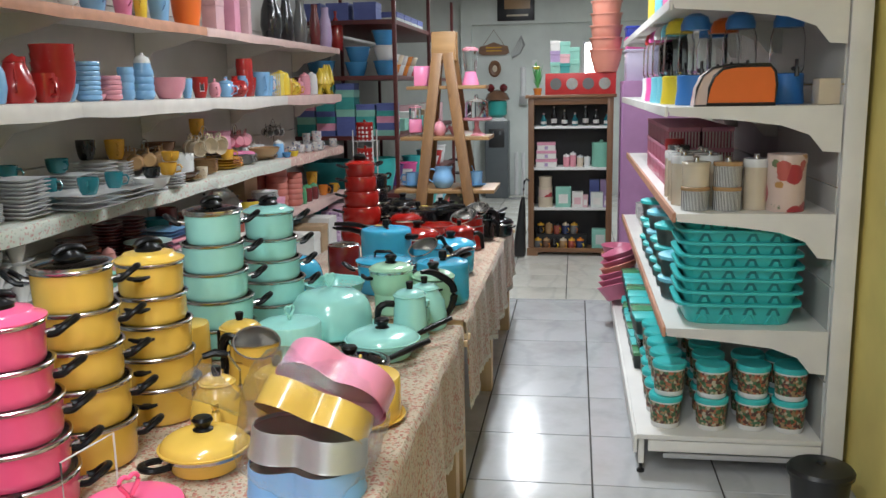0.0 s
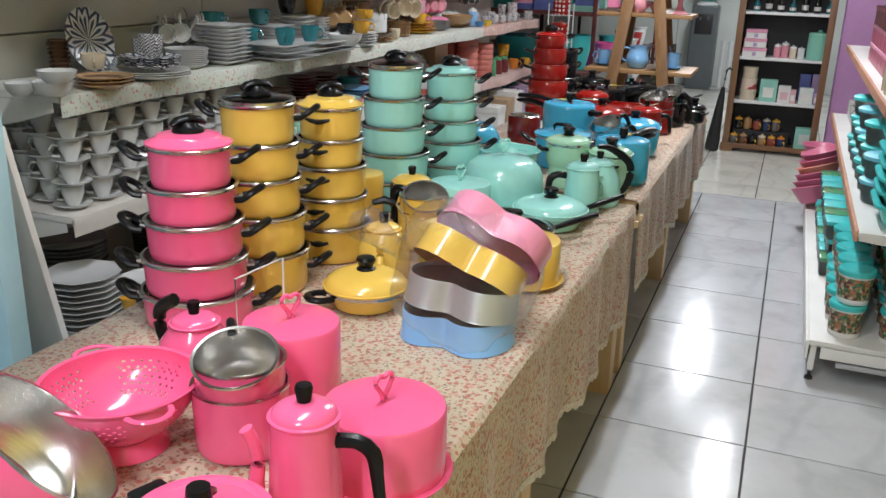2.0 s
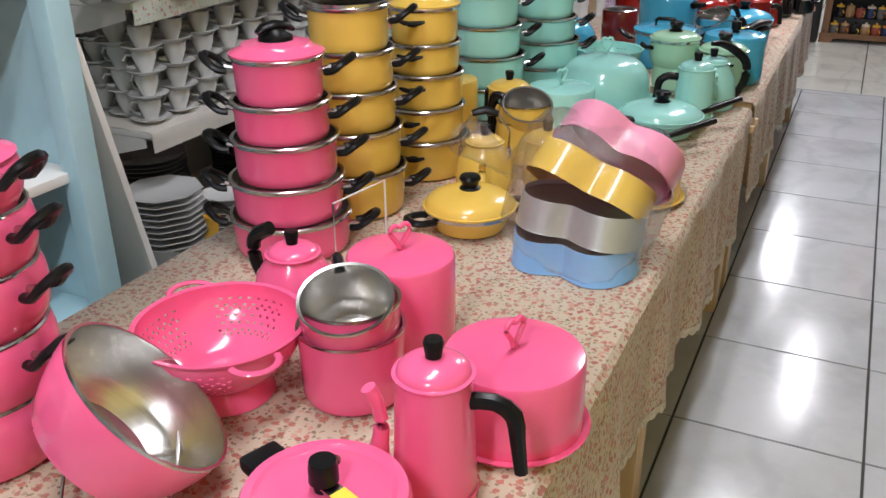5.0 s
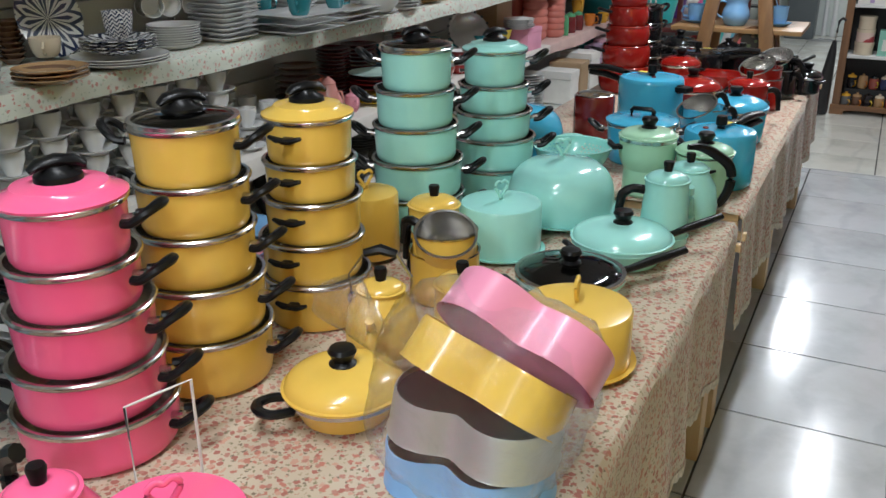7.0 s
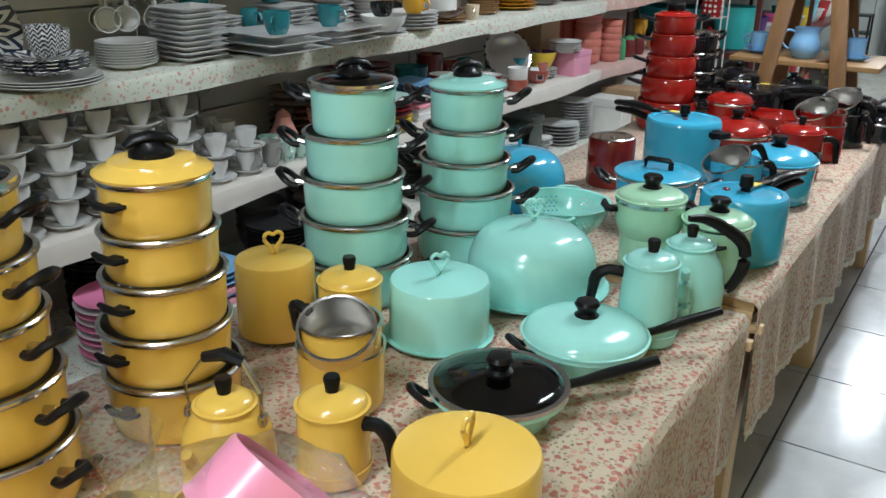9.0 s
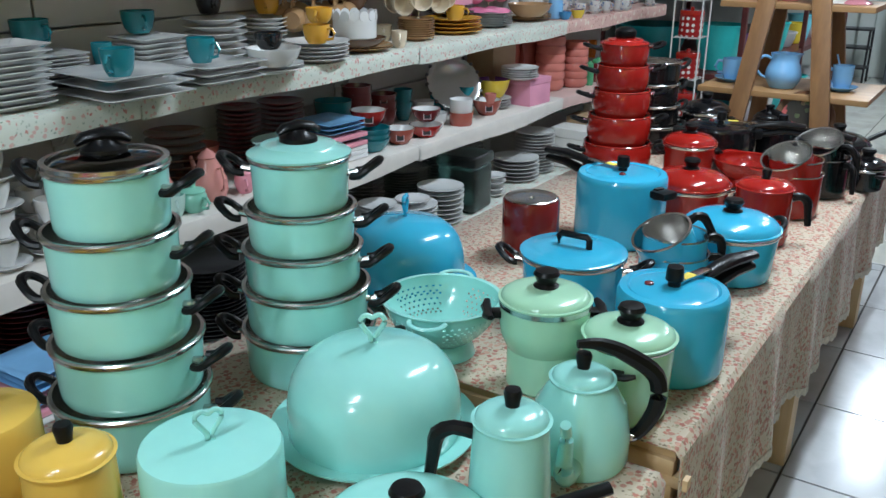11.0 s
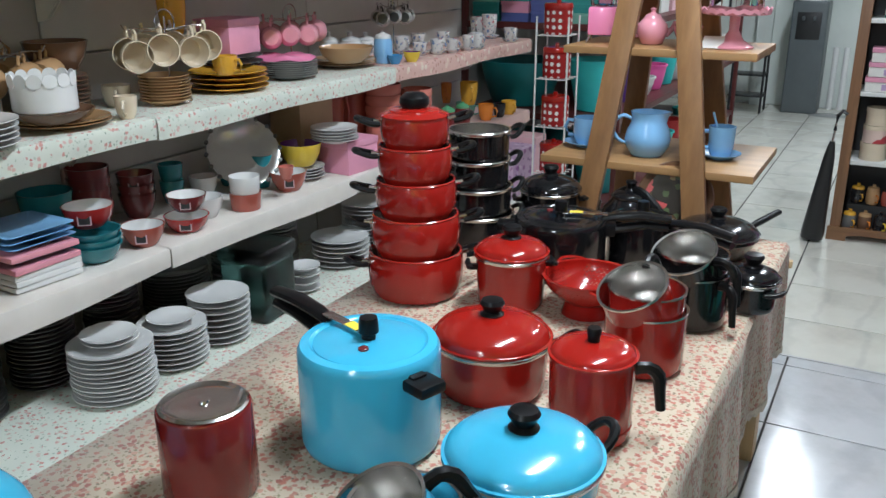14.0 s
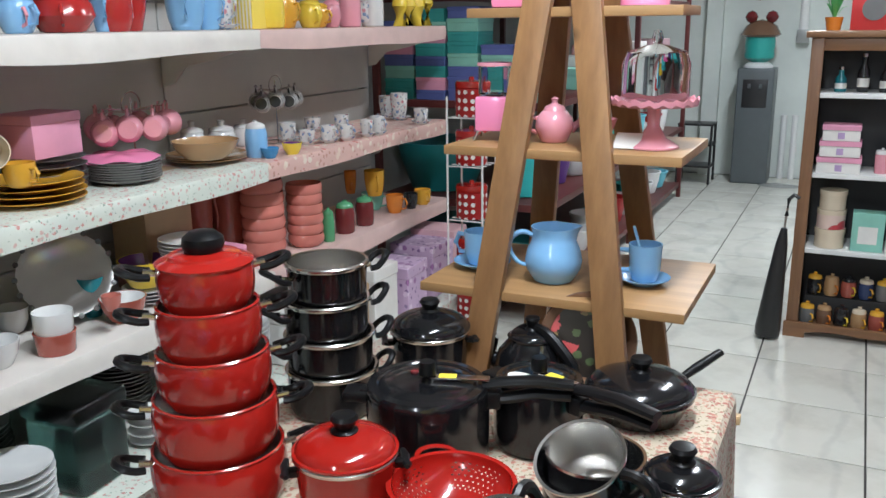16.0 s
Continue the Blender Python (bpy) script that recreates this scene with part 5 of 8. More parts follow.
def put(kind, col, x, y, z, r, h, n=0):
    """One piece of shelf ware with its base at x, y, z; r is half its width, h its height."""
    _count[0] += 1
    rnd = random.Random(_count[0])
    z += 0.0015
    a = rnd.uniform(-70, 10)
    m = pose(x, y, z, 0, 0, a)
    cm = mat_of(col)
    w = WORD.get(col, col)
    where = "on the crockery shelf"
    if kind in ("plates", "octplates"):
        t = thing("plate_stack", "stack of %s china plates %s" % (w, where if col != "mixed" else "on the shelf"), "plates", "plate stacks", m)
        dz = max(0.0065, (h - 0.018) / max(1, n - 1))
        me = mesh_of("plate", plate_shape(r, 8 if kind == "octplates" else 0), cm)
        tone = [me] * n
        if col == "hotpink":
            pale = mesh_of("plate", plate_shape(r), C["white"])
            tone = [me if i % 2 else pale for i in range(n)]
        if col == "mixed":
            tone = [mesh_of("plate", plate_shape(r), C[c]) for c in ("yellow", "yellow", "yellow", "wine", "red", "wine", "mintpale")]
            tone = tone[:n - 4] if n < 7 else tone[:3] + tone[3:] + [tone[-1]] * (n - 7)
        for i in range(n):
            ob = new("plate", tone[i])
            ob.parent = t
            ob.matrix_basis = pose(rnd.uniform(-0.003, 0.003), rnd.uniform(-0.003, 0.003), i * dz, 0, 0, 0 if kind == "octplates" else rnd.uniform(0, 360))
    elif kind == "sqplates":
        t = thing("plate_stack", "stack of square %s plates %s" % (w, where), "plates", "plate stacks", pose(x, y, z, 0, 0, rnd.uniform(-6, 6)))
        dz = max(0.007, (h - 0.02) / max(1, n - 1))
        s = r * 0.84
        bms = []
        for k, f in enumerate((1.0,)):
            bm = bmesh.new()
            lev = [(0.55, 0.0), (0.62, 0.003), (0.97, 0.016), (1.0, 0.018), (0.96, 0.019), (0.6, 0.007)]
            rings = []
            for q, zz in lev:
                rings.append([bm.verts.new((sx * s * q, sy * s * q, zz)) for sx, sy in ((-1, -1), (1, -1), (1, 1), (-1, 1))])
            bm.faces.new(rings[0][::-1])
            for p, q in zip(rings, rings[1:]):
                for i in range(4):
                    bm.faces.new((p[i], p[(i + 1) % 4], q[(i + 1) % 4], q[i]))
            bm.faces.new(rings[-1])
            bmesh.ops.bevel(bm, geom=[e for e in bm.edges if abs(e.verts[0].co.z - e.verts[1].co.z) > 0.0005 or False], offset=0.006, segments=2, affect="EDGES")
        me = mesh_of("plate", bm, cm)
        alt = mesh_of("plate", bm_copy_square(s), C["pink"]) if col == "sky" else me
        pale = mesh_of("plate", bm_copy_square(s), C["white"]) if col == "sky" else me
        for i in range(n):
            ob = new("plate", {0: pale, 1: pale, 2: pale, 3: alt, 5: alt}.get(i, me) if col == "sky" else me)
            ob.parent = t
            ob.matrix_basis = pose(rnd.uniform(-0.003, 0.003), rnd.uniform(-0.003, 0.003), i * dz, 0, 0, rnd.uniform(-2, 2))
    elif kind in ("cup", "pot", "can"):
        t = thing("cup" if kind != "can" else "canister", "%s china cup %s" % (w, where) if kind != "can" else "orange plastic canister on the top shelf", "cup" if kind != "can" else "canister", "cups", m)
        hh = min(h, 0.30)
        part("body", cup_shape(r, hh), PL["orange"] if kind == "can" else cm, t)
        if kind != "can":
            part("handle", cup_handle(r, hh), cm, t)
    elif kind == "printcup":
        t = thing("cup", "small white cup with flower print on its saucer", "cup", "printed cups", m)
        part("body", moved(cup_shape(r, h - 0.006), pose(0, 0, 0.006)), CUPPRINT, t)
        part("handle", cup_handle(r, h - 0.006, 0.006), CUPPRINT, t)
        part("saucer", plate_shape(r * 1.35), CUPPRINT, t)
    elif kind in ("bowl", "bowls"):
        k = max(1, n)
        for i in range(k):
            hb = h if k == 1 else h * (0.55 if k > 2 else 0.6)
            t = thing("bowl", "%s glazed bowl %s" % (w, where), "bowl", "bowls", pose(x, y, z + (h - hb) * i / max(1, k - 1), 0, 0, a))
            inner = C["purple"] if col == "yellow" else (C["white"] if col in ("wine", "terracotta", "red") and k == 1 else cm)
            part("body", lathe([(0, 0), (r * 0.55, 0), (r * 0.62, 0.004), (r * 0.88, hb * 0.5), (r, hb), (r - 0.004, hb)], 28), cm, t)
            part("inside", lathe([(r - 0.004, hb - 0.0003), (r * 0.84, hb * 0.5), (r * 0.5, 0.008), (0, 0.007)], 28), inner, t)
            if col in ("terracotta", "wine", "red") and i == k - 1:
                part("sticker", moved(box(0.0008, r * 0.42, hb * 0.34, r * 0.90, 0, hb * 0.35), pose(0, 0, 0, 0, 0, -50 - a)), CARD["black"], t, "small black sticker")
                part("sticker_border", moved(box(0.0006, r * 0.52, hb * 0.44, r * 0.895, 0, hb * 0.30), pose(0, 0, 0, 0, 0, -50 - a)), CARD["rose"], t, "pale sticker border")
    elif kind == "cups2":
        for i, c2 in enumerate((col, "white")):
            t = thing("ramekin", "%s straight ramekin %s" % (WORD.get(c2, c2), where), "ramekin", "ramekins", pose(x, y, z + i * h * 0.48, 0, 0, a))
            part("body", lathe([(0, 0), (r * 0.85, 0), (r * 0.9, 0.004), (r * (1 - 0.06 * i), h * 0.5), (r * 0.92, h * 0.5), (r * 0.8, 0.01), (0, 0.01)], 28), C[c2], t)
    elif kind == "tallcups":
        k = n
        for i in range(k):
            hb = h / k * 1.22
            t = thing("cup", "%s ribbed stacking cup %s" % (w, where), "cup", "stacked cups", pose(x + rnd.uniform(-0.002, 0.002), y, z + (h - hb) * i / max(1, k - 1), 0, 0, a + 20 * i))
            part("body", lathe([(0, 0), (r * 0.72, 0), (r * 0.80, 0.004), (r * 0.96, hb * 0.32), (r, hb * 0.58), (r * 0.97, hb * 0.85), (r * 0.94, hb), (r * 0.91, hb), (r * 0.9, hb * 0.6), (0, 0.012)], 26), cm, t)
    elif kind in ("sugar", "jar", "spice"):
        t = thing("sugar_bowl" if kind == "sugar" else "jar", "%s %s with lid %s" % (w, "glazed sugar bowl" if kind == "sugar" else "small jar", where), "jar", "lidded jars", m)
        hb = h * (0.66 if kind == "sugar" else 0.78)
        if kind == "sugar":
            pr = [(0, 0), (r * 0.6, 0), (r * 0.7, 0.004), (r, hb * 0.5), (r * 0.92, hb * 0.85), (r * 0.8, hb)]
        else:
            pr = [(0, 0), (r * 0.85, 0), (r * 0.95, 0.005), (r, hb * 0.3), (r * 0.97, hb * 0.85), (r * 0.85, hb)]
        part("body", lathe(pr, 26), cm, t)
        part("lid", lathe([(0, hb), (r * 0.86, hb), (r * 0.86, hb + h * 0.05), (r * 0.7, hb + h * 0.12), (r * 0.25, hb + h * 0.17), (r * 0.2, hb + h * 0.22), (r * 0.25, h), (0, h)], 24), C["white"] if col in ("sky",) and kind == "jar" else (C["green"] if kind == "spice" else cm), t)
        if kind == "sugar":
            for s in (0, 180):
                part("handle", cup_handle(r * 0.95, hb, 0, s), cm, t)
    elif kind in ("coffeepot", "jug"):
        t = thing("jug", "%s glazed tall jug %s" % (w, where), "jug", "jugs", m)
        part("body", lathe([(0, 0), (r * 0.8, 0), (r, h * 0.18), (r * 0.95, h * 0.4), (r * 0.55, h * 0.72), (r * 0.5, h * 0.8), (r * 0.55, h * 0.82), (r * 0.3, h * 0.92), (r * 0.1, h * 0.96), (0, h)] if kind == "coffeepot" else
                           [(0, 0), (r * 0.7, 0), (r, h * 0.4), (r * 0.8, h * 0.8), (r * 0.9, h), (r * 0.86, h), (r * 0.7, h * 0.7), (0, 0.01)], 28), cm, t)
        part("handle", cup_handle(r * 0.85, h * 0.8), cm, t)
        part("spout", moved(tube([(r * 0.8, 0, h * 0.35), (r * 1.3, 0, h * 0.55), (r * 1.5, 0, h * 0.75)], [r * 0.25, r * 0.16, r * 0.1], 10), pose(0, 0, 0, 0, 0, 180)), cm, t)
    elif kind == "vase":
        t = single("vase", lathe([(0, 0), (r * 0.7, 0), (r * 0.8, 0.006), (r, h * 0.3), (r * 0.9, h * 0.6), (r * 0.55, h * 0.85), (r * 0.6, h), (r * 0.55, h), (r * 0.45, h * 0.85), (0, h * 0.5)], 28), cm, "%s tall glazed vase on the upper shelf" % w, "vase", "vases", m=m)
    elif kind in ("box", "pinkbox", "stripebox"):
        lbl = {"box": "small %s card box %s" % (w, where), "pinkbox": "pink gift box %s" % where, "stripebox": "yellow and white striped card tub on the shelf"}[kind]
        t = thing("box", lbl, "box", "boxes", pose(x, y, z, 0, 0, rnd.uniform(-6, 6)))
        mm = YELLOWSTRIPE if kind == "stripebox" else (CARD.get(col) or C["pink"])
        part("body", box(r * 1.5, r * 1.85, h * 0.78, 0, 0, 0, 0.004), mm, t)
        part("lid", box(r * 1.55, r * 1.9, h * 0.22, 0, 0, h * 0.78, 0.004), mm, t)
    elif kind == "greenbox":
        t = thing("storage_box", "square dark green translucent storage box", "storage box", m=pose(x, y, z, 0, 0, 4))
        part("body", box(r * 1.6, r * 1.6, h * 0.8, 0, 0, 0, 0.02, 3), glass_green, t)
        part("lid", box(r * 1.7, r * 1.7, h * 0.2, 0, 0, h * 0.8, 0.015, 3), glass_green, t)
    elif kind == "napkin":
        bm = lathe([(0, 0.010), (r * 0.4, 0.012), (r * 0.75, 0.008), (r * 0.9, -0.002), (r * 0.93, -0.004)], 30)
        for v in bm.verts:
            v.co.z += 0.006 * math.sin(5 * math.atan2(v.co.y, v.co.x)) * (v.co.xy.length / r)
        t = single("napkin", bm, C["hotpink"], "pink cloth napkin folded over the plates", "napkin", m=m)
    elif kind == "lace":
        t = thing("cachepot", "white lace-edged pot %s" % where, "pot", m=m)
        bm = lathe([(0, 0), (r * 0.95, 0), (r, 0.004), (r, h * 0.85), (r - 0.003, h * 0.85), (r * 0.95, 0.006), (0, 0.006)], 48)
        part("body", bm, C["white"], t)
        for i in range(14):
            b_ = radians(360 * i / 14)
            part("scallop", moved(lathe([(0, -0.0015), (0.018, -0.0015), (0.018, 0.0015), (0, 0.0015)], 14), pose(r * math.cos(b_), r * math.sin(b_), h * 0.86, 90, 0, math.degrees(b_) + 90)), C["white"], t)
    elif kind == "tray":
        t = thing("serving_tray", "polished silver tray with dark rim leaning at the back", "tray", m=pose(x + 0.02, y - 0.02, z + 0.135) @ Vector((0.70, -0.50, 0.52)).to_track_quat("Z", "Y").to_matrix().to_4x4())
        part("dish", lathe([(0, 0), (0.094, 0), (0.112, 0.012), (0.131, 0.014), (0.131, 0.017), (0.110, 0.015), (0.092, 0.004), (0, 0.004)], 40), CHROME, t)
        for i in range(18):
            b_ = 2 * math.pi * i / 18
            part("rim_bead", lathe([(0, 0.010), (0.008, 0.012), (0.008, 0.02), (0, 0.023)], 8, 0.134 * math.cos(b_), 0.134 * math.sin(b_)), C["charcoal"], t)
    elif kind == "standplate":
        t = single("display_plate", plate_shape(0.115), CHEVRON, "navy patterned plate standing upright against the shelf back", "plate", m=pose(-2.33, y, z, 0, 0, 0) @ pose(0, 0, 0.115, 0, 76, 0))
    elif kind == "mugrack":
        t = thing("mug_rack", "wire rack hung with %s mugs" % w, "mug rack", "mug racks", m=pose(x, y, z, 0, 0, 0))
        H = max(0.2, h)
        part("post", tube([(0, 0, 0), (0, 0, H)], 0.003, 6), CHROME, t)
        part("ring", tube([(0.0, 0.04 * math.cos(radians(q)), H - 0.02 + 0.04 * math.sin(radians(q))) for q in range(-40, 230, 18)], 0.0025, 6), CHROME, t)
        part("base_wire", tube(arc(0, 0, 0.004, 0.06, 0, 342, 19), 0.003, 6, closed=True), CHROME, t)
        f = {"charcoal": 0.72, "white": 0.80, "pink": 0.92}.get(col, 1.0)
        mr, mh, rr = 0.047 * f, 0.064 * f, 0.096 * f
        me = mesh_of("mug", join(cup_shape(mr, mh), cup_handle(mr, mh)), BWMUG if col == "charcoal" else cm)
        for i in range(8):
            q = radians(45 * i + 12)
            cx, cy, cz = rr * 0.72 * math.cos(q), rr * 1.5 * math.sin(q), H * 0.86 + 0.006 * (i % 2)
            part("arm", tube([(0, 0, cz - 0.01), (cx * 0.7, cy * 0.7, cz), (cx, cy, cz - 0.004), (cx * 1.08, cy * 1.08, cz + 0.012)], 0.002, 6), CHROME, t)
            ob = new("mug", me)
            ob.parent = t
            # hangs by its handle with the mouth turned to the aisle
            ob.matrix_basis = pose(cx, cy, cz - mr - 0.017 * f, 0, 0, (-38 if col in ("cream", "white") else 120) + rnd.uniform(-12, 12)) @ Matrix(((0, 0, 1, -mh * 0.5), (0, -1, 0, 0), (1, 0, 0, 0), (0, 0, 0, 1))) @ pose(0, 0, 0, rnd.uniform(-4, 4), rnd.uniform(-6, 6), 0)
    elif kind == "ribbon":
        t = single("ring_holder", moved(lathe([(r * 0.45 + r * 0.35 * math.cos(radians(q)), r * 0.35 * math.sin(radians(q))) for q in range(0, 361, 30)], 26), pose(0, 0, r * 0.8, 0, 90, 0)), CUPPRINT, "pale patterned ring-shaped ceramic ornament", "ornament", m=m)
    elif kind == "banana":
        t = thing("ornament", "bright yellow ceramic ornament on the shelf", "ornament", m=m)
        for s in (-1, 0, 1):
            part("lobe", tube([(0, s * r * 0.45, 0.002), (0.01, s * r * 0.5, h * 0.4), (0, s * r * 0.35, h * 0.8), (-0.01, s * r * 0.25, h)], [r * 0.32, r * 0.36, r * 0.26, r * 0.08], 12), C["yellow"], t)


def bm_copy_square(s):
    return box(s * 2, s * 2, 0.016, 0, 0, 0.002, 0.004)


glass_green = glass("green_translucent_plastic", (0.10, 0.22, 0.20), 0.25)
BWMUG = stripes("black_and_white_mug", (0.03, 0.03, 0.03), (0.7, 0.7, 0.68), 40, "z")
put("cup", "mustard", -1.971, 4.018, 1.212, 0.044, 0.047, 0)
put("cup", "mustard", -1.993, 4.026, 1.144, 0.045, 0.060, 0)
put("plates", "white", -2.060, 4.103, 1.072, 0.110, 0.071, 5)
put("lace", "white", -2.086, 4.338, 1.127, 0.079, 0.094, 0)
put("bowl", "brown", -2.087, 4.358, 1.092, 0.104, 0.036, 0)
put("plates", "tan", -2.126, 4.410, 1.072, 0.126, 0.020, 2)
put("cup", "cream", -2.251, 4.712, 1.072, 0.043, 0.063, 0)
put("cup", "cream", -2.059, 4.571, 1.072, 0.031, 0.063, 0)
put("cup", "black", -1.938, 3.750, 1.157, 0.042, 0.049, 0)
put("bowl", "white", -1.963, 3.793, 1.100, 0.085, 0.056, 0)
put("plates", "white", -2.020, 3.829, 1.072, 0.108, 0.030, 2)
put("plates", "white", -2.306, 4.115, 1.072, 0.076, 0.133, 9)
put("cup", "mustard", -2.339, 4.157, 1.212, 0.050, 0.101, 0)
put("plates", "brown", -2.287, 4.516, 1.072, 0.102, 0.113, 9)
put("bowl", "brown", -2.295, 4.554, 1.192, 0.089, 0.083, 0)
put("mugrack", "tan", -2.275, 4.345, 1.072, 0.086, 0.211, 0)
put("mugrack", "cream", -2.158, 4.841, 1.072, 0.097, 0.257, 0)
put("plates", "tan", -2.147, 4.808, 1.072, 0.077, 0.089, 9)
put("plates", "mustard", -2.174, 5.123, 1.072, 0.131, 0.068, 4)
put("cup", "mustard", -2.097, 5.024, 1.138, 0.041, 0.061, 0)
put("plates", "grey", -2.177, 5.452, 1.072, 0.105, 0.069, 8)
put("napkin", "pink", -2.221, 5.480, 1.143, 0.132, 0.018, 0)
put("bowl", "tan", -2.138, 5.770, 1.100, 0.111, 0.061, 0)
put("plates", "tan", -2.212, 5.858, 1.072, 0.136, 0.030, 3)
put("pinkbox", "pink", -2.250, 5.219, 1.182, 0.095, 0.118, 0)
put("plates", "charcoal", -2.270, 5.248, 1.072, 0.110, 0.101, 5)
put("mugrack", "pink", -2.270, 5.592, 1.072, 0.130, 0.236, 0)
put("cup", "mustard", -2.259, 4.977, 1.262, 0.046, 0.126, 0)
put("jar", "sky", -2.116, 6.011, 1.072, 0.040, 0.130, 0)
put("bowl", "blue", -2.055, 6.005, 1.072, 0.033, 0.037, 0)
put("bowl", "yellow", -2.036, 6.112, 1.072, 0.037, 0.042, 0)
put("sugar", "white", -2.337, 5.935, 1.072, 0.047, 0.126, 0)
put("sugar", "white", -2.331, 6.086, 1.072, 0.054, 0.114, 0)
put("sugar", "white", -2.340, 6.226, 1.072, 0.045, 0.104, 0)
put("printcup", "white", -2.248, 6.388, 1.072, 0.033, 0.076, 0)
put("printcup", "white", -2.132, 6.348, 1.072, 0.032, 0.056, 0)
put("printcup", "white", -2.082, 6.422, 1.072, 0.031, 0.068, 0)
put("printcup", "white", -2.049, 6.506, 1.072, 0.028, 0.063, 0)
put("printcup", "white", -2.342, 6.704, 1.072, 0.036, 0.062, 0)
put("printcup", "white", -2.234, 6.768, 1.072, 0.033, 0.070, 0)
put("printcup", "white", -2.030, 6.634, 1.072, 0.027, 0.071, 0)
put("printcup", "white", -2.020, 6.704, 1.072, 0.031, 0.079, 0)
put("printcup", "white", -2.321, 7.324, 1.072, 0.036, 0.107, 0)
put("printcup", "white", -2.203, 7.240, 1.072, 0.042, 0.128, 0)
put("printcup", "white", -2.027, 7.125, 1.072, 0.034, 0.071, 0)
put("cup", "white", -2.340, 7.754, 1.072, 0.031, 0.070, 0)
put("mugrack", "charcoal", -2.270, 6.350, 1.072, 0.112, 0.243, 0)
put("sqplates", "white", -2.273, 3.223, 1.072, 0.116, 0.105, 9)
put("sqplates", "white", -2.211, 3.530, 1.072, 0.103, 0.127, 8)
put("sqplates", "white", -2.022, 3.292, 1.072, 0.161, 0.073, 3)
put("sqplates", "white", -2.027, 3.595, 1.072, 0.143, 0.062, 3)
put("cup", "teal", -2.309, 3.226, 1.188, 0.052, 0.073, 0)
put("cup", "teal", -2.291, 3.565, 1.198, 0.050, 0.065, 0)
put("cup", "teal", -2.204, 3.367, 1.122, 0.029, 0.072, 0)
put("cup", "teal", -1.943, 3.224, 1.143, 0.043, 0.069, 0)
put("cup", "teal", -2.021, 3.562, 1.132, 0.041, 0.070, 0)
put("plates", "white", -2.270, 3.845, 1.072, 0.102, 0.152, 7)
put("cup", "black", -2.343, 3.892, 1.230, 0.046, 0.096, 0)
put("plates", "tan", -2.020, 2.237, 1.072, 0.094, 0.039, 3)
put("cup", "cream", -2.168, 2.357, 1.110, 0.042, 0.052, 0)
put("plates", "white", -2.050, 2.505, 1.072, 0.133, 0.032, 3)
put("plates", "chevron", -2.055, 2.510, 1.106, 0.106, 0.045, 4)
put("cup", "chevron", -2.050, 2.512, 1.152, 0.042, 0.070, 0)
put("cup", "chevron", -2.179, 2.626, 1.128, 0.040, 0.065, 0)
put("bowl", "chevron", -2.349, 2.620, 1.072, 0.041, 0.049, 0)
put("plates", "white", -2.144, 2.820, 1.072, 0.084, 0.077, 9)
put("mugrack", "white", -2.270, 2.964, 1.072, 0.135, 0.127, 0)
put("standplate", "chevron", -2.329, 2.506, 1.072, 0.053, 0.168, 0)
put("plates", "brown", -2.352, 2.390, 1.072, 0.037, 0.124, 8)
put("sqplates", "white", -2.112, 3.026, 1.072, 0.101, 0.160, 10)
put("bowl", "white", -2.095, 1.973, 1.072, 0.048, 0.039, 0)
put("bowl", "white", -2.020, 2.021, 1.072, 0.061, 0.043, 0)
put("bowl", "white", -1.983, 2.007, 1.114, 0.058, 0.038, 0)
put("plates", "brown", -2.020, 2.227, 1.072, 0.073, 0.034, 3)
put("sugar", "pink", -2.084, 3.748, 0.688, 0.033, 0.095, 0)
put("plates", "mixed", -2.100, 3.970, 0.688, 0.118, 0.132, 7)
put("sqplates", "sky", -2.150, 4.255, 0.688, 0.118, 0.150, 9)
put("bowls", "teal", -2.104, 4.440, 0.688, 0.076, 0.092, 3)
put("bowl", "red", -2.125, 4.451, 0.783, 0.071, 0.061, 0)
put("bowl", "terracotta", -2.089, 4.605, 0.688, 0.064, 0.062, 0)
put("bowl", "red", -2.077, 4.772, 0.688, 0.070, 0.050, 0)
put("bowl", "wine", -2.078, 4.779, 0.751, 0.062, 0.052, 0)
put("bowls", "wine", -2.317, 4.621, 0.688, 0.065, 0.208, 4)
put("bowl", "teal", -2.302, 4.453, 0.688, 0.077, 0.173, 0)
put("plates", "wine", -2.304, 3.950, 0.688, 0.079, 0.226, 14)
put("plates", "wine", -2.294, 4.152, 0.688, 0.086, 0.219, 12)
put("cups2", "terracotta", -2.075, 5.047, 0.688, 0.055, 0.117, 0)
put("bowl", "white", -2.318, 5.108, 0.688, 0.050, 0.073, 0)
put("bowl", "white", -2.129, 4.909, 0.688, 0.060, 0.070, 0)
put("bowl", "terracotta", -2.101, 5.315, 0.688, 0.068, 0.070, 0)
put("bowl", "coral", -2.010, 5.190, 0.768, 0.027, 0.044, 0)
put("bowl", "yellow", -2.166, 5.479, 0.740, 0.082, 0.086, 0)
put("plates", "white", -2.156, 5.480, 0.688, 0.082, 0.053, 4)
put("pinkbox", "pink", -2.088, 5.685, 0.688, 0.102, 0.130, 0)
put("plates", "white", -2.078, 5.583, 0.818, 0.091, 0.062, 5)
put("tray", "silver", -2.270, 5.270, 0.688, 0.123, 0.274, 0)
put("bowls", "wine", -2.324, 4.809, 0.688, 0.061, 0.148, 3)
put("bowls", "teal", -2.345, 4.984, 0.688, 0.043, 0.140, 2)
put("bowl", "teal", -2.343, 5.270, 0.688, 0.047, 0.097, 0)
put("bowl", "teal", -2.213, 5.304, 0.688, 0.041, 0.122, 0)
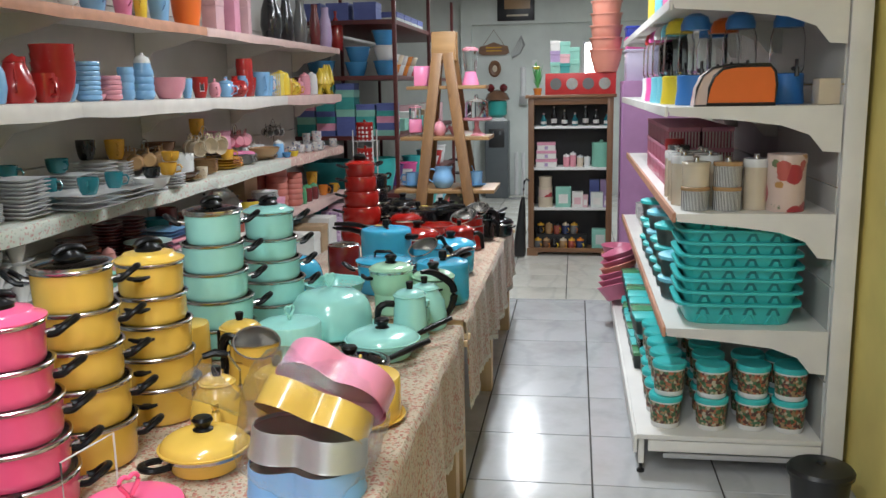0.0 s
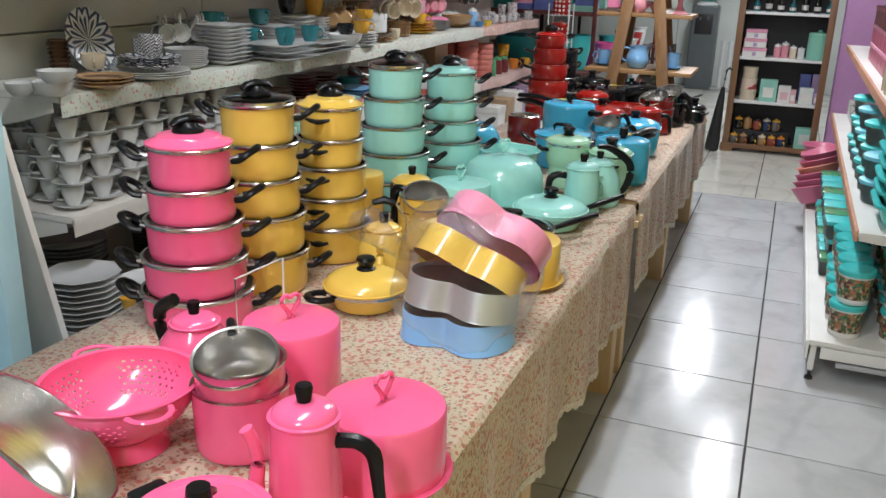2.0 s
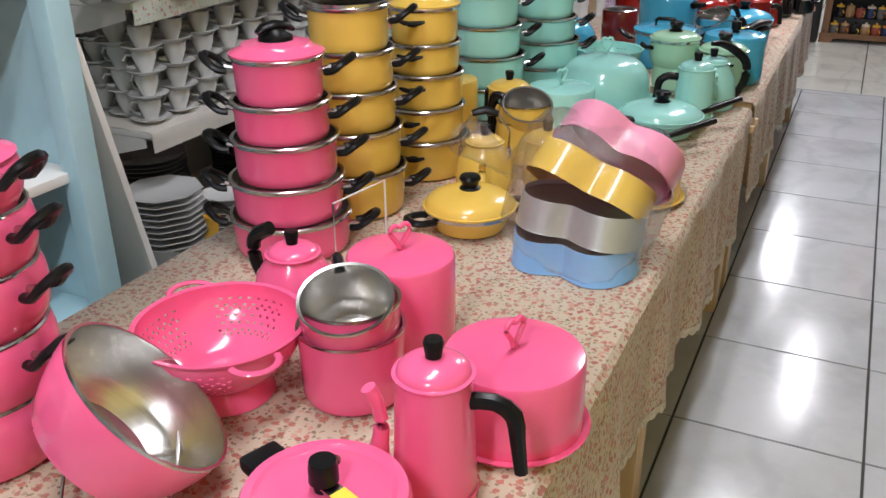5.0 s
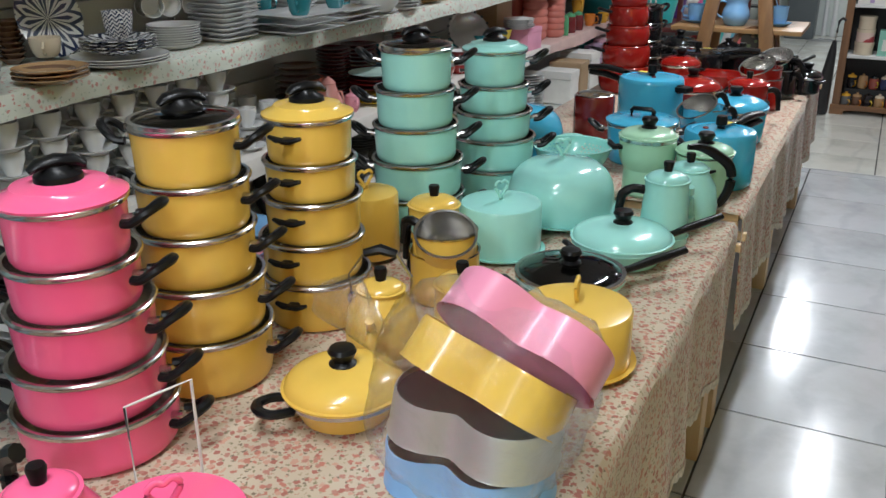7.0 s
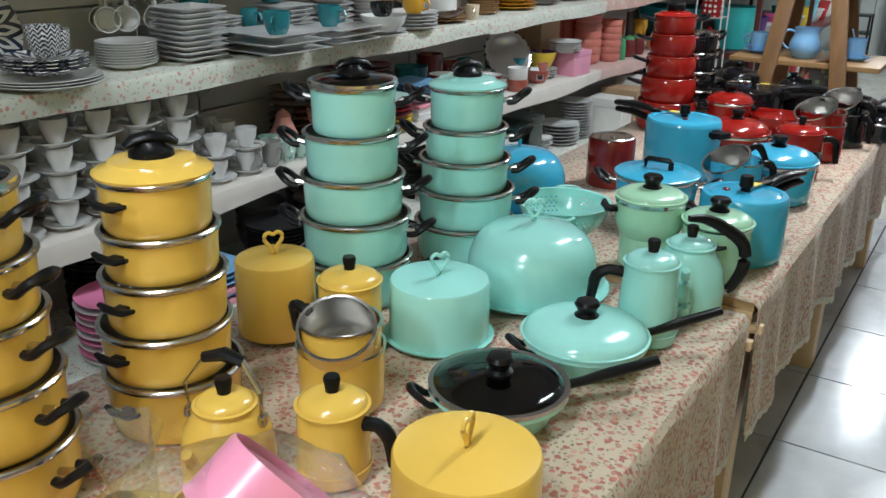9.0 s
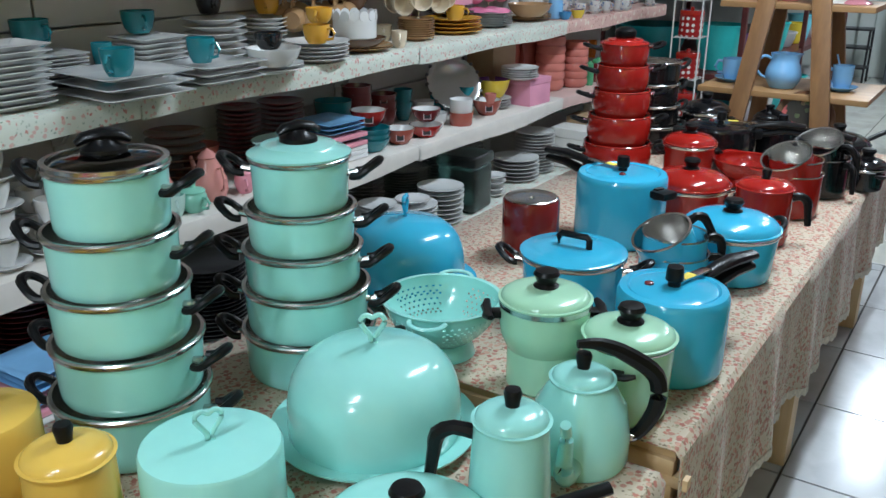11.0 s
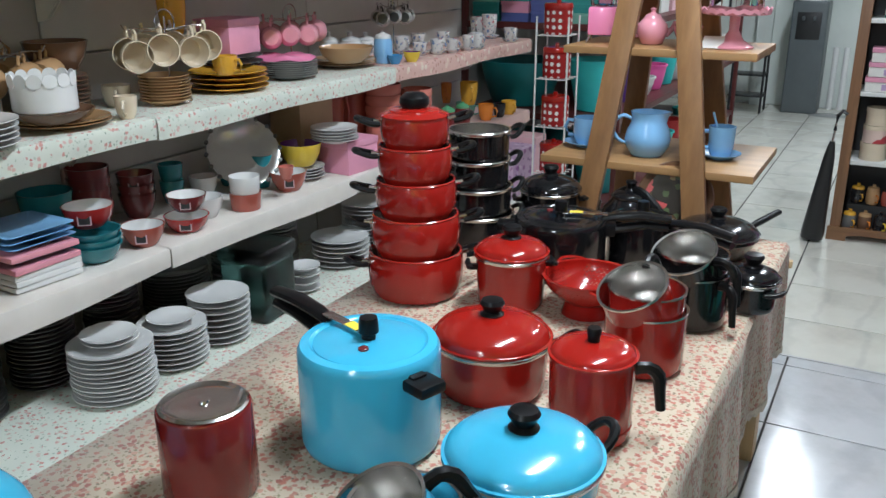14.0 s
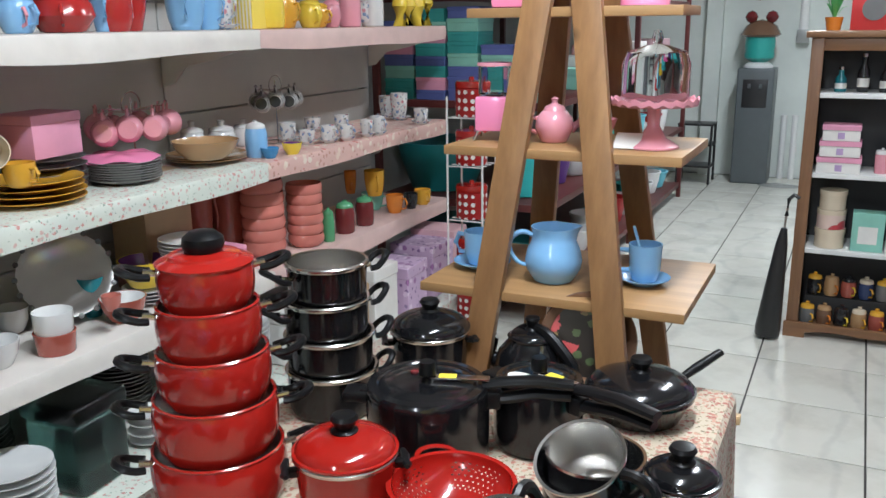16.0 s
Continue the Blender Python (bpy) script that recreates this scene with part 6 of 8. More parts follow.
put("tallcups", "coral", -2.175, 6.096, 0.688, 0.083, 0.285, 6)
put("tallcups", "coral", -2.108, 6.273, 0.688, 0.072, 0.247, 6)
put("cup", "terracotta", -2.320, 5.902, 0.688, 0.061, 0.301, 0)
put("cup", "terracotta", -2.318, 6.072, 0.688, 0.068, 0.271, 0)
put("spice", "green", -2.057, 6.358, 0.688, 0.024, 0.137, 0)
put("spice", "wine", -2.076, 6.511, 0.688, 0.042, 0.137, 0)
put("spice", "wine", -2.072, 6.664, 0.688, 0.040, 0.132, 0)
put("cup", "orange", -2.307, 6.938, 0.758, 0.029, 0.106, 0)
put("cup", "mustard", -2.153, 6.895, 0.768, 0.047, 0.116, 0)
put("cup", "mintgreen", -2.201, 6.955, 0.688, 0.052, 0.079, 0)
put("cup", "orange", -2.071, 6.931, 0.688, 0.041, 0.083, 0)
put("cup", "mustard", -2.037, 7.145, 0.688, 0.040, 0.073, 0)
put("cup", "black", -2.044, 7.039, 0.688, 0.033, 0.072, 0)
put("box", "kraft", -2.270, 5.634, 0.688, 0.106, 0.383, 0)
put("sugar", "mintgreen", -2.063, 3.518, 0.688, 0.044, 0.091, 0)
put("coffeepot", "salmon", -2.125, 3.640, 0.688, 0.058, 0.165, 0)
put("coffeepot", "salmon", -2.200, 3.500, 0.688, 0.052, 0.150, 0)
put("cup", "grey", -2.080, 3.215, 0.688, 0.037, 0.088, 0)
put("cup", "grey", -2.075, 3.300, 0.688, 0.036, 0.086, 0)
put("cup", "mintpale", -2.085, 3.385, 0.688, 0.037, 0.070, 0)
put("cup", "mintpale", -2.180, 3.395, 0.688, 0.037, 0.070, 0)
put("cup", "mintpale", -2.075, 3.455, 0.688, 0.034, 0.066, 0)
put("cup", "white", -2.190, 3.260, 0.688, 0.042, 0.115, 0)
put("jug", "coral", -2.309, 3.771, 0.688, 0.074, 0.125, 0)
put("plates", "brown", -2.281, 3.649, 0.688, 0.096, 0.196, 8)
put("cup", "white", -2.333, 3.127, 0.688, 0.054, 0.093, 0)
put("plates", "white", -2.050, 4.638, 0.300, 0.105, 0.135, 8)
put("plates", "white", -2.046, 4.844, 0.300, 0.102, 0.163, 8)
put("plates", "white", -2.051, 4.405, 0.300, 0.119, 0.160, 11)
put("plates", "white", -2.055, 5.317, 0.300, 0.059, 0.104, 4)
put("plates", "white", -2.115, 5.645, 0.300, 0.119, 0.117, 6)
put("plates", "white", -2.114, 5.838, 0.300, 0.106, 0.215, 13)
put("greenbox", "teal", -2.066, 5.072, 0.300, 0.117, 0.262, 0)
put("plates", "white", -2.284, 3.992, 0.300, 0.104, 0.125, 5)
put("plates", "charcoal", -2.290, 4.359, 0.300, 0.097, 0.221, 16)
put("plates", "charcoal", -2.300, 4.628, 0.300, 0.088, 0.215, 14)
put("plates", "charcoal", -2.275, 4.890, 0.300, 0.114, 0.202, 16)
put("plates", "charcoal", -2.284, 4.099, 0.300, 0.104, 0.199, 16)
put("plates", "charcoal", -2.298, 3.874, 0.300, 0.076, 0.241, 16)
put("plates", "charcoal", -2.305, 5.212, 0.300, 0.082, 0.196, 14)
put("plates", "grey", -2.305, 5.476, 0.300, 0.082, 0.177, 14)
put("plates", "grey", -2.296, 5.449, 0.300, 0.090, 0.196, 14)
put("plates", "charcoal", -2.311, 3.716, 0.300, 0.075, 0.236, 16)
put("plates", "hotpink", -2.010, 2.590, 0.300, 0.112, 0.190, 10)
put("plates", "black", -2.245, 2.720, 0.300, 0.110, 0.270, 18)
put("sqplates", "sky", -2.000, 2.930, 0.300, 0.118, 0.165, 9)
put("plates", "wine", -2.250, 3.050, 0.300, 0.105, 0.240, 15)
put("plates", "black", -2.020, 3.260, 0.300, 0.112, 0.215, 16)
put("plates", "black", -2.030, 3.520, 0.300, 0.116, 0.235, 17)
put("bowls", "charcoal", -2.260, 3.420, 0.300, 0.095, 0.200, 4)
put("octplates", "white", -2.042, 2.078, 0.300, 0.129, 0.184, 9)
put("plates", "charcoal", -2.270, 2.262, 0.300, 0.130, 0.216, 14)
put("octplates", "white", -1.920, 2.240, 0.300, 0.087, 0.135, 6)
put("coffeepot", "red", -2.100, 3.050, 1.512, 0.073, 0.189, 0)
put("bowls", "red", -2.100, 3.308, 1.512, 0.088, 0.231, 4)
put("pot", "red", -2.100, 3.247, 1.512, 0.056, 0.100, 0)
put("bowl", "sky", -2.100, 3.375, 1.512, 0.057, 0.073, 0)
put("tallcups", "sky", -2.100, 3.552, 1.512, 0.056, 0.170, 8)
put("tallcups", "pink", -2.100, 3.741, 1.512, 0.050, 0.112, 5)
put("bowl", "pink", -2.100, 3.607, 1.512, 0.046, 0.030, 0)
put("tallcups", "sky", -2.100, 3.883, 1.512, 0.039, 0.153, 4)
put("tallcups", "sky", -2.100, 4.046, 1.512, 0.056, 0.143, 4)
put("jar", "sky", -2.100, 4.051, 1.512, 0.046, 0.225, 0)
put("bowl", "pink", -2.100, 4.324, 1.512, 0.089, 0.110, 0)
put("bowl", "sky", -2.100, 4.535, 1.512, 0.032, 0.106, 0)
put("bowl", "red", -2.100, 4.704, 1.512, 0.049, 0.117, 0)
put("sugar", "pink", -2.100, 4.910, 1.512, 0.037, 0.109, 0)
put("sugar", "pink", -2.100, 5.072, 1.512, 0.035, 0.111, 0)
put("sugar", "sky", -2.100, 5.229, 1.512, 0.038, 0.112, 0)
put("bowl", "red", -2.100, 5.454, 1.512, 0.052, 0.121, 0)
put("cup", "sky", -2.100, 5.788, 1.512, 0.049, 0.136, 0)
put("tallcups", "red", -2.100, 5.391, 1.512, 0.055, 0.238, 3)
put("jar", "yellow", -2.100, 6.081, 1.512, 0.071, 0.179, 0)
put("sugar", "mustard", -2.100, 6.402, 1.512, 0.053, 0.113, 0)
put("ribbon", "pink", -2.100, 6.818, 1.512, 0.075, 0.223, 0)
put("banana", "yellow", -2.100, 7.281, 1.512, 0.072, 0.248, 0)
put("vase", "sky", -2.100, 2.598, 1.512, 0.066, 0.168, 0)
put("vase", "sky", -2.100, 2.755, 1.512, 0.061, 0.177, 0)
put("vase", "sky", -2.100, 2.917, 1.512, 0.052, 0.187, 0)
put("vase", "red", -2.100, 3.076, 1.512, 0.053, 0.175, 0)
put("pot", "red", -2.100, 3.232, 1.512, 0.049, 0.116, 0)
put("cup", "sky", -2.100, 5.352, 1.512, 0.029, 0.131, 0)
put("cup", "red", -2.100, 5.418, 1.512, 0.034, 0.133, 0)
put("cup", "sky", -2.100, 5.684, 1.512, 0.064, 0.159, 0)
put("sugar", "sky", -2.100, 5.080, 1.512, 0.050, 0.122, 0)
put("sugar", "red", -2.100, 5.219, 1.512, 0.083, 0.127, 0)
put("stripebox", "yellow", -2.100, 6.013, 1.512, 0.059, 0.153, 0)
put("sugar", "mustard", -2.100, 6.200, 1.512, 0.052, 0.159, 0)
put("sugar", "yellow", -2.100, 6.364, 1.512, 0.048, 0.124, 0)
put("sugar", "pink", -2.100, 6.512, 1.512, 0.039, 0.127, 0)
put("jar", "pink", -2.100, 6.650, 1.512, 0.046, 0.174, 0)
put("jar", "white", -2.100, 6.833, 1.512, 0.048, 0.180, 0)
put("banana", "yellow", -2.100, 7.150, 1.512, 0.100, 0.214, 0)
put("printcup", "white", -2.100, 5.844, 1.512, 0.047, 0.130, 0)
put("pot", "white", -2.120, 3.495, 1.895, 0.046, 0.078, 0)
put("cup", "sky", -2.120, 3.686, 1.895, 0.068, 0.208, 0)
put("cup", "hotpink", -2.120, 3.950, 1.895, 0.051, 0.242, 0)
put("cup", "yellow", -2.120, 4.122, 1.895, 0.038, 0.265, 0)
put("cup", "sky", -2.120, 4.318, 1.895, 0.061, 0.291, 0)
put("can", "orange", -2.120, 4.642, 1.895, 0.089, 0.334, 0)
put("box", "rose", -2.120, 4.998, 1.895, 0.061, 0.185, 0)
put("box", "pink", -2.120, 5.280, 1.895, 0.054, 0.281, 0)
put("box", "rose", -2.120, 5.519, 1.895, 0.038, 0.235, 0)
put("vase", "black", -2.120, 6.005, 1.895, 0.077, 0.340, 0)
put("vase", "black", -2.120, 6.331, 1.895, 0.053, 0.340, 0)
put("vase", "charcoal", -2.120, 6.670, 1.895, 0.056, 0.340, 0)
put("vase", "wine", -2.120, 7.053, 1.895, 0.047, 0.340, 0)
put("vase", "lilac", -2.120, 7.359, 1.895, 0.056, 0.340, 0)
put("vase", "red", -2.120, 7.722, 1.895, 0.059, 0.340, 0)
put("plates", "white", -2.046, 4.402, 0.463, 0.078, 0.030, 2)
put("plates", "white", -2.048, 4.640, 0.438, 0.074, 0.022, 1)


# cups with saucers, stacked in tiers on the low shelf
def cup_and_saucer(x, y, z):
    t = thing("cup_and_saucer", "white china cup standing on its saucer", "cup", "stacked cups and saucers", pose(x, y, z, 0, 0, 200 + 30 * math.sin(40 * y + 9 * z)))
    part("saucer", plate_shape(0.062), C["white"], t)
    part("body", moved(cup_shape(0.036, 0.066, 0.7), pose(0, 0, 0.008)), C["white"], t)
    part("handle", cup_handle(0.036, 0.066, 0.008), C["white"], t)
    return t


_proto = None
for i in range(9):
    for j in range(3):
        for k in range(4 if i < 7 else 2):
            x, y, z = -2.085 - 0.125 * j, 2.12 + 0.135 * i + 0.03 * j, 0.6895 + 0.0745 * k
            if _proto is None:
                _proto = cup_and_saucer(x, y, z)
            else:
                copy_thing(_proto, pose(x + 0.004 * math.sin(50 * y + k), y + 0.004 * math.cos(31 * x + k), z, 0, 0, 200 + 40 * math.sin(40 * y + 9 * k)))


# ---- heart-shaped cake tins in a clear bag ----
def heart(s):
    """A soft heart outline: a shallow notch at the front, a blunt tip behind."""
    out = []
    for i in range(48):
        a = 2 * math.pi * i / 48
        d = math.atan2(math.sin(a + math.pi / 2), math.cos(a + math.pi / 2))
        e = math.atan2(math.sin(a - math.pi / 2), math.cos(a - math.pi / 2))
        r = s * (1 - 0.40 * math.exp(-(d / 0.46) ** 2) + 0.10 * math.exp(-(e / 0.5) ** 2))
        out.append((r * math.cos(a), r * math.sin(a) * 0.95))
    return out


def heart_tin(colour, m, s=0.126, h=0.066):
    t = thing("heart_tin", "%s heart-shaped cake tin inside a clear plastic bag" % colour, "cake tin", "heart-shaped cake tins", m)
    bm = bmesh.new()
    lo, hi = heart(s), heart(s * 0.985)
    rings = [[bm.verts.new((x * k, y * k, z)) for x, y in lo] for k, z in ((1.02, 0.0), (1.0, 0.004), (0.985, h - 0.004), (0.97, h), (0.955, h), (0.955, h - 0.004), (0.96, 0.002))]
    for p, q in zip(rings, rings[1:]):
        for i in range(48):
            j = (i + 1) % 48
            bm.faces.new((p[i], p[j], q[j], q[i]))
    bmesh.ops.recalc_face_normals(bm, faces=bm.faces)
    part("side_wall", bm, ENAMEL[colour], t)
    part("base", prism([(x * 0.952, y * 0.952) for x, y in lo], h - 0.012, h - 0.009), NONSTICK if colour in ("silver", "sky") else ENAMEL[colour], t, "tin base")


ENAMEL["rose"] = paint("pale_pink_tin", (0.74, 0.27, 0.40), 0.3, coat=0.2, var=0.05)
HC = (-0.560, 1.662)
heart_tin("sky", pose(HC[0], HC[1], Z, 0, 0, -6))
heart_tin("silver", pose(HC[0] + 0.004, HC[1] + 0.004, Z + 0.070, -7, 5, -4))
heart_tin("yellow", pose(-0.552, 1.672, Z + 0.136, -32, 22, 4))
heart_tin("rose", pose(-0.510, 1.695, Z + 0.200, -46, 24, 2))


def crumple(name, m, rx, ry, rz, seed, label, category, flat=False):
    bm = bmesh.new()
    bmesh.ops.create_icosphere(bm, subdivisions=4, radius=1)
    off = Vector((seed * 3.1, seed * 1.7, 0))
    for v in bm.verts:
        d = v.co.normalized()
        k = 1 + 0.10 * noise.noise(d * 2.2 + off) + 0.07 * abs(noise.noise(d * 6 + off)) + 0.03 * noise.noise(d * 15 + off)
        sup = (abs(d.x) ** 4 + abs(d.y) ** 4 + abs(d.z) ** 4) ** -0.25
        v.co = Vector((d.x * rx * k * sup, d.y * ry * k * sup, max(-rz, d.z * rz * k * sup)))
    t = thing(name, label, category, m=m)
    part("film", bm, FILM, t)
    return t


_bag = crumple("plastic_bag", pose(-0.543, 1.672, Z + 0.150, 0, 14, -8), 0.136, 0.132, 0.140, 4, "clear crinkled plastic bag wrapped round heart-shaped tins", "bag")
bagneck = tube([(-0.66, 1.68, Z + 0.20), (-0.72, 1.70, Z + 0.165), (-0.79, 1.73, Z + 0.185), (-0.84, 1.76, Z + 0.20)], [0.05, 0.022, 0.030, 0.045], 18)
for v in bagneck.verts:
    v.co += Vector((noise.noise(v.co * 40), noise.noise(v.co * 40 + Vector((5, 0, 0))), noise.noise(v.co * 40 + Vector((0, 7, 0))))) * 0.014
part("neck", moved(bagneck, _bag.matrix_basis.inverted()), FILM, _bag, "twisted neck of the bag")
_f = crumple("plastic_film", pose(-0.734, 0.720, Z + 0.014, 0, 0, 30), 0.085, 0.055, 0.014, 9, "crumpled clear plastic film lying on the tablecloth", "plastic film")
for _o in list(_bag.children) + list(_f.children):
    _o.visible_shadow = False
tag = thing("price_holder", "bent wire price holder on the tablecloth", "price holder", m=pose(-0.915, 1.43, Z, 0, 0, 20))
part("wire", tube([(-0.05, 0, 0), (-0.05, 0, 0.15), (0.0, 0.0, 0.175), (0.05, 0, 0.20), (0.05, 0, 0.05)], 0.0022, 6), WHITEPAINT, tag)
part("foot", tube([(-0.05, -0.03, 0.002), (-0.05, 0.03, 0.002)], 0.0022, 6), CHROME, tag)

# ---- wooden A-frame display shelf ----
lad = thing("ladder_shelf", "honey-coloured wooden A-frame display shelf behind the table", "shelf", m=pose(0, 0, 0))


def leg(x0, y0, z0, x1, y1, z1, w=0.068, d=0.026):
    a, b = Vector((x0, y0, z0)), Vector((x1, y1, z1))
    L = (b - a).length
    up = (b - a).normalized()
    f = Vector((0, 1, 0))
    side = f.cross(up).normalized()
    f = up.cross(side).normalized()
    m = Matrix((side, f, up)).transposed().to_4x4()
    m.translation = a
    return moved(box(w, d, L, 0, 0, 0, 0.003), m)


for x0, x1 in ((-0.972, -0.868), (-0.630, -0.802)):
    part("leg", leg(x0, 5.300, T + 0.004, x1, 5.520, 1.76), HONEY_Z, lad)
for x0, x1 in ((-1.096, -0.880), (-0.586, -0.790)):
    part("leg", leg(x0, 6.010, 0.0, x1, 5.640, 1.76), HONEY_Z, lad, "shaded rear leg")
for z, xa, xb, ya, yb in ((0.900, -1.133, -0.497, 5.345, 5.790), (1.228, -1.098, -0.533, 5.415, 5.760), (1.545, -1.065, -0.560, 5.480, 5.700)):
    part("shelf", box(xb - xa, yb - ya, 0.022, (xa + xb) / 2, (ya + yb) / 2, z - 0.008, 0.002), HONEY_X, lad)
part("top_block", leg(-0.829, 5.530, 1.715, -0.829, 5.545, 1.895, 0.155, 0.022), HONEY_X, lad)
part("top_block", leg(-0.829, 5.640, 1.715, -0.829, 5.625, 1.895, 0.155, 0.022), HONEY_X, lad)
SZ1, SZ2, SZ3 = 0.9155, 1.2435, 1.5605


def crockery_cup(name, x, y, z, r, h, col, label, a=180, saucer=True, belly=0.0, dark_rim=False):
    t = thing(name, label, "cup", "pale blue cups on the wooden shelf", pose(x, y, z, 0, 0, a))
    b = 0.008 if saucer else 0
    part("body", lathe([(0, b), (r * 0.70, b), (r * 0.78, b + 0.004), (r * 0.94 + belly, b + h * 0.35), (r * 0.96 + belly * 0.6, b + h * 0.7), (r, b + h), (r - 0.004, b + h), (r * 0.88, b + h * 0.6), (r * 0.8, b + 0.01), (0, b + 0.01)], 30), C[col], t)
    part("handle", tube([(r * 0.9, 0, b + h * 0.80), (r + 0.024, 0, b + h * 0.82), (r + 0.036, 0, b + h * 0.52), (r + 0.022, 0, b + h * 0.26), (r * 0.88, 0, b + h * 0.26)], 0.0065, 8), C[col], t)
    if saucer:
        part("saucer", plate_shape(r * 1.55), C[col], t)
    if dark_rim:
        part("rim", ring(r - 0.004, b + h - 0.004, b + h + 0.002, 0.006), C["black"], t, "black painted rim")
    return t


crockery_cup("teacup", -1.045, 5.530, SZ1, 0.048, 0.085, "sky", "large pale blue teacup on its saucer", 170)
pj = thing("jug", "pale blue round-bellied jug with handle and lip", "jug", m=pose(-0.838, 5.485, SZ1, 0, 0, 205))
bm = lathe([(0, 0), (0.046, 0), (0.050, 0.004), (0.066, 0.030), (0.070, 0.052), (0.064, 0.078), (0.054, 0.100), (0.052, 0.118), (0.056, 0.134), (0.052, 0.134), (0.048, 0.116), (0.050, 0.098), (0.060, 0.075), (0.060, 0.030), (0, 0.010)], 40)
for v in bm.verts:
    if v.co.z > 0.11 and v.co.x < -0.03 and abs(v.co.y) < 0.03:
        v.co.x -= 0.014 * (1 - abs(v.co.y) / 0.03) * (v.co.z - 0.10) / 0.034
part("body", bm, C["sky"], pj)
part("handle", tube(*curve([(0.050, 0, 0.112), (0.078, 0, 0.122), (0.104, 0, 0.104), (0.106, 0, 0.072), (0.086, 0, 0.046), (0.064, 0, 0.038)], [0.007, 0.008, 0.008, 0.008, 0.007, 0.006], 3), 8, 0.8), C["sky"], pj)
_mug = crockery_cup("mug", -0.628, 5.540, SZ1, 0.040, 0.090, "sky", "pale blue tall mug with spoon on a saucer", 190)
part("spoon", tube([(0.0, 0.01, 0.05), (0.03, -0.02, 0.135)], [0.004, 0.005], 6, 0.5), C["sky"], _mug)
gr = thing("coffee_grinder", "pink toy-like grinder with clear hopper on wire feet", "grinder", m=pose(-1.025, 5.560, SZ2, 0, 0, 12))
part("body", box(0.085, 0.085, 0.085, 0, 0, 0.022, 0.008), C["hotpink"], gr)
part("hopper", lathe([(0.034, 0.108), (0.040, 0.112), (0.040, 0.178), (0.036, 0.180), (0.036, 0.112)], 24), PLASTIC_CLEAR, gr, "clear plastic hopper")
part("cap", lathe([(0, 0.190), (0.042, 0.188), (0.044, 0.180), (0, 0.178)], 24), C["pink"], gr)
for sx in (-0.035, 0.035):
    for sy in (-0.035, 0.035):
        part("foot", tube([(sx * 1.25, sy * 1.25, 0.0), (sx, sy, 0.024)], 0.003, 6), CHROME, gr)
tp = thing("teapot", "pink glazed teapot with knobbed lid", "teapot", m=pose(-0.868, 5.560, SZ2, 0, 0, 30))
part("body", lathe([(0, 0), (0.030, 0), (0.034, 0.004), (0.047, 0.035), (0.044, 0.058), (0.030, 0.074), (0.026, 0.076)], 30), C["pink"], tp)
part("lid", lathe([(0, 0.074), (0.028, 0.075), (0.022, 0.086), (0.008, 0.092), (0.007, 0.098), (0.010, 0.104), (0, 0.108)], 24), C["pink"], tp)
part("spout", tube([(0.040, 0, 0.028), (0.062, 0, 0.045), (0.070, 0, 0.066)], [0.012, 0.008, 0.006], 10), C["pink"], tp)
part("handle", tube([(-0.040, 0, 0.058), (-0.064, 0, 0.056), (-0.066, 0, 0.034), (-0.042, 0, 0.022)], 0.005, 8), C["pink"], tp)
single("bowl", lathe([(0, 0), (0.022, 0), (0.038, 0.03), (0.046, 0.055), (0.043, 0.055), (0.034, 0.028), (0, 0.006)], 24), C["pink"], "small pink glazed bowl on the wooden shelf", "bowl", m=pose(-0.770, 5.60, SZ2))
cs = thing("cake_stand", "pink footed cake stand under a clear glass dome", "cake stand", m=pose(-0.625, 5.545, SZ2))
part("foot", lathe([(0, 0), (0.060, 0), (0.060, 0.004), (0.030, 0.022), (0.014, 0.050), (0.016, 0.090), (0, 0.092)], 30), C["pink"], cs)
bm = lathe([(0, 0.090), (0.080, 0.094), (0.098, 0.100), (0.100, 0.112), (0.097, 0.112), (0.094, 0.102), (0, 0.100)], 64)
for v in bm.verts:
    if v.co.xy.length > 0.09:
        v.co.z += 0.004 * math.sin(20 * math.atan2(v.co.y, v.co.x))
part("plate", bm, C["pink"], cs)
part("glass_dome", lathe([(0.076, 0.104), (0.076, 0.190), (0.066, 0.216), (0.030, 0.228), (0.010, 0.232), (0.013, 0.246), (0.008, 0.262), (0, 0.264), (0, 0.258), (0.006, 0.256), (0.008, 0.244), (0.006, 0.230), (0.030, 0.224), (0.063, 0.213), (0.073, 0.189), (0.073, 0.104), (0.076, 0.104)], 36), GLASS, cs, "clear glass dome")
part("price_card", box(0.06, 0.0012, 0.05, -0.05, -0.052, 0.001, 0, 1, pose(0, 0, 0, -52, 0, 0)), CARD["white"], cs, "white price card")
bl = thing("blender", "pink toy-like blender with clear jar", "blender", m=pose(-0.665, 5.580, SZ3, 0, 0, 15))
part("base", lathe([(0, 0), (0.056, 0), (0.056, 0.010), (0.040, 0.060), (0.034, 0.085), (0, 0.086)], 28), C["hotpink"], bl)
part("jar", lathe([(0.036, 0.087), (0.050, 0.215), (0.047, 0.215), (0.033, 0.090), (0.036, 0.087)], 28), PLASTIC_CLEAR, bl, "clear plastic jar")
part("lid", lathe([(0, 0.213), (0.052, 0.213), (0.052, 0.228), (0.030, 0.238), (0, 0.239)], 28), C["pink"], bl)
single("tin", box(0.115, 0.10, 0.125, 0, 0, 0, 0.008), C["hotpink"], "pink square tin on the upper wooden shelf", "tin", m=pose(-0.975, 5.590, SZ3, 0, 0, 8))

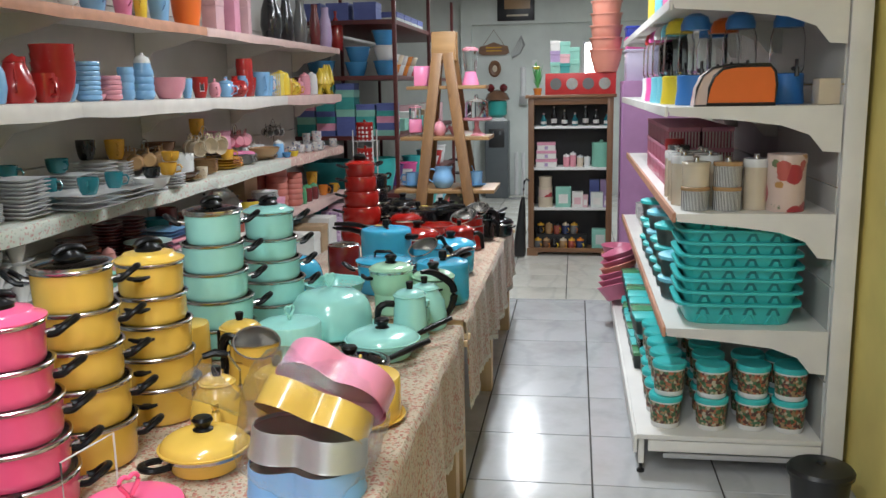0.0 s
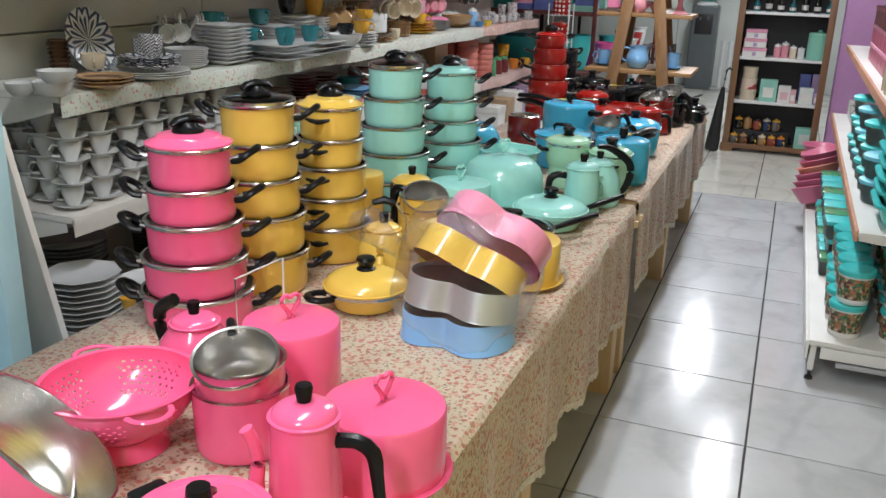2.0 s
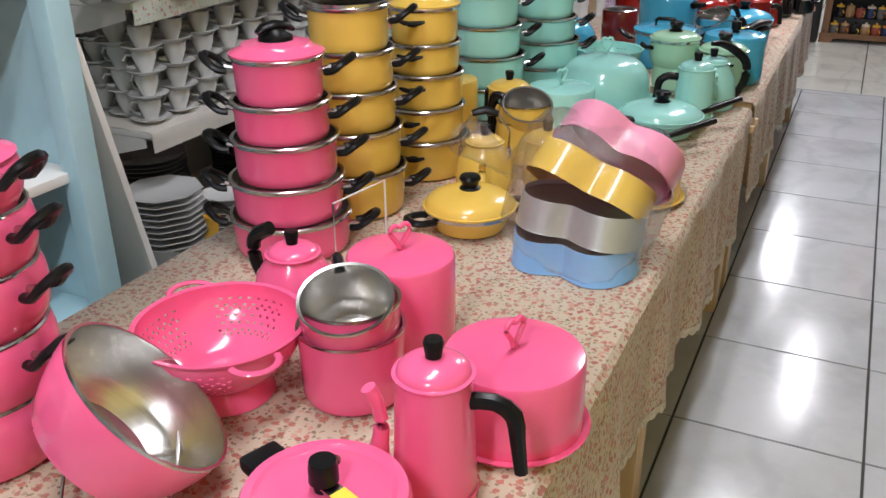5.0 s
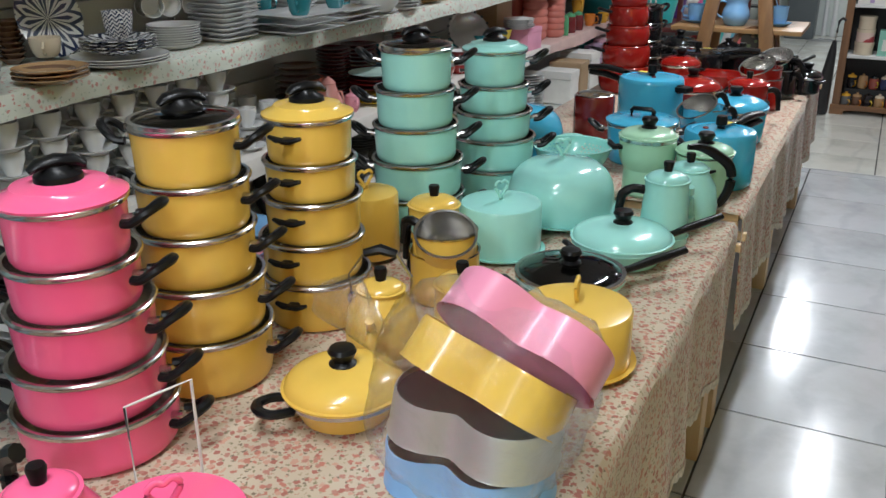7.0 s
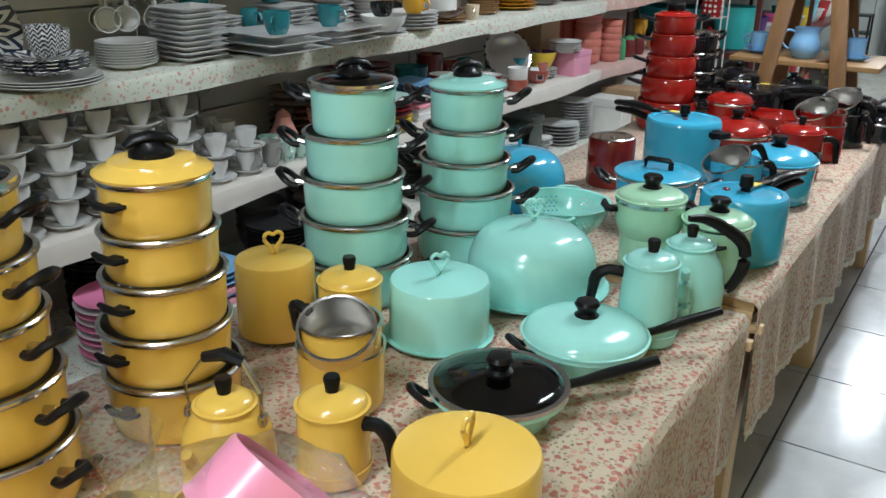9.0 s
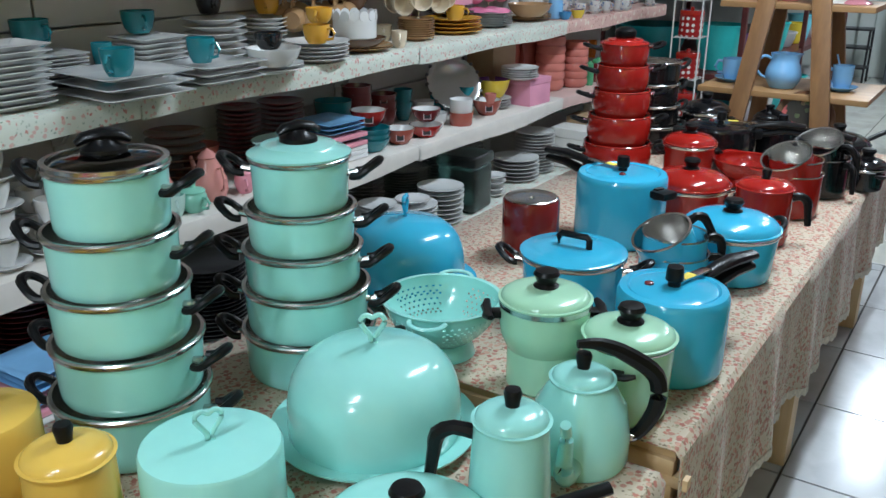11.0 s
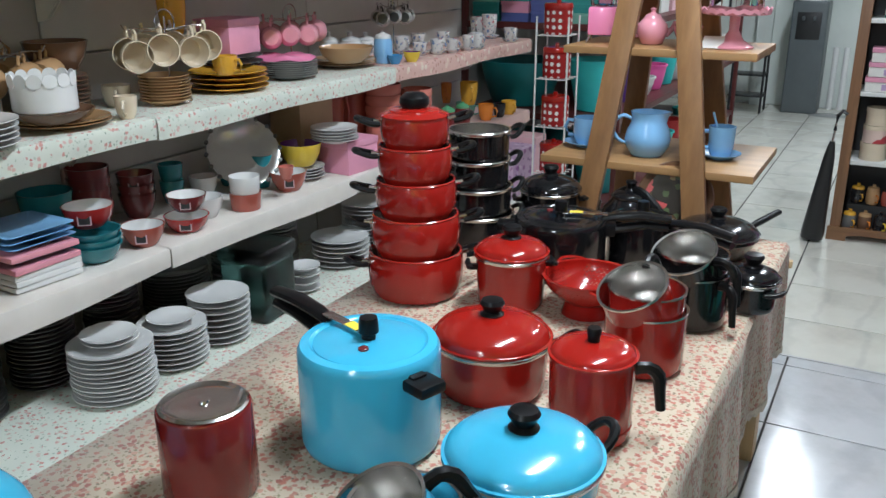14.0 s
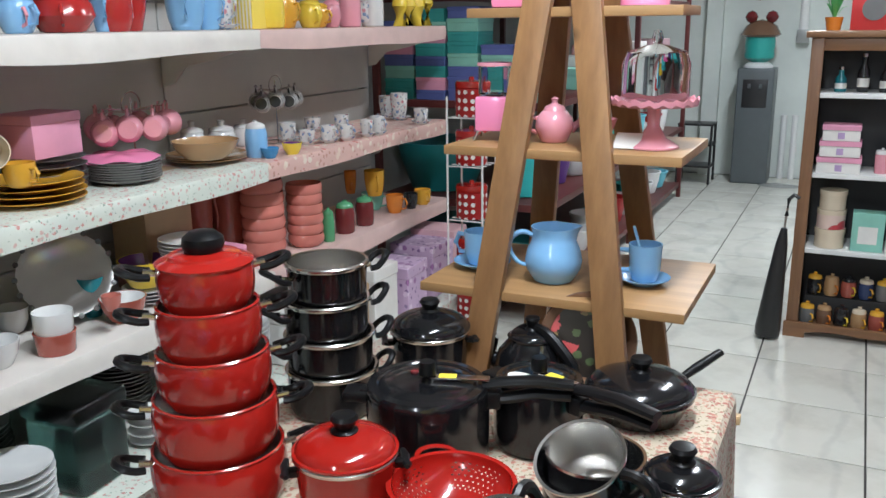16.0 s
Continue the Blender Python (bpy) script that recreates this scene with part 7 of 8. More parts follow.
# ---- white wire stand with red polka-dot canisters ----
wx0, wx1, wy = -1.80, -1.635, 7.0
ws = thing("wire_rack", "slim white wire rack with four tiers", "rack", m=pose(0, 0, 0))
for x in (wx0, wx1):
    for y in (wy - 0.075, wy + 0.075):
        part("upright_wire", tube([(x, y, 0), (x, y, 1.22)], 0.005, 8), WHITEPAINT, ws)
for z in (0.20, 0.44, 0.68, 0.92, 1.13):
    for y in (wy - 0.075, wy - 0.025, wy + 0.025, wy + 0.075):
        part("cross_wire", tube([(wx0, y, z), (wx1, y, z)], 0.003, 6), WHITEPAINT, ws)
for k, z in enumerate((0.20, 0.44, 0.68, 0.92, 1.13)):
    t = thing("canister", "red enamel canister with white polka dots on the wire rack", "canister", "polka-dot canisters", pose((wx0 + wx1) / 2, wy, z + 0.003))
    part("body", lathe([(0, 0), (0.066, 0), (0.070, 0.004), (0.070, 0.120), (0.066, 0.124), (0, 0.124)], 30), REDDOT, t)
    part("lid", lathe([(0, 0.124), (0.072, 0.124), (0.072, 0.142), (0.066, 0.150), (0.012, 0.154), (0.010, 0.168), (0, 0.170)], 30), ENAMEL["red"], t)

# ---- dark red steel rack along the wall ----
rk = thing("storage_rack", "dark red steel storage rack against the wall", "rack", m=pose(0, 0, 0))
RX0, RX1, RY0, RY1 = -2.54, -1.575, 7.62, 11.25
for y in (RY0, 9.44, RY1):
    for x in (RX0, RX1):
        part("post", box(0.035, 0.035, 2.62, x, y, 0, 0.003), RUST, rk)
LEV = (0.13, 0.62, 1.135, 1.665, 2.145)
for z in LEV:
    part("shelf_board", box(RX1 - RX0 - 0.02, RY1 - RY0, 0.012, (RX0 + RX1) / 2, (RY0 + RY1) / 2, z - 0.012, 0.002), RUST, rk)
    part("shelf_rail", box(0.02, RY1 - RY0, 0.038, RX1 - 0.004, (RY0 + RY1) / 2, z - 0.036, 0.002), RUST, rk)
    part("shelf_rail", box(RX1 - RX0, 0.02, 0.038, (RX0 + RX1) / 2, RY0 - 0.004, z - 0.036, 0.002), RUST, rk)


def card_box(x, y, z, sx, sy, sz, col, label=None, group="stacked gift boxes"):
    t = thing("gift_box", label or "%s patterned card gift box with lid" % WORD.get(col, col), "box", group, pose(x, y, z, 0, 0, random.Random(int(1000 * x + 77 * z)).uniform(-2, 2)))
    part("body", box(sx, sy, sz * 0.68, 0, 0, 0, 0.002, 1), CARD[col], t)
    part("lid", box(sx + 0.006, sy + 0.006, sz * 0.34, 0, 0, sz * 0.66, 0.002, 1), CARD[col], t)


rnd = random.Random(5)
cols = ["teal", "teal", "mint", "indigo", "pink", "teal", "indigo", "teal", "pink", "mint"]
for i in range(5):
    x = -2.42 + 0.185 * i
    top = (0.40, 0.42, 0.42, 0.26, 0.26)[i]
    z = LEV[2]
    j = 0
    while z < LEV[2] + top:
        h = (0.058, 0.050, 0.065)[(i + j) % 3]
        card_box(x, RY0 + 0.13, z, 0.168, 0.20, h, cols[(i * 3 + j) % 10] if not (i == 2 and j < 3) else "indigo")
        z += h
        j += 1


def basin(x, y, z, r, h, col, label, name="basin", rim=True):
    t = thing(name, label, name.replace("_", " "), "plastic and enamel tubs", pose(x, y, z))
    part("body", lathe([(0, 0), (r * 0.62, 0), (r * 0.7, 0.006), (r * 0.92, h * 0.6), (r, h - 0.008), (r, h), (r - 0.004, h), (r * 0.88, h * 0.6), (r * 0.66, 0.01), (0, 0.008)], 34), col, t)
    if rim:
        part("rim", ring(r - 0.002, h - 0.010, h + 0.002, 0.010), col, t)


for x, y, r, h, c in ((-1.97, 7.80, 0.10, 0.125, "blue"), (-1.69, 7.76, 0.105, 0.13, "blue"), (-2.30, 7.80, 0.13, 0.14, "blue")):
    basin(x, y, LEV[3], r, h, C[c], "glossy blue mixing bowl on the rack", "mixing_bowl")
for x, y, z, r, h, c in ((-1.69, 7.76, LEV[3] + 0.132, 0.105, 0.13, "white"), (-1.70, 7.76, LEV[3] + 0.264, 0.10, 0.13, "blue"), (-1.95, 7.80, LEV[3] + 0.127, 0.11, 0.13, "blue"), (-2.30, 7.80, LEV[3] + 0.142, 0.12, 0.12, "charcoal")):
    basin(x, y, z, r, h, C[c], "%s mixing bowl stacked on the rack" % c, "mixing_bowl")
for k, (y, c) in enumerate(((8.02, "orange"), (8.24, "white"), (8.46, "orange"), (8.7, "white"), (8.95, "red"))):
    basin(-1.70, y, LEV[3], 0.09, 0.10, C[c], "%s mixing bowl on the rack" % c, "mixing_bowl")
    basin(-1.70, y, LEV[3] + 0.102, 0.082, 0.09, C[("white", "cream", "white", "orange", "cream")[k]], "pale mixing bowl stacked on the rack", "mixing_bowl")
for x in (-2.35, -2.10, -1.85):
    card_box(x, 7.80, LEV[4], 0.2, 0.22, 0.16, "indigo", "dark blue card box on the top of the rack", "dark boxes")
for y in (8.2, 8.55, 8.9, 9.25):
    card_box(-1.78, y, LEV[4], 0.30, 0.30, 0.05, "pale", "flat pale card box on the top of the rack", "flat boxes")
    card_box(-1.78, y, LEV[4] + 0.051, 0.30, 0.30, 0.05, "indigo", "flat dark blue card box on the top of the rack", "flat boxes")
basin(-2.30, 7.93, LEV[1], 0.255, 0.27, PL["deepteal"], "large deep teal plastic basin on the rack", "basin")
basin(-1.80, 7.88, LEV[1], 0.16, 0.30, PL["teal"], "teal plastic bucket on the rack", "bucket")
basin(-2.20, 7.93, LEV[0], 0.27, 0.30, PL["deepteal"], "large deep teal plastic basin on the rack", "basin")
basin(-1.76, 7.86, LEV[0], 0.14, 0.26, PL["deepteal"], "teal plastic bucket on the rack", "bucket")
basin(-1.76, 8.28, LEV[1], 0.10, 0.20, PL["purple"], "purple plastic bucket on the rack", "bucket")
for k in range(9):
    y = 8.60 + 0.29 * k
    c = ("white", "pink", "teal", "white", "yellow", "cyan", "white", "red", "white")[k]
    basin(-1.74, y, LEV[1], 0.105, 0.12 + 0.05 * (k % 3), PL[c], "%s plastic tub on the rack" % c, "tub")
    basin(-1.74, y + 0.05, LEV[0], 0.11, 0.14 + 0.04 * (k % 2), PL[("white", "white", "teal", "red", "white", "teal", "white", "white", "cyan")[k]], "plastic tub on the lowest rack shelf", "tub")
    card_box(-1.80, y + 0.02, LEV[2], 0.24, 0.22, 0.12 + 0.06 * (k % 3), ("mint", "white", "rose", "teal", "kraft", "white", "pale", "mint", "rose")[k], "small card box on the rack", "boxes on the rack")

# boxes under the far shelf
for k, (y, z, s, c) in enumerate(((6.05, 0.3055, 0.16, "white"), (6.25, 0.3055, 0.17, "kraft"), (6.48, 0.3055, 0.18, "white"), (6.75, 0.3055, 0.2, "lilac"), (7.02, 0.3055, 0.2, "lilac"), (7.2, 0.3055, 0.16, "rose"))):
    t = thing("gift_box", "printed card box on the lowest shelf", "box", "boxes on the lowest shelf", pose(-1.98, y, z, 0, 0, 3 * math.sin(9 * k)))
    part("body", box(0.22, s, 0.16 + 0.03 * (k % 3), 0, 0, 0, 0.003, 1), LILACPRINT if c == "lilac" else CARD[c], t)
    part("lid", box(0.226, s + 0.006, 0.05, 0, 0, 0.16 + 0.03 * (k % 3), 0.003, 1), LILACPRINT if c == "lilac" else CARD[c], t)

# ---- brown wooden bookcase ----
BX0, BX1, BY0, BY1, BH = -0.425, 0.335, 7.95, 8.27, 1.47
bk = thing("bookcase", "dark brown wooden bookcase with four shelves of gifts", "bookcase", m=pose(0, 0, 0))
for x in (BX0 + 0.018, BX1 - 0.018):
    part("side_panel", box(0.036, BY1 - BY0, BH - 0.03, x, (BY0 + BY1) / 2, 0, 0.003), WALNUT_Z, bk)
for x in (BX0 + 0.027, BX1 - 0.027):
    part("front_post", box(0.054, 0.016, BH - 0.05, x, BY0 - 0.008, 0.02, 0.003), WALNUT_Z, bk)
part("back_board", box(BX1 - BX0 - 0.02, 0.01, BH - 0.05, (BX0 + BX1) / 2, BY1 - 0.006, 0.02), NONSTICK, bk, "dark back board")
part("top", box(BX1 - BX0 + 0.05, BY1 - BY0 + 0.05, 0.03, (BX0 + BX1) / 2, (BY0 + BY1) / 2 - 0.01, BH - 0.03, 0.006), WALNUT_X, bk)
part("top_rail", box(BX1 - BX0 - 0.108, 0.016, 0.055, (BX0 + BX1) / 2, BY0 - 0.006, BH - 0.088, 0.003), WALNUT_X, bk)
for z in (0.05, 0.445, 0.815, 1.190):
    part("shelf", box(BX1 - BX0 - 0.074, BY1 - BY0 - 0.02, 0.022, (BX0 + BX1) / 2, (BY0 + BY1) / 2, z - 0.023, 0.002), WHITEPAINT if z > 0.1 else WALNUT_X, bk)
ap = [(BX0 - 0.01, 0.0), (BX0 + 0.09, 0.0)] + [(BX0 + 0.09 + (BX1 - BX0 - 0.18) * i / 10, 0.028 + 0.014 * math.sin(math.pi * i / 10) + 0.008 * math.sin(3 * math.pi * i / 10)) for i in range(11)] + [(BX1 - 0.09, 0.0), (BX1 + 0.01, 0.0), (BX1 + 0.01, 0.075), (BX0 - 0.01, 0.075)]
part("apron", moved(prism(ap, -0.012, 0.012), Matrix(((1, 0, 0, 0), (0, 0, 1, BY0 - 0.020), (0, 1, 0, 0), (0, 0, 0, 1)))), WALNUT_X, bk)
for i, z in enumerate((0.8155, 0.893, 0.968)):
    t = thing("gift_box", "white gift box with pink lid band", "box", "pink-lidded gift boxes", pose(-0.262, 8.04, z))
    sx = 0.19 - 0.014 * i
    part("body", box(sx, 0.13, 0.050, 0, 0, 0, 0.002, 1), CARD["white"], t)
    part("lid", box(sx + 0.006, 0.136, 0.024, 0, 0, 0.050, 0.002, 1), CARD["pink"], t, "pink lid")
    part("picture", box(0.03, 0.002, 0.03, 0, -0.0665, 0.010), CARD["lilac"], t)
for x, h, c in ((-0.08, 0.12, "pink"), (-0.02, 0.14, "pink"), (0.045, 0.11, "cream"), (0.11, 0.10, "white")):
    t = thing("jar", "small %s lidded jar on the bookcase" % c, "jar", "jars on the bookcase", pose(x, 8.06, 0.8155))
    part("body", lathe([(0, 0), (0.028, 0), (0.030, h * 0.7), (0.026, h * 0.75)], 20), C[c], t)
    part("lid", lathe([(0, h * 0.75), (0.03, h * 0.75), (0.028, h * 0.9), (0.006, h * 0.93), (0.006, h), (0, h)], 20), C["white"], t)
t = thing("canister", "tall pale teal canister on the bookcase", "canister", m=pose(0.235, 8.06, 0.8155))
part("body", lathe([(0, 0), (0.082, 0), (0.086, 0.005), (0.086, 0.19), (0.082, 0.195), (0, 0.195)], 30), C["mintgreen"], t)
part("lid", lathe([(0, 0.195), (0.087, 0.195), (0.085, 0.220), (0.016, 0.228), (0.014, 0.245), (0, 0.246)], 30), C["mintgreen"], t)
for i in range(3):
    t = thing("hat_box", "round cream patterned box stacked on the bookcase", "box", "round boxes", pose(-0.270, 8.05, 0.4455 + 0.094 * i))
    part("body", lathe([(0, 0), (0.068 - 0.004 * i, 0), (0.068 - 0.004 * i, 0.070), (0, 0.070)], 28), ROSEPRINT if i == 1 else C["cream"], t)
    part("lid", lathe([(0, 0.070), (0.071 - 0.004 * i, 0.070), (0.071 - 0.004 * i, 0.093), (0, 0.094)], 28), C["cream"], t)
for x, w, h, c in ((-0.105, 0.14, 0.185, "mint"), (0.025, 0.10, 0.14, "white"), (0.095, 0.05, 0.11, "rose"), (0.20, 0.11, 0.135, "pale"), (0.285, 0.05, 0.10, "lilac")):
    t = thing("gift_box", "small boxed mug on the bookcase shelf", "box", "boxed mugs", pose(x, 8.04, 0.4455))
    part("carton", box(w, 0.10, h, 0, 0, 0, 0.002, 1), CARD[c], t)
    part("picture", box(w * 0.6, 0.002, h * 0.45, 0, -0.051, h * 0.2), CARD["white" if c != "white" else "rose"], t)
for x, c in ((0.18, "indigo"), (0.28, "lilac")):
    t = thing("gift_box", "dark printed card box at the back of the bookcase", "box", "boxed mugs", pose(x, 8.17, 0.4455))
    part("carton", box(0.09, 0.08, 0.24, 0, 0, 0, 0.002, 1), CARD[c], t)
for row in range(2):
    for i in range(6):
        if row and i > 4:
            continue
        x = -0.335 + 0.078 * i + 0.02 * row
        c = ("charcoal", "brown", "black", "tan", "terracotta", "navy")[(i + 2 * row) % 6]
        t = thing("mug", "%s glazed novelty mug with coloured lid" % c, "mug", "novelty mugs", pose(x, 8.02 + 0.09 * row, 0.0505 + (0.13 if row else 0.0), 0, 0, -60))
        part("body", lathe([(0, 0), (0.030, 0), (0.036, 0.02), (0.036, 0.06), (0.032, 0.082), (0.028, 0.082)], 22), C[c], t)
        part("lid", lathe([(0, 0.080), (0.034, 0.080), (0.030, 0.094), (0.008, 0.100), (0.010, 0.110), (0, 0.112)], 20), C[("mustard", "tan", "black", "cream", "mustard", "orange")[i]], t)
        part("handle", cup_handle(0.036, 0.07), C[("mustard", "orange", "yellow")[i % 3]], t)
single("mug_riser", box(0.47, 0.10, 0.125, -0.12, 8.13, 0.0505, 0.003), CARD["black"], "dark step that lifts the rear row of mugs", "riser")
t = thing("gift_box", "pale mint printed card box on the bookcase", "box", m=pose(0.235, 8.04, 0.0505))
part("carton", box(0.15, 0.10, 0.19, 0, 0, 0, 0.002, 1), CARD["mint"], t)
part("picture", box(0.08, 0.002, 0.09, 0, -0.051, 0.05), CARD["pale"], t)
for i in range(7):
    t = thing("bottle", "small dark glass bottle on the upper bookcase shelf", "bottle", "dark bottles", pose(-0.29 + 0.095 * i, 8.06, 1.1905))
    hh = 0.10 + 0.03 * ((i * 5) % 3)
    part("body", lathe([(0, 0), (0.024, 0), (0.026, 0.005), (0.026, hh * 0.6), (0.012, hh * 0.8), (0.012, hh)], 18), C["black"] if i % 3 else C["teal"], t)
    part("label", lathe([(0.0265, hh * 0.15), (0.0268, hh * 0.15), (0.0268, hh * 0.4), (0.0265, hh * 0.4)], 18), CARD["white"], t)
    part("cap", lathe([(0, hh), (0.013, hh), (0.013, hh + 0.015), (0, hh + 0.015)], 14), CHROME, t)
# on top of the bookcase
rb = thing("gift_set", "red boxed set of jars with clear windows on the bookcase", "boxed set", m=pose(0.04, 8.10, BH))
part("carton", box(0.63, 0.16, 0.19, 0, 0, 0, 0.004), PL["red"], rb)
for i in range(4):
    part("window", lathe([(0, 0), (0.05, 0), (0.052, 0.004), (0, 0.005)], 24), CHROME if i % 2 else C["charcoal"], rb)
    rb.children[-1].matrix_basis = pose(-0.22 + 0.145 * i, -0.0805, 0.095, 90, 0, 0)
for k, (x, z, h, c) in enumerate(((-0.19, 0.19, 0.10, "mint"), (-0.19, 0.29, 0.10, "lilac"), (-0.10, 0.19, 0.09, "teal"), (-0.10, 0.28, 0.08, "rose"), (-0.10, 0.36, 0.11, "mint"), (-0.01, 0.19, 0.12, "mint"), (-0.01, 0.31, 0.11, "mint"), (-0.19, 0.39, 0.09, "white"))):
    card_box(x, 8.12, BH + z, 0.086, 0.10, h, c, "small pastel card box on the bookcase", "pastel boxes")
for i in range(5):
    basin(0.265, 8.10, BH + 0.191 + 0.105 * i, 0.145 - 0.003 * i, 0.20, PL["salmon"], "large salmon pink plastic bowl in a stack", "plastic_bowl")
pl = thing("potted_plant", "small artificial plant with yellow flower", "plant", m=pose(-0.345, 8.06, BH))
part("pot", lathe([(0, 0), (0.030, 0), (0.040, 0.06), (0.036, 0.06), (0, 0.05)], 20), C["orange"], pl)
for i in range(16):
    a, e = radians(137 * i), 0.05 + 0.013 * i
    part("leaf", tube([(0, 0, 0.05), (0.03 * math.cos(a), 0.03 * math.sin(a), 0.07 + e * 0.6), (0.055 * math.cos(a), 0.055 * math.sin(a), 0.06 + e)], [0.002, 0.012, 0.001], 6, 0.2), PL["green"], pl)
part("flower", lathe([(0, 0.22), (0.025, 0.235), (0.03, 0.25), (0, 0.262)], 12, -0.01, -0.02), PL["yellow"], pl)
um = thing("umbrella", "black folded umbrella leaning on the bookcase side", "umbrella", m=pose(-0.505, 7.86, 0.0) @ pose(0, 0, 0, 0, 4, 0))
part("canopy", lathe([(0, 0.012), (0.058, 0.014), (0.060, 0.05), (0.046, 0.25), (0.028, 0.48), (0.014, 0.56), (0, 0.56)], 10), PL["black"], um)
part("shaft", tube([(0, 0, 0.0), (0, 0, 0.66)], 0.005, 8), CHROME, um)
part("handle", tube([(0, 0, 0.62), (0, 0, 0.70), (0.02, 0, 0.725), (0.045, 0, 0.71)], 0.010, 8), PL["black"], um)

# lilac cabinet beside the bookcase with stacked crates on it
cab = thing("cabinet", "lilac painted wooden cabinet beside the bookcase", "cabinet", m=pose(0, 0, 0))
part("body", box(0.62, 0.62, 1.58, 0.715, 8.02, 0.0, 0.006), PURPLE, cab)
part("side_strip", box(0.012, 0.05, 1.52, 0.399, 7.76, 0.03, 0.003), PURPLE, cab)
for i, (c, z, h) in enumerate((("lilac", 1.58, 0.27), ("pink", 1.852, 0.10), ("royal", 1.954, 0.09))):
    t = thing("storage_box", "%s plastic storage box stacked on the lilac cabinet" % {"lilac": "pale lilac", "pink": "bright pink", "royal": "royal blue"}[c], "storage box", "stacked storage boxes", pose(0.60, 7.96, z))
    part("body", box(0.34, 0.34, h, 0, 0, 0, 0.012), PL[c], t)
    part("lid", box(0.36, 0.36, 0.022, 0, 0, h - 0.022, 0.008), PL[c], t)

# ---- rear wall ----
cool = thing("water_cooler", "dark grey floor-standing water cooler with green bottle", "water cooler", m=pose(-1.09, 12.30, 0))
part("body", box(0.33, 0.34, 1.08, 0, 0, 0.0, 0.02, 3), PL["grey"], cool)
part("recess", box(0.22, 0.02, 0.26, 0, -0.168, 0.72, 0.008), PL["black"], cool, "dark dispensing recess")
for x in (-0.05, 0.05):
    part("tap", box(0.025, 0.05, 0.04, x, -0.18, 0.90, 0.006), PL["grey"], cool)
part("collar", lathe([(0, 1.08), (0.13, 1.08), (0.13, 1.10), (0.09, 1.13), (0, 1.13)], 30), PL["white"], cool)
part("bottle", lathe([(0, 1.12), (0.05, 1.12), (0.13, 1.17), (0.135, 1.20), (0.128, 1.24), (0.135, 1.28), (0.13, 1.36), (0, 1.38)], 30), PL["jug"], cool, "green water bottle")
part("bottle_cover", lathe([(0.15, 1.36), (0.18, 1.38), (0.14, 1.46), (0.08, 1.50), (0, 1.52)], 24), C["brown"], cool, "brown cloth cover with dark red pompoms")
for x in (-0.09, 0.09):
    part("pompom", lathe([(0, 1.48), (0.04, 1.50), (0.06, 1.54), (0.04, 1.58), (0, 1.60)], 16, x, -0.02), C["wine"], cool)
sg = thing("wall_sign", "dark brown carved wooden sign hanging on the wall", "sign", m=pose(-1.16, YB - 0.02, 2.08))
part("board", moved(prism([(-0.22, -0.05), (-0.16, -0.08), (0.16, -0.08), (0.22, -0.05), (0.20, 0.04), (0.10, 0.06), (0.0, 0.10), (-0.10, 0.06), (-0.20, 0.04)], -0.012, 0.012), pose(0, -0.01, 0, 90, 0, 0)), WALNUT_X, sg)
for z in (0.015, -0.03):
    part("lettering", box(0.22, 0.004, 0.018, 0, -0.026, z), C["mustard"], sg, "faded ochre lettering")
part("cord", tube([(-0.15, -0.01, 0.05), (0, -0.004, 0.27), (0.15, -0.01, 0.05)], 0.004, 6), WALNUT_Z, sg)
ov = thing("wall_plaque", "dark oval wall plaque with pale centre", "plaque", m=pose(-1.15, YB - 0.004, 1.81) @ pose(0, 0, 0, 90, 0, 0))
part("frame", moved(lathe([(0, 0), (0.085, 0), (0.09, 0.008), (0.07, 0.018), (0.055, 0.012), (0, 0.012)], 30), Matrix.Diagonal((1, 1.3, 1, 1))), WALNUT_Z, ov)
part("medallion", moved(lathe([(0, 0.012), (0.035, 0.012), (0.03, 0.018), (0, 0.02)], 20), Matrix.Diagonal((1, 1.4, 1, 1))), C["cream"], ov)
wk = thing("wall_ornament", "twisted metal whisk ornament hanging on the wall", "ornament", m=pose(-0.80, YB - 0.06, 2.10))
for i in range(6):
    a = math.pi * i / 6
    part("wire", tube([(0.03, 0, 0.16), (0.02 + 0.06 * math.cos(a), 0.03 * math.sin(a), 0.04), (-0.05 + 0.07 * math.cos(a), 0.03 * math.sin(a), -0.08), (-0.09, 0, -0.14)], 0.005, 6), STEEL_GREY, wk)
po = thing("poster", "dark framed picture on the wall above the recess", "poster", m=pose(-0.84, YB - 0.115, 2.46))
part("frame", box(0.52, 0.02, 0.42, 0, 0, 0, 0.004), PL["black"], po)
part("picture", box(0.36, 0.006, 0.16, 0.02, -0.012, 0.16), C["tan"], po, "brown hand-shaped picture")
part("text_bar", box(0.30, 0.006, 0.025, 0.02, -0.012, 0.06), C["cream"], po)
# the glint is put in as a glowing pane; it is no lamp
wm = thing("wall_mirror", "small mirror on the rear wall with a pane made to glow", "mirror", m=pose(0.24, YB - 0.03, 1.72))
part("frame", box(0.30, 0.02, 0.55, 0, 0, -0.1, 0.004), WHITEPAINT, wm)
part("pane", box(0.24, 0.006, 0.48, 0, -0.012, -0.065), PANE_GLOW, wm, "pane that glows in place of a bright glint")
ds = thing("cup_dispenser", "white wall-mounted cup dispenser", "dispenser", m=pose(-0.74, YB - 0.05, 1.32))
part("tube_body", lathe([(0, 0.0), (0.04, 0.0), (0.04, 0.50), (0, 0.50)], 20), PL["white"], ds)
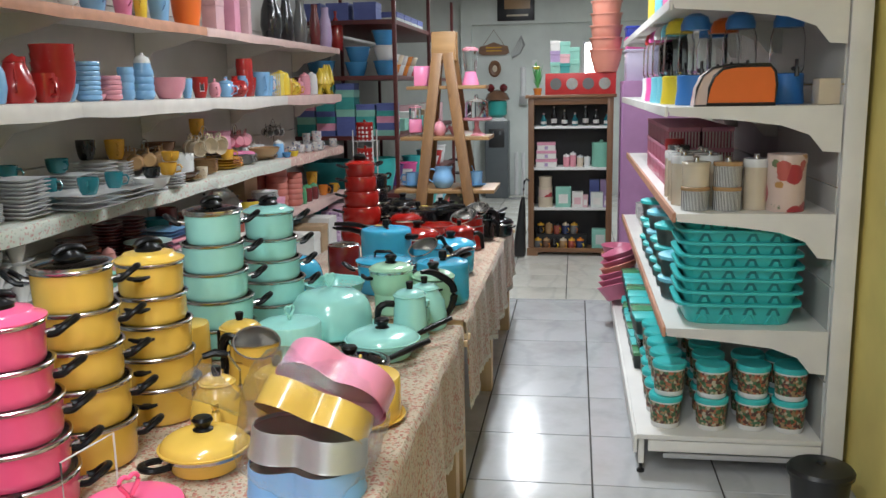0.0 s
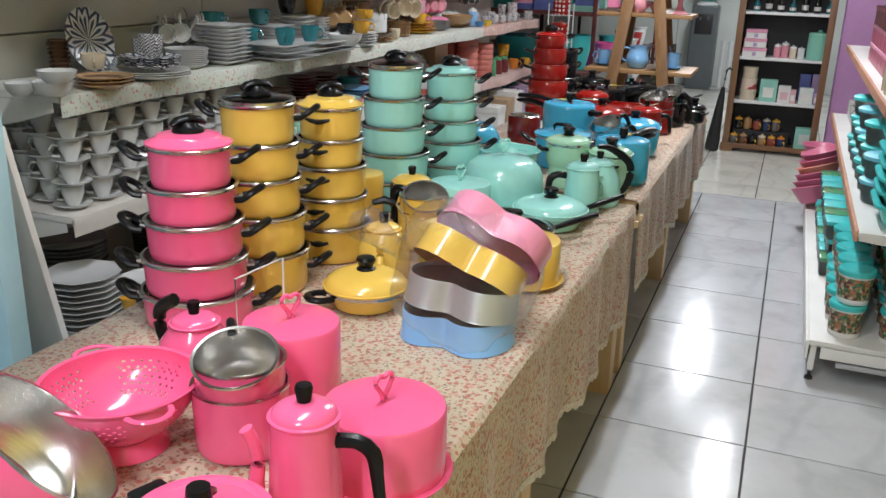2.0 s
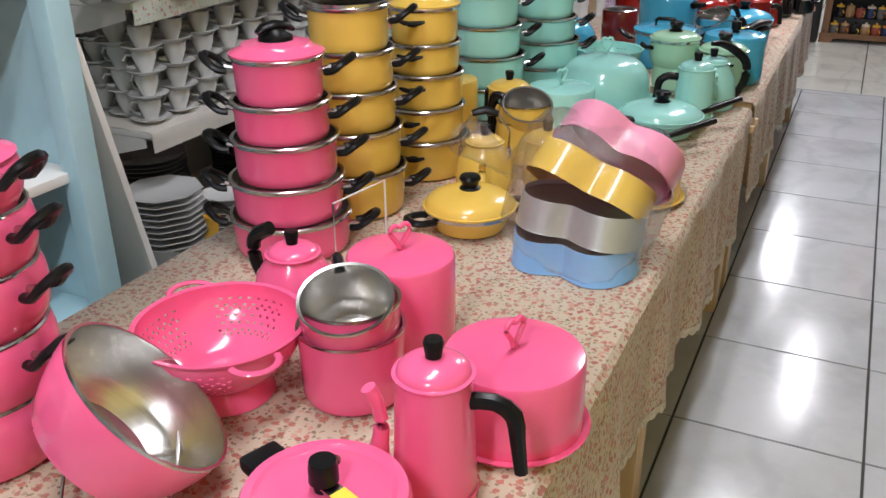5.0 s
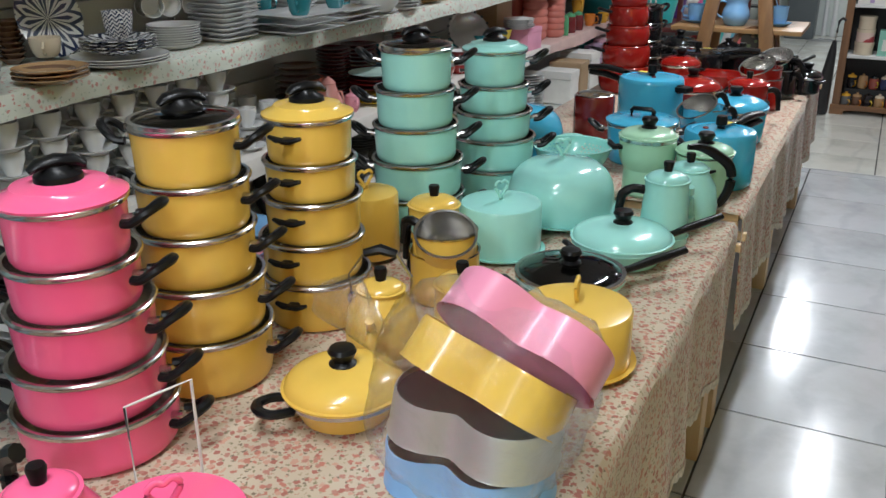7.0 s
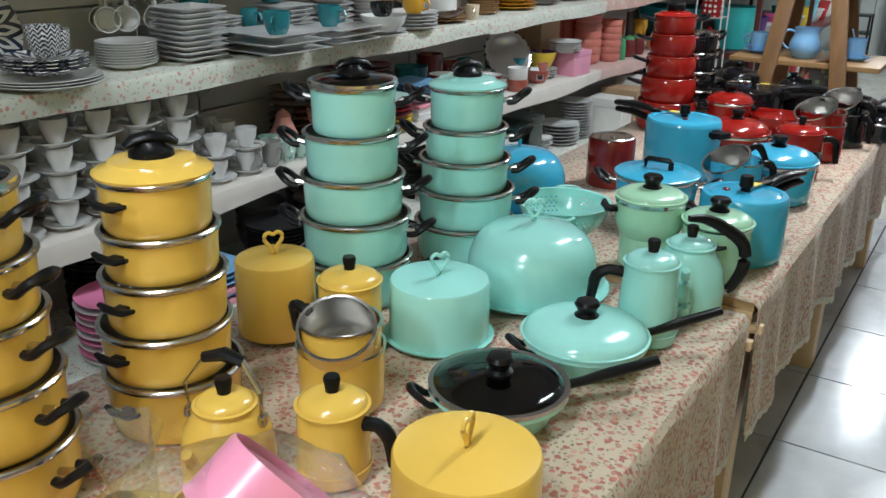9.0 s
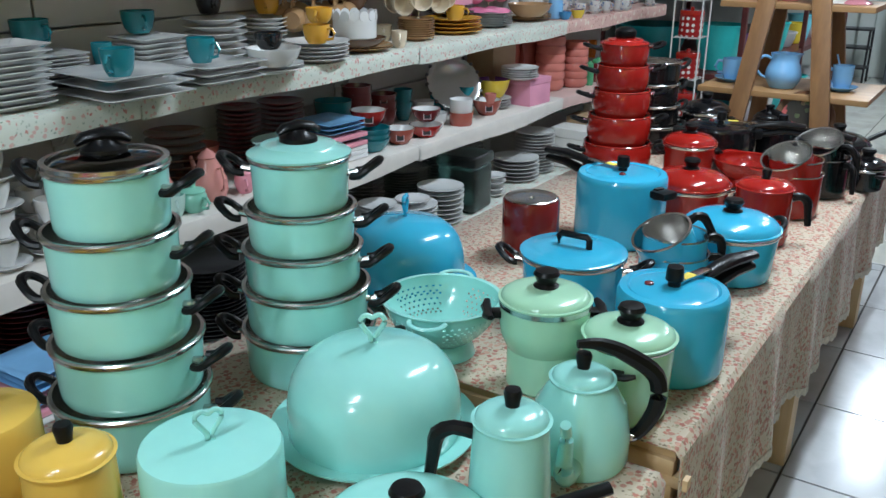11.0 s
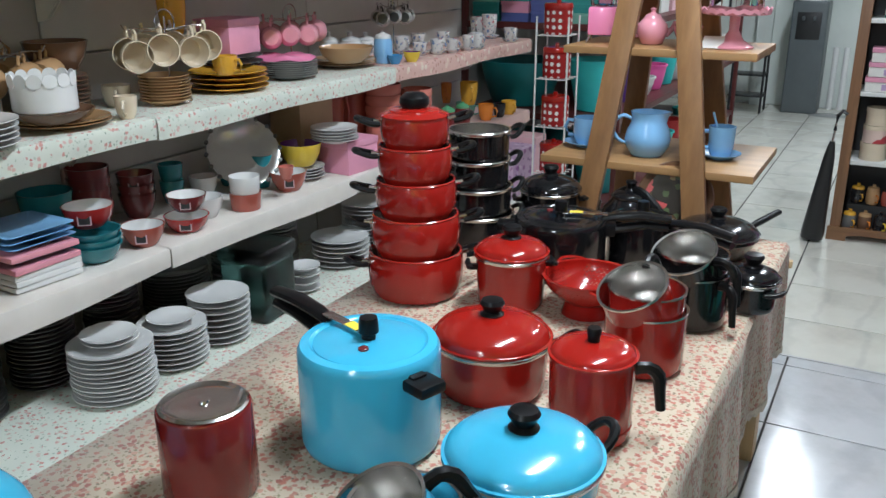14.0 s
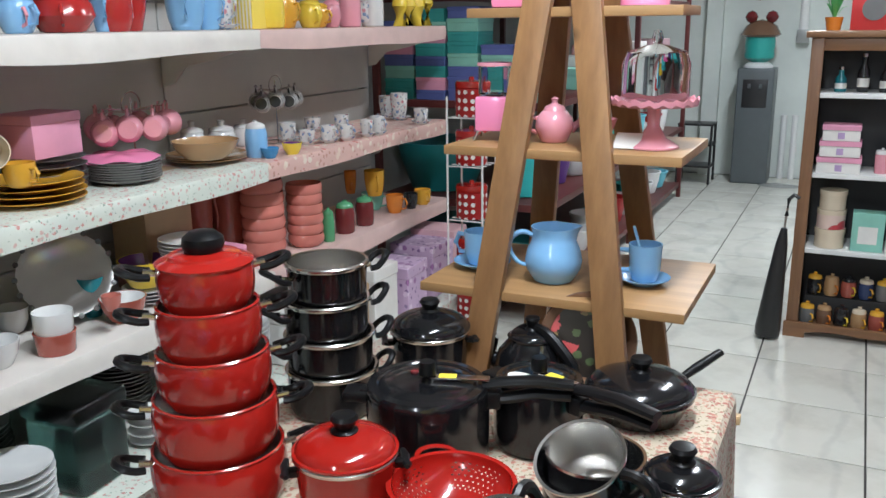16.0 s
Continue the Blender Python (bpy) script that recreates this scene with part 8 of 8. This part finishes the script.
part("collar", box(0.11, 0.09, 0.12, 0, 0, -0.02, 0.01), C["grey"], ds)
sw = thing("light_switch", "white light switch on the rear wall", "switch", m=pose(-0.58, YB - 0.006, 1.80))
part("plate", box(0.07, 0.01, 0.12, 0, 0, 0, 0.003), PL["white"], sw)
for x in (-0.84, -0.74):
    t = single("cardboard_tube", lathe([(0, 0), (0.028, 0), (0.028, 0.62), (0.024, 0.62), (0.024, 0.60), (0, 0.60)], 18), PL["white"], "white tube standing against the rear wall", "tube", "white tubes", m=pose(x, YB - 0.05, 0))
st = thing("step_stool", "black metal two-step stool by the rear wall", "stool", m=pose(-1.58, 12.10, 0))
for x in (-0.15, 0.15):
    for y in (-0.14, 0.14):
        part("leg", tube([(x, y, 0), (x, y * 0.8, 0.55)], 0.012, 8), PL["black"], st)
for z, y in ((0.16, -0.05), (0.36, 0.0), (0.55, 0.0)):
    part("step", box(0.33, 0.26, 0.02, 0, y, z, 0.004), PL["black"], st)
single("floor_cloth", moved(lathe([(0, 0.012), (0.10, 0.016), (0.18, 0.006), (0.20, 0.001)], 24), Matrix.Diagonal((1, 0.6, 1, 1))), C["grey"], "grey floor cloth lying by the cooler", "cloth", m=pose(-0.80, 12.12, 0.001))


# ---- right steel shelving ----
ru = thing("shelving_unit", "white steel shop shelving with plastic and kitchen ware", "shelving", m=pose(0, 0, 0))
GX1, GY0, GY1 = 0.955, 3.335, 6.42
for y in (GY0 + 0.02, 4.36, 5.39, GY1 - 0.02):
    part("upright", box(0.075, 0.040, 2.60, GX1 + 0.045, y, 0.0, 0.004), STEEL_WHITE, ru)
for k in range(7):
    part("back_panel", box(0.012, GY1 - GY0 - 0.05, 0.372, GX1 + 0.006, (GY0 + GY1) / 2, 0.03 + 0.376 * k, 0.002, 1), PANEL_GREY, ru)


def rshelf(z, xf, edge):
    dep = GX1 - xf
    for a, b in ((GY0, 4.36), (4.36, 5.39), (5.39, GY1)):
        s = part("shelf", box(dep, b - a - 0.004, 0.018, (xf + GX1) / 2, (a + b) / 2, z - 0.018, 0.002, 1), STEEL_WHITE, ru)
        part("front_edge", box(0.014, b - a - 0.006, 0.040, xf - 0.006, (a + b) / 2, z - 0.036, 0.003, 1), edge, s)
        for y in (a + 0.003, b - 0.003):
            out = [(0, 0.0), (dep - 0.004, 0.0), (dep - 0.004, -0.030), (dep * 0.60, -0.050), (dep * 0.34, -0.070), (dep * 0.18, -0.105), (dep * 0.10, -0.165), (0, -0.170)]
            part("bracket", moved(prism([(-x, q) for x, q in out], -0.0015, 0.0015), Matrix(((1, 0, 0, GX1), (0, 0, 1, y), (0, 1, 0, z - 0.001), (0, 0, 0, 1)))), STEEL_WHITE, s)


RS = {"top": 1.845, "two": 1.458, "three": 1.060, "four": 0.610, "base": 0.170}
rshelf(RS["top"], 0.345, STEEL_WHITE)
rshelf(RS["two"], 0.340, STEEL_WHITE)
rshelf(RS["three"], 0.380, LIP_ORANGE)
rshelf(RS["four"], 0.355, LIP_ORANGE)
part("base_deck", box(GX1 - 0.255, GY1 - GY0, 0.02, (GX1 + 0.255) / 2, (GY0 + GY1) / 2, RS["base"] - 0.02, 0.002), STEEL_WHITE, ru)
part("base_front", box(0.014, GY1 - GY0, 0.075, 0.250, (GY0 + GY1) / 2, RS["base"] - 0.078, 0.003), STEEL_WHITE, ru)
part("base_end", box(GX1 - 0.30, 0.014, 0.045, (GX1 + 0.30) / 2, GY0 + 0.004, RS["base"] - 0.068, 0.003), STEEL_WHITE, ru)
part("base_end", box(GX1 - 0.36, 0.012, 0.020, (GX1 + 0.36) / 2, GY0 + 0.010, RS["base"] - 0.098, 0.003), STEEL_GREY, ru)
for y in (GY0 + 0.03, 4.36, 5.39, GY1 - 0.03):
    part("adjustable_foot", lathe([(0, 0), (0.016, 0), (0.016, 0.010), (0.006, 0.014), (0.006, 0.075), (0, 0.075)], 14, 0.275, y), PL["black"], ru, "black screw foot")
    part("base_leg", box(0.022, 0.030, RS["base"] - 0.06, 0.275, y, 0.04, 0.003), STEEL_WHITE, ru)


def dispenser(x, y, base, lid, r=0.066, h=0.355):
    t = thing("drink_dispenser", "clear drink dispenser with %s base and lid" % base, "drink dispenser", "drink dispensers", pose(x, y, RS["two"] + 0.001, 0, 0, -80))
    part("base", lathe([(0, 0), (r * 1.05, 0), (r * 1.08, 0.006), (r * 0.98, 0.06), (r, 0.115), (r * 0.9, 0.118), (0, 0.118)], 26), PL[base], t)
    part("jar", lathe([(r * 0.85, 0.119), (r * 0.97, 0.135), (r * 0.97, h * 0.72), (r * 0.82, h * 0.82), (r * 0.79, h * 0.82), (r * 0.94, h * 0.71), (r * 0.94, 0.138), (r * 0.83, 0.124), (r * 0.85, 0.119)], 28), PLASTIC_CLEAR, t, "clear plastic jar")
    part("lid", lathe([(0, h * 0.82), (r * 0.85, h * 0.82), (r * 0.87, h * 0.88), (r * 0.70, h * 0.96), (r * 0.3, h), (0, h)], 26), PL[lid], t)
    part("tap", join(tube([(r * 0.95, 0, 0.135), (r + 0.03, 0, 0.135), (r + 0.034, 0, 0.105)], 0.009, 8), box(0.02, 0.008, 0.03, r + 0.025, 0, 0.140, 0.003)), PL["black"], t, "black tap")


for x, y, b, l in ((0.810, 3.60, "blue", "blue"), (0.635, 3.62, "blue", "blue"), (0.465, 3.62, "blue", "blue"), (0.43, 3.86, "yellow", "yellow"), (0.62, 3.90, "red", "orange"), (0.43, 4.08, "cyan", "cyan"), (0.42, 4.30, "cyan", "white"), (0.62, 4.25, "blue", "blue"), (0.42, 4.60, "pink", "pink"), (0.42, 4.85, "white", "red")):
    dispenser(x, y, b, l)
bb = thing("bread_bin", "orange bread bin with black piping and printed side", "bread bin", m=pose(0.580, 3.425, RS["two"] + 0.001))
prof = [(-0.145, 0.0), (0.145, 0.0), (0.148, 0.075), (0.140, 0.125), (0.120, 0.148), (-0.02, 0.148), (-0.08, 0.138), (-0.115, 0.110), (-0.135, 0.065)]
part("body", moved(prism(prof, -0.06, 0.06, 0.006), Matrix(((1, 0, 0, 0), (0, 0, 1, 0.0), (0, 1, 0, 0), (0, 0, 0, 1)))), ROSEPRINT, bb)
pf = [(x * 0.84 + 0.022, 0.008 + z * 0.92) for x, z in prof]
part("front_panel", moved(prism(pf, -0.066, -0.058, 0.004), Matrix(((1, 0, 0, 0), (0, 0, 1, 0.0), (0, 1, 0, 0), (0, 0, 0, 1)))), PL["orange"], bb, "orange front panel")
part("piping", tube([(x, -0.064, z) for x, z in pf], 0.0055, 8, closed=True), PL["black"], bb, "black piping")
part("piping", tube([(x, -0.060, z + 0.002) for x, z in prof], 0.004, 8, closed=True), PL["black"], bb)
single("box", box(0.08, 0.07, 0.095, 0, 0, 0, 0.004), C["cream"], "small cream printed tin on the shelf", "tin", m=pose(0.915, 3.42, RS["two"] + 0.001, 0, 0, 6))


def tin(x, y, z, r, h, body, lid, label, band=None):
    t = thing("canister", label, "canister", "kitchen canisters", pose(x, y, z))
    part("body", lathe([(0, 0), (r * 0.97, 0), (r, 0.004), (r, h * 0.84), (0, h * 0.84)], 30), body, t)
    part("lid", lathe([(0, h * 0.84), (r + 0.003, h * 0.84), (r + 0.003, h * 0.97), (r, h), (0, h)], 30), lid, t)
    if band:
        part("lid_knob", lathe([(0, h), (0.012, h), (0.010, h + 0.014), (0.014, h + 0.020), (0, h + 0.022)], 14), band, t)
    return t


z3 = RS["three"] + 0.001
tin(0.795, 3.440, z3, 0.070, 0.215, ROSEPRINT, ROSEPRINT, "tall pink tin printed with red roses")
tin(0.690, 3.470, z3, 0.046, 0.195, C["cream"], C["white"], "cream canister with dark script on the shelf", CHROME)
for k, x in enumerate((0.462, 0.580)):
    tin(x, 3.440, z3, 0.053, 0.092, BWSTRIPE, C["tan"], "black and white striped tin with wooden lid")
    tin(x, 3.440, z3 + 0.0925, 0.052, 0.095, C["cream"] if k == 0 else BWSTRIPE, C["cream"] if k == 0 else C["tan"], "cream striped tin stacked on another", CHROME)
for k in range(6):
    tin(0.435 + 0.10 * (k % 2), 3.60 + 0.13 * (k // 2), z3, 0.048, 0.20, C["cream"], C["white"], "cream lidded canister on the shelf", CHROME)
tin(0.445, 4.05, z3, 0.040, 0.24, PL["red"], PL["red"], "tall red tin on the shelf")
tin(0.450, 3.93, z3, 0.045, 0.22, C["charcoal"], C["charcoal"], "dark printed canister on the shelf")
for j in range(6):
    for i in range(3):
        for k in range(2):
            t = thing("gift_box", "pink and white striped card box on the shelf", "box", "striped boxes", pose(0.50 + 0.15 * k, 4.25 + 0.20 * j, z3 + 0.095 * i))
            part("carton", box(0.14, 0.19, 0.075, 0, 0, 0, 0.002, 1), PINKSTRIPE, t)
            part("lid", box(0.146, 0.196, 0.02, 0, 0, 0.074, 0.002, 1), CARD["pink"], t)

# stacked teal dish racks
z4 = RS["four"] + 0.001
for i in range(8):
    t = thing("dish_crate", "teal plastic dish rack stacked on the shelf", "dish rack", "stacked dish racks", pose(0.640 + 0.004 * (i % 2), 3.560 + 0.003 * (i % 3), z4 + 0.0485 * i))
    a, b, h = 0.225, 0.165, 0.086
    bm = bmesh.new()
    rings = []
    for f, zz in ((0.86, 0.0), (0.88, 0.006), (0.975, h - 0.012), (1.07, h - 0.011), (1.075, h - 0.004), (1.07, h), (0.955, h), (0.86, 0.010)):
        ring_ = []
        for q in range(48):
            an = 2 * math.pi * (q + 0.5) / 48
            c, s = math.cos(an), math.sin(an)
            k = (abs(c) ** 7 + abs(s) ** 7) ** (-1 / 7)
            ring_.append(bm.verts.new((a * f * c * k, b * f * s * k, zz)))
        rings.append(ring_)
    bm.faces.new(rings[0][::-1])
    for p, q in zip(rings, rings[1:]):
        for n_ in range(48):
            bm.faces.new((p[n_], p[(n_ + 1) % 48], q[(n_ + 1) % 48], q[n_]))
    bm.faces.new(rings[-1])
    bmesh.ops.recalc_face_normals(bm, faces=bm.faces)
    part("body", bm, PL["teal"], t)
    for x in (-0.138, -0.050, 0.038, 0.126):
        # shade of an opening, put in as a dark plate leaning with the wall, and the rib across it
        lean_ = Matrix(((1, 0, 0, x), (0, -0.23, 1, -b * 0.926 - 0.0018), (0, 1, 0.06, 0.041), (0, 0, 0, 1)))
        part("vent", moved(prism([(-0.027, 0.0), (0.027, 0.0), (0.010, 0.032), (-0.010, 0.032)], -0.001, 0.001), lean_), PL["deepteal"], t, "dark plate painted as the shade in a rack side opening")
        part("rib", moved(prism([(-0.013, 0.0), (0.013, 0.0), (0.006, 0.020), (-0.006, 0.020)], -0.0025, -0.0005), lean_), PL["teal"], t)
        if i == 0:
            for s_ in (-1, 1):
                part("rib", tube([(x + s_ * 0.008, -b * 0.935, 0.040), (x + s_ * 0.026, -b * 0.885, 0.006)], 0.005, 6), PL["teal"], t)
for k in range(6):
    y = 3.86 + 0.22 * k
    for i in range(2 + k % 2):
        t = thing("food_container", "clear food container with teal lid", "food container", "teal-lidded containers", pose(0.47, y, z4 + 0.10 * i))
        part("body", lathe([(0, 0), (0.075, 0), (0.085, 0.005), (0.095, 0.080), (0, 0.080)], 26), glass("milky_plastic", (0.8, 0.9, 0.9), 0.35) if k == 0 and i == 0 else bpy.data.materials["milky_plastic"], t)
        part("lid", lathe([(0, 0.080), (0.102, 0.078), (0.102, 0.092), (0.092, 0.098), (0, 0.098)], 26), PL["teal"] if k % 3 else PL["cyan"], t, "teal lid")
for k in range(4):
    put("bowls", "white", 0.50, 5.25 + 0.25 * k, z4 - 0.0015, 0.09, 0.14, 4)
    put("plates", "sky", 0.74, 5.2 + 0.25 * k, z4 - 0.0015, 0.11, 0.12, 10)


def tub(x, y, z, r=0.064, h=0.135):
    t = thing("food_tub", "white tub with leafy jungle print and teal lid", "tub", "printed tubs", pose(x, y, z, 0, 0, 37 * (x + 3 * y) * 10))
    part("body", lathe([(0, 0), (r * 0.84, 0), (r * 0.88, 0.004), (r * 0.90, h * 0.16)], 28), PL["white"], t)
    part("print", lathe([(r * 0.90, h * 0.16), (r * 0.97, h * 0.78)], 28), LEAFPRINT, t, "leafy print band")
    part("neck", lathe([(r * 0.97, h * 0.78), (r * 0.98, h * 0.86), (r * 0.9, h * 0.86)], 28), PL["white"], t)
    part("lid", lathe([(r * 1.0, h * 0.84), (r * 1.05, h * 0.84), (r * 1.05, h * 0.96), (r * 0.98, h), (r * 0.90, h * 0.985), (0, h * 0.985)], 28), PL["teal"], t, "teal lid")
    return t


zb = RS["base"] + 0.001
_tub = None
for j in range(5):
    for i, x in enumerate((0.375, 0.560, 0.715, 0.850)):
        for k in range(2):
            y = 3.455 + 0.15 * j
            if j > 1 and i > 1:
                continue
            if _tub is None:
                _tub = tub(x, y, zb)
            else:
                copy_thing(_tub, pose(x + (0.012 if k and not i else 0.006 * math.sin(9 * x + j)), y + 0.008 * math.sin(20 * x), zb + 0.1345 * k, 0, 0, 50 * i + 70 * j + 33 * k))
for j in range(8):
    for k in range(3):
        y = 4.22 + 0.15 * j
        t = thing("food_container", "green lidded food container on the base shelf", "food container", "green-lidded containers", pose(0.38 + 0.02 * (k % 2), y, zb + 0.088 * k, 0, 0, 5 * math.sin(7 * j + k)))
        part("body", box(0.17, 0.13, 0.066, 0, 0, 0, 0.012), glass_green if k % 2 else bpy.data.materials["milky_plastic"], t)
        part("lid", box(0.18, 0.14, 0.020, 0, 0, 0.066, 0.008), PL["teal"] if (j + k) % 3 else C["green"], t)
for k in range(6):
    t = thing("plastic_basket", "pink plastic basket nested in a leaning stack", "basket", "pink baskets", pose(0.290 + 0.006 * k, 5.47 + 0.005 * k, zb + 0.03 + 0.045 * k, -14, -14, 8 * k))
    part("body", lathe([(0, 0), (0.07, 0), (0.078, 0.006), (0.118, 0.09), (0.126, 0.094), (0.122, 0.098), (0.112, 0.092), (0.072, 0.010), (0, 0.008)], 30), PL["rose"] if k != 3 else PL["salmon"], t)
for k in range(5):
    t = thing("plastic_basket", "rose pink ribbed plastic basket in a stack", "basket", "pink baskets", pose(0.285, 5.80, zb + 0.058 * k, 0, 0, 20 * k))
    part("body", lathe([(0, 0), (0.065, 0), (0.072, 0.006), (0.102, 0.085), (0.108, 0.088), (0.104, 0.092), (0.096, 0.086), (0.066, 0.010), (0, 0.008)], 28), PL["salmon"] if k % 2 else PL["rose"], t)
for k in range(4):
    t = thing("storage_box", "storage box with bright lid on the highest shelf", "storage box", "boxes on the top shelf", pose(0.60, 3.62 + 0.42 * k, RS["top"] + 0.001))
    part("body", box(0.42, 0.36, 0.22, 0, 0, 0, 0.012), PL[("white", "pink", "cyan", "yellow")[k]], t)
    part("lid", box(0.44, 0.38, 0.03, 0, 0, 0.22, 0.008), PL[("green", "white", "royal", "red")[k]], t)

bin_ = thing("waste_bin", "black plastic waste bin with domed lid on the floor", "bin", m=pose(0.880, 3.060, 0))
part("body", lathe([(0, 0), (0.085, 0), (0.088, 0.006), (0.105, 0.165), (0, 0.165)], 34), PL["black"], bin_)
part("lid", lathe([(0, 0.165), (0.114, 0.162), (0.116, 0.178), (0.106, 0.190), (0.05, 0.200), (0.018, 0.203), (0.016, 0.212), (0, 0.214)], 34), PL["black"], bin_)
dr = thing("door_frame", "white painted door frame beside the yellow wall", "door frame", m=pose(0, 0, 0))
part("jamb", box(0.05, 0.09, 2.1, XR - 0.026, 2.62, 0, 0.005), WHITEPAINT, dr)
part("leaf", box(0.03, 0.80, 2.05, XR - 0.018, 2.16, 0.01, 0.004), HONEY_Z, dr, "brown wooden door leaf")
sk = thing("wall_socket", "white switch plate on the yellow wall", "switch", m=pose(XR - 0.006, 3.08, 1.12))
part("plate", box(0.012, 0.075, 0.12, 0, 0, 0, 0.003), PL["white"], sk)

# ---- pale blue cabinet at the near end ----
bc = thing("display_cabinet", "pale blue wooden display cabinet with pink ware", "cabinet", m=pose(0, 0, 0))
CX0, CX1, CY0, CY1 = -2.30, -1.515, 0.10, 1.335
part("side_panel", box(CX1 - CX0, 0.02, 1.95, (CX0 + CX1) / 2, CY1 - 0.01, 0, 0.003), SKYPAINT, bc)
part("side_panel", box(CX1 - CX0, 0.02, 1.95, (CX0 + CX1) / 2, CY0 + 0.01, 0, 0.003), SKYPAINT, bc)
part("front_stile", box(0.05, 0.055, 1.95, CX1 + 0.026, CY1 - 0.0275, 0, 0.005), SKYPAINT, bc)
part("front_stile", box(0.05, 0.055, 1.95, CX1 + 0.026, CY0 + 0.0275, 0, 0.005), SKYPAINT, bc)
part("back_board", box(0.012, CY1 - CY0 - 0.04, 1.95, CX0 + 0.006, (CY0 + CY1) / 2, 0, 0.002), PANEL_GREY, bc)
for z in (0.10, 0.57, 0.88, 1.30, 1.94):
    part("shelf", box(CX1 - CX0 + 0.02, CY1 - CY0 - 0.045, 0.022, (CX0 + CX1) / 2 + 0.01, (CY0 + CY1) / 2, z - 0.022, 0.003), SKYPAINT if z < 0.6 else WHITEPAINT, bc)
for k in range(7):
    crockery_cup("mug", -1.60, 0.36 + 0.13 * k, 0.5705, 0.042, 0.08, ("pink", "pink", "sky", "pink", "sky", "pink", "pink")[k], "pink or pale blue mug with black rim in the cabinet", 150, False, 0.0, True)
    crockery_cup("mug", -1.74, 0.30 + 0.14 * k, 0.5705, 0.042, 0.085, "pink", "pink mug with black rim in the blue cabinet", 170, False, 0.0, True)
for k in range(6):
    put("bowls", "pink", -1.62, 0.36 + 0.16 * k, 0.8795, 0.055, 0.07, 2)
    put("cup", "pink", -1.78, 0.33 + 0.15 * k, 0.8795, 0.045, 0.12, 0)
for k in range(5):
    t = casserole("pink", 0.075, 0.085, 0.085, "dark-handled pink pot in the blue cabinet", "pots in the cabinet", pose(-1.62, 0.42 + 0.2 * k, 0.1005), "ear", 90)
single("white_board", box(0.30, 0.018, 1.14, 0, 0, 0, 0.002), WHITEPAINT, "white melamine board leaning beside the cabinet", "board", m=pose(-1.68, 1.612, 0.003, 11.3, 0, 0))
single("gift_bag", moved(lathe([(0, 0), (0.03, 0), (0.036, 0.05), (0.018, 0.085), (0.026, 0.12), (0.03, 0.13)], 14), Matrix.Diagonal((1, 0.7, 1, 1))), C["mustard"], "small gold wrapped gift on the shelf edge", "gift", m=pose(-1.84, 2.06, 0.302))
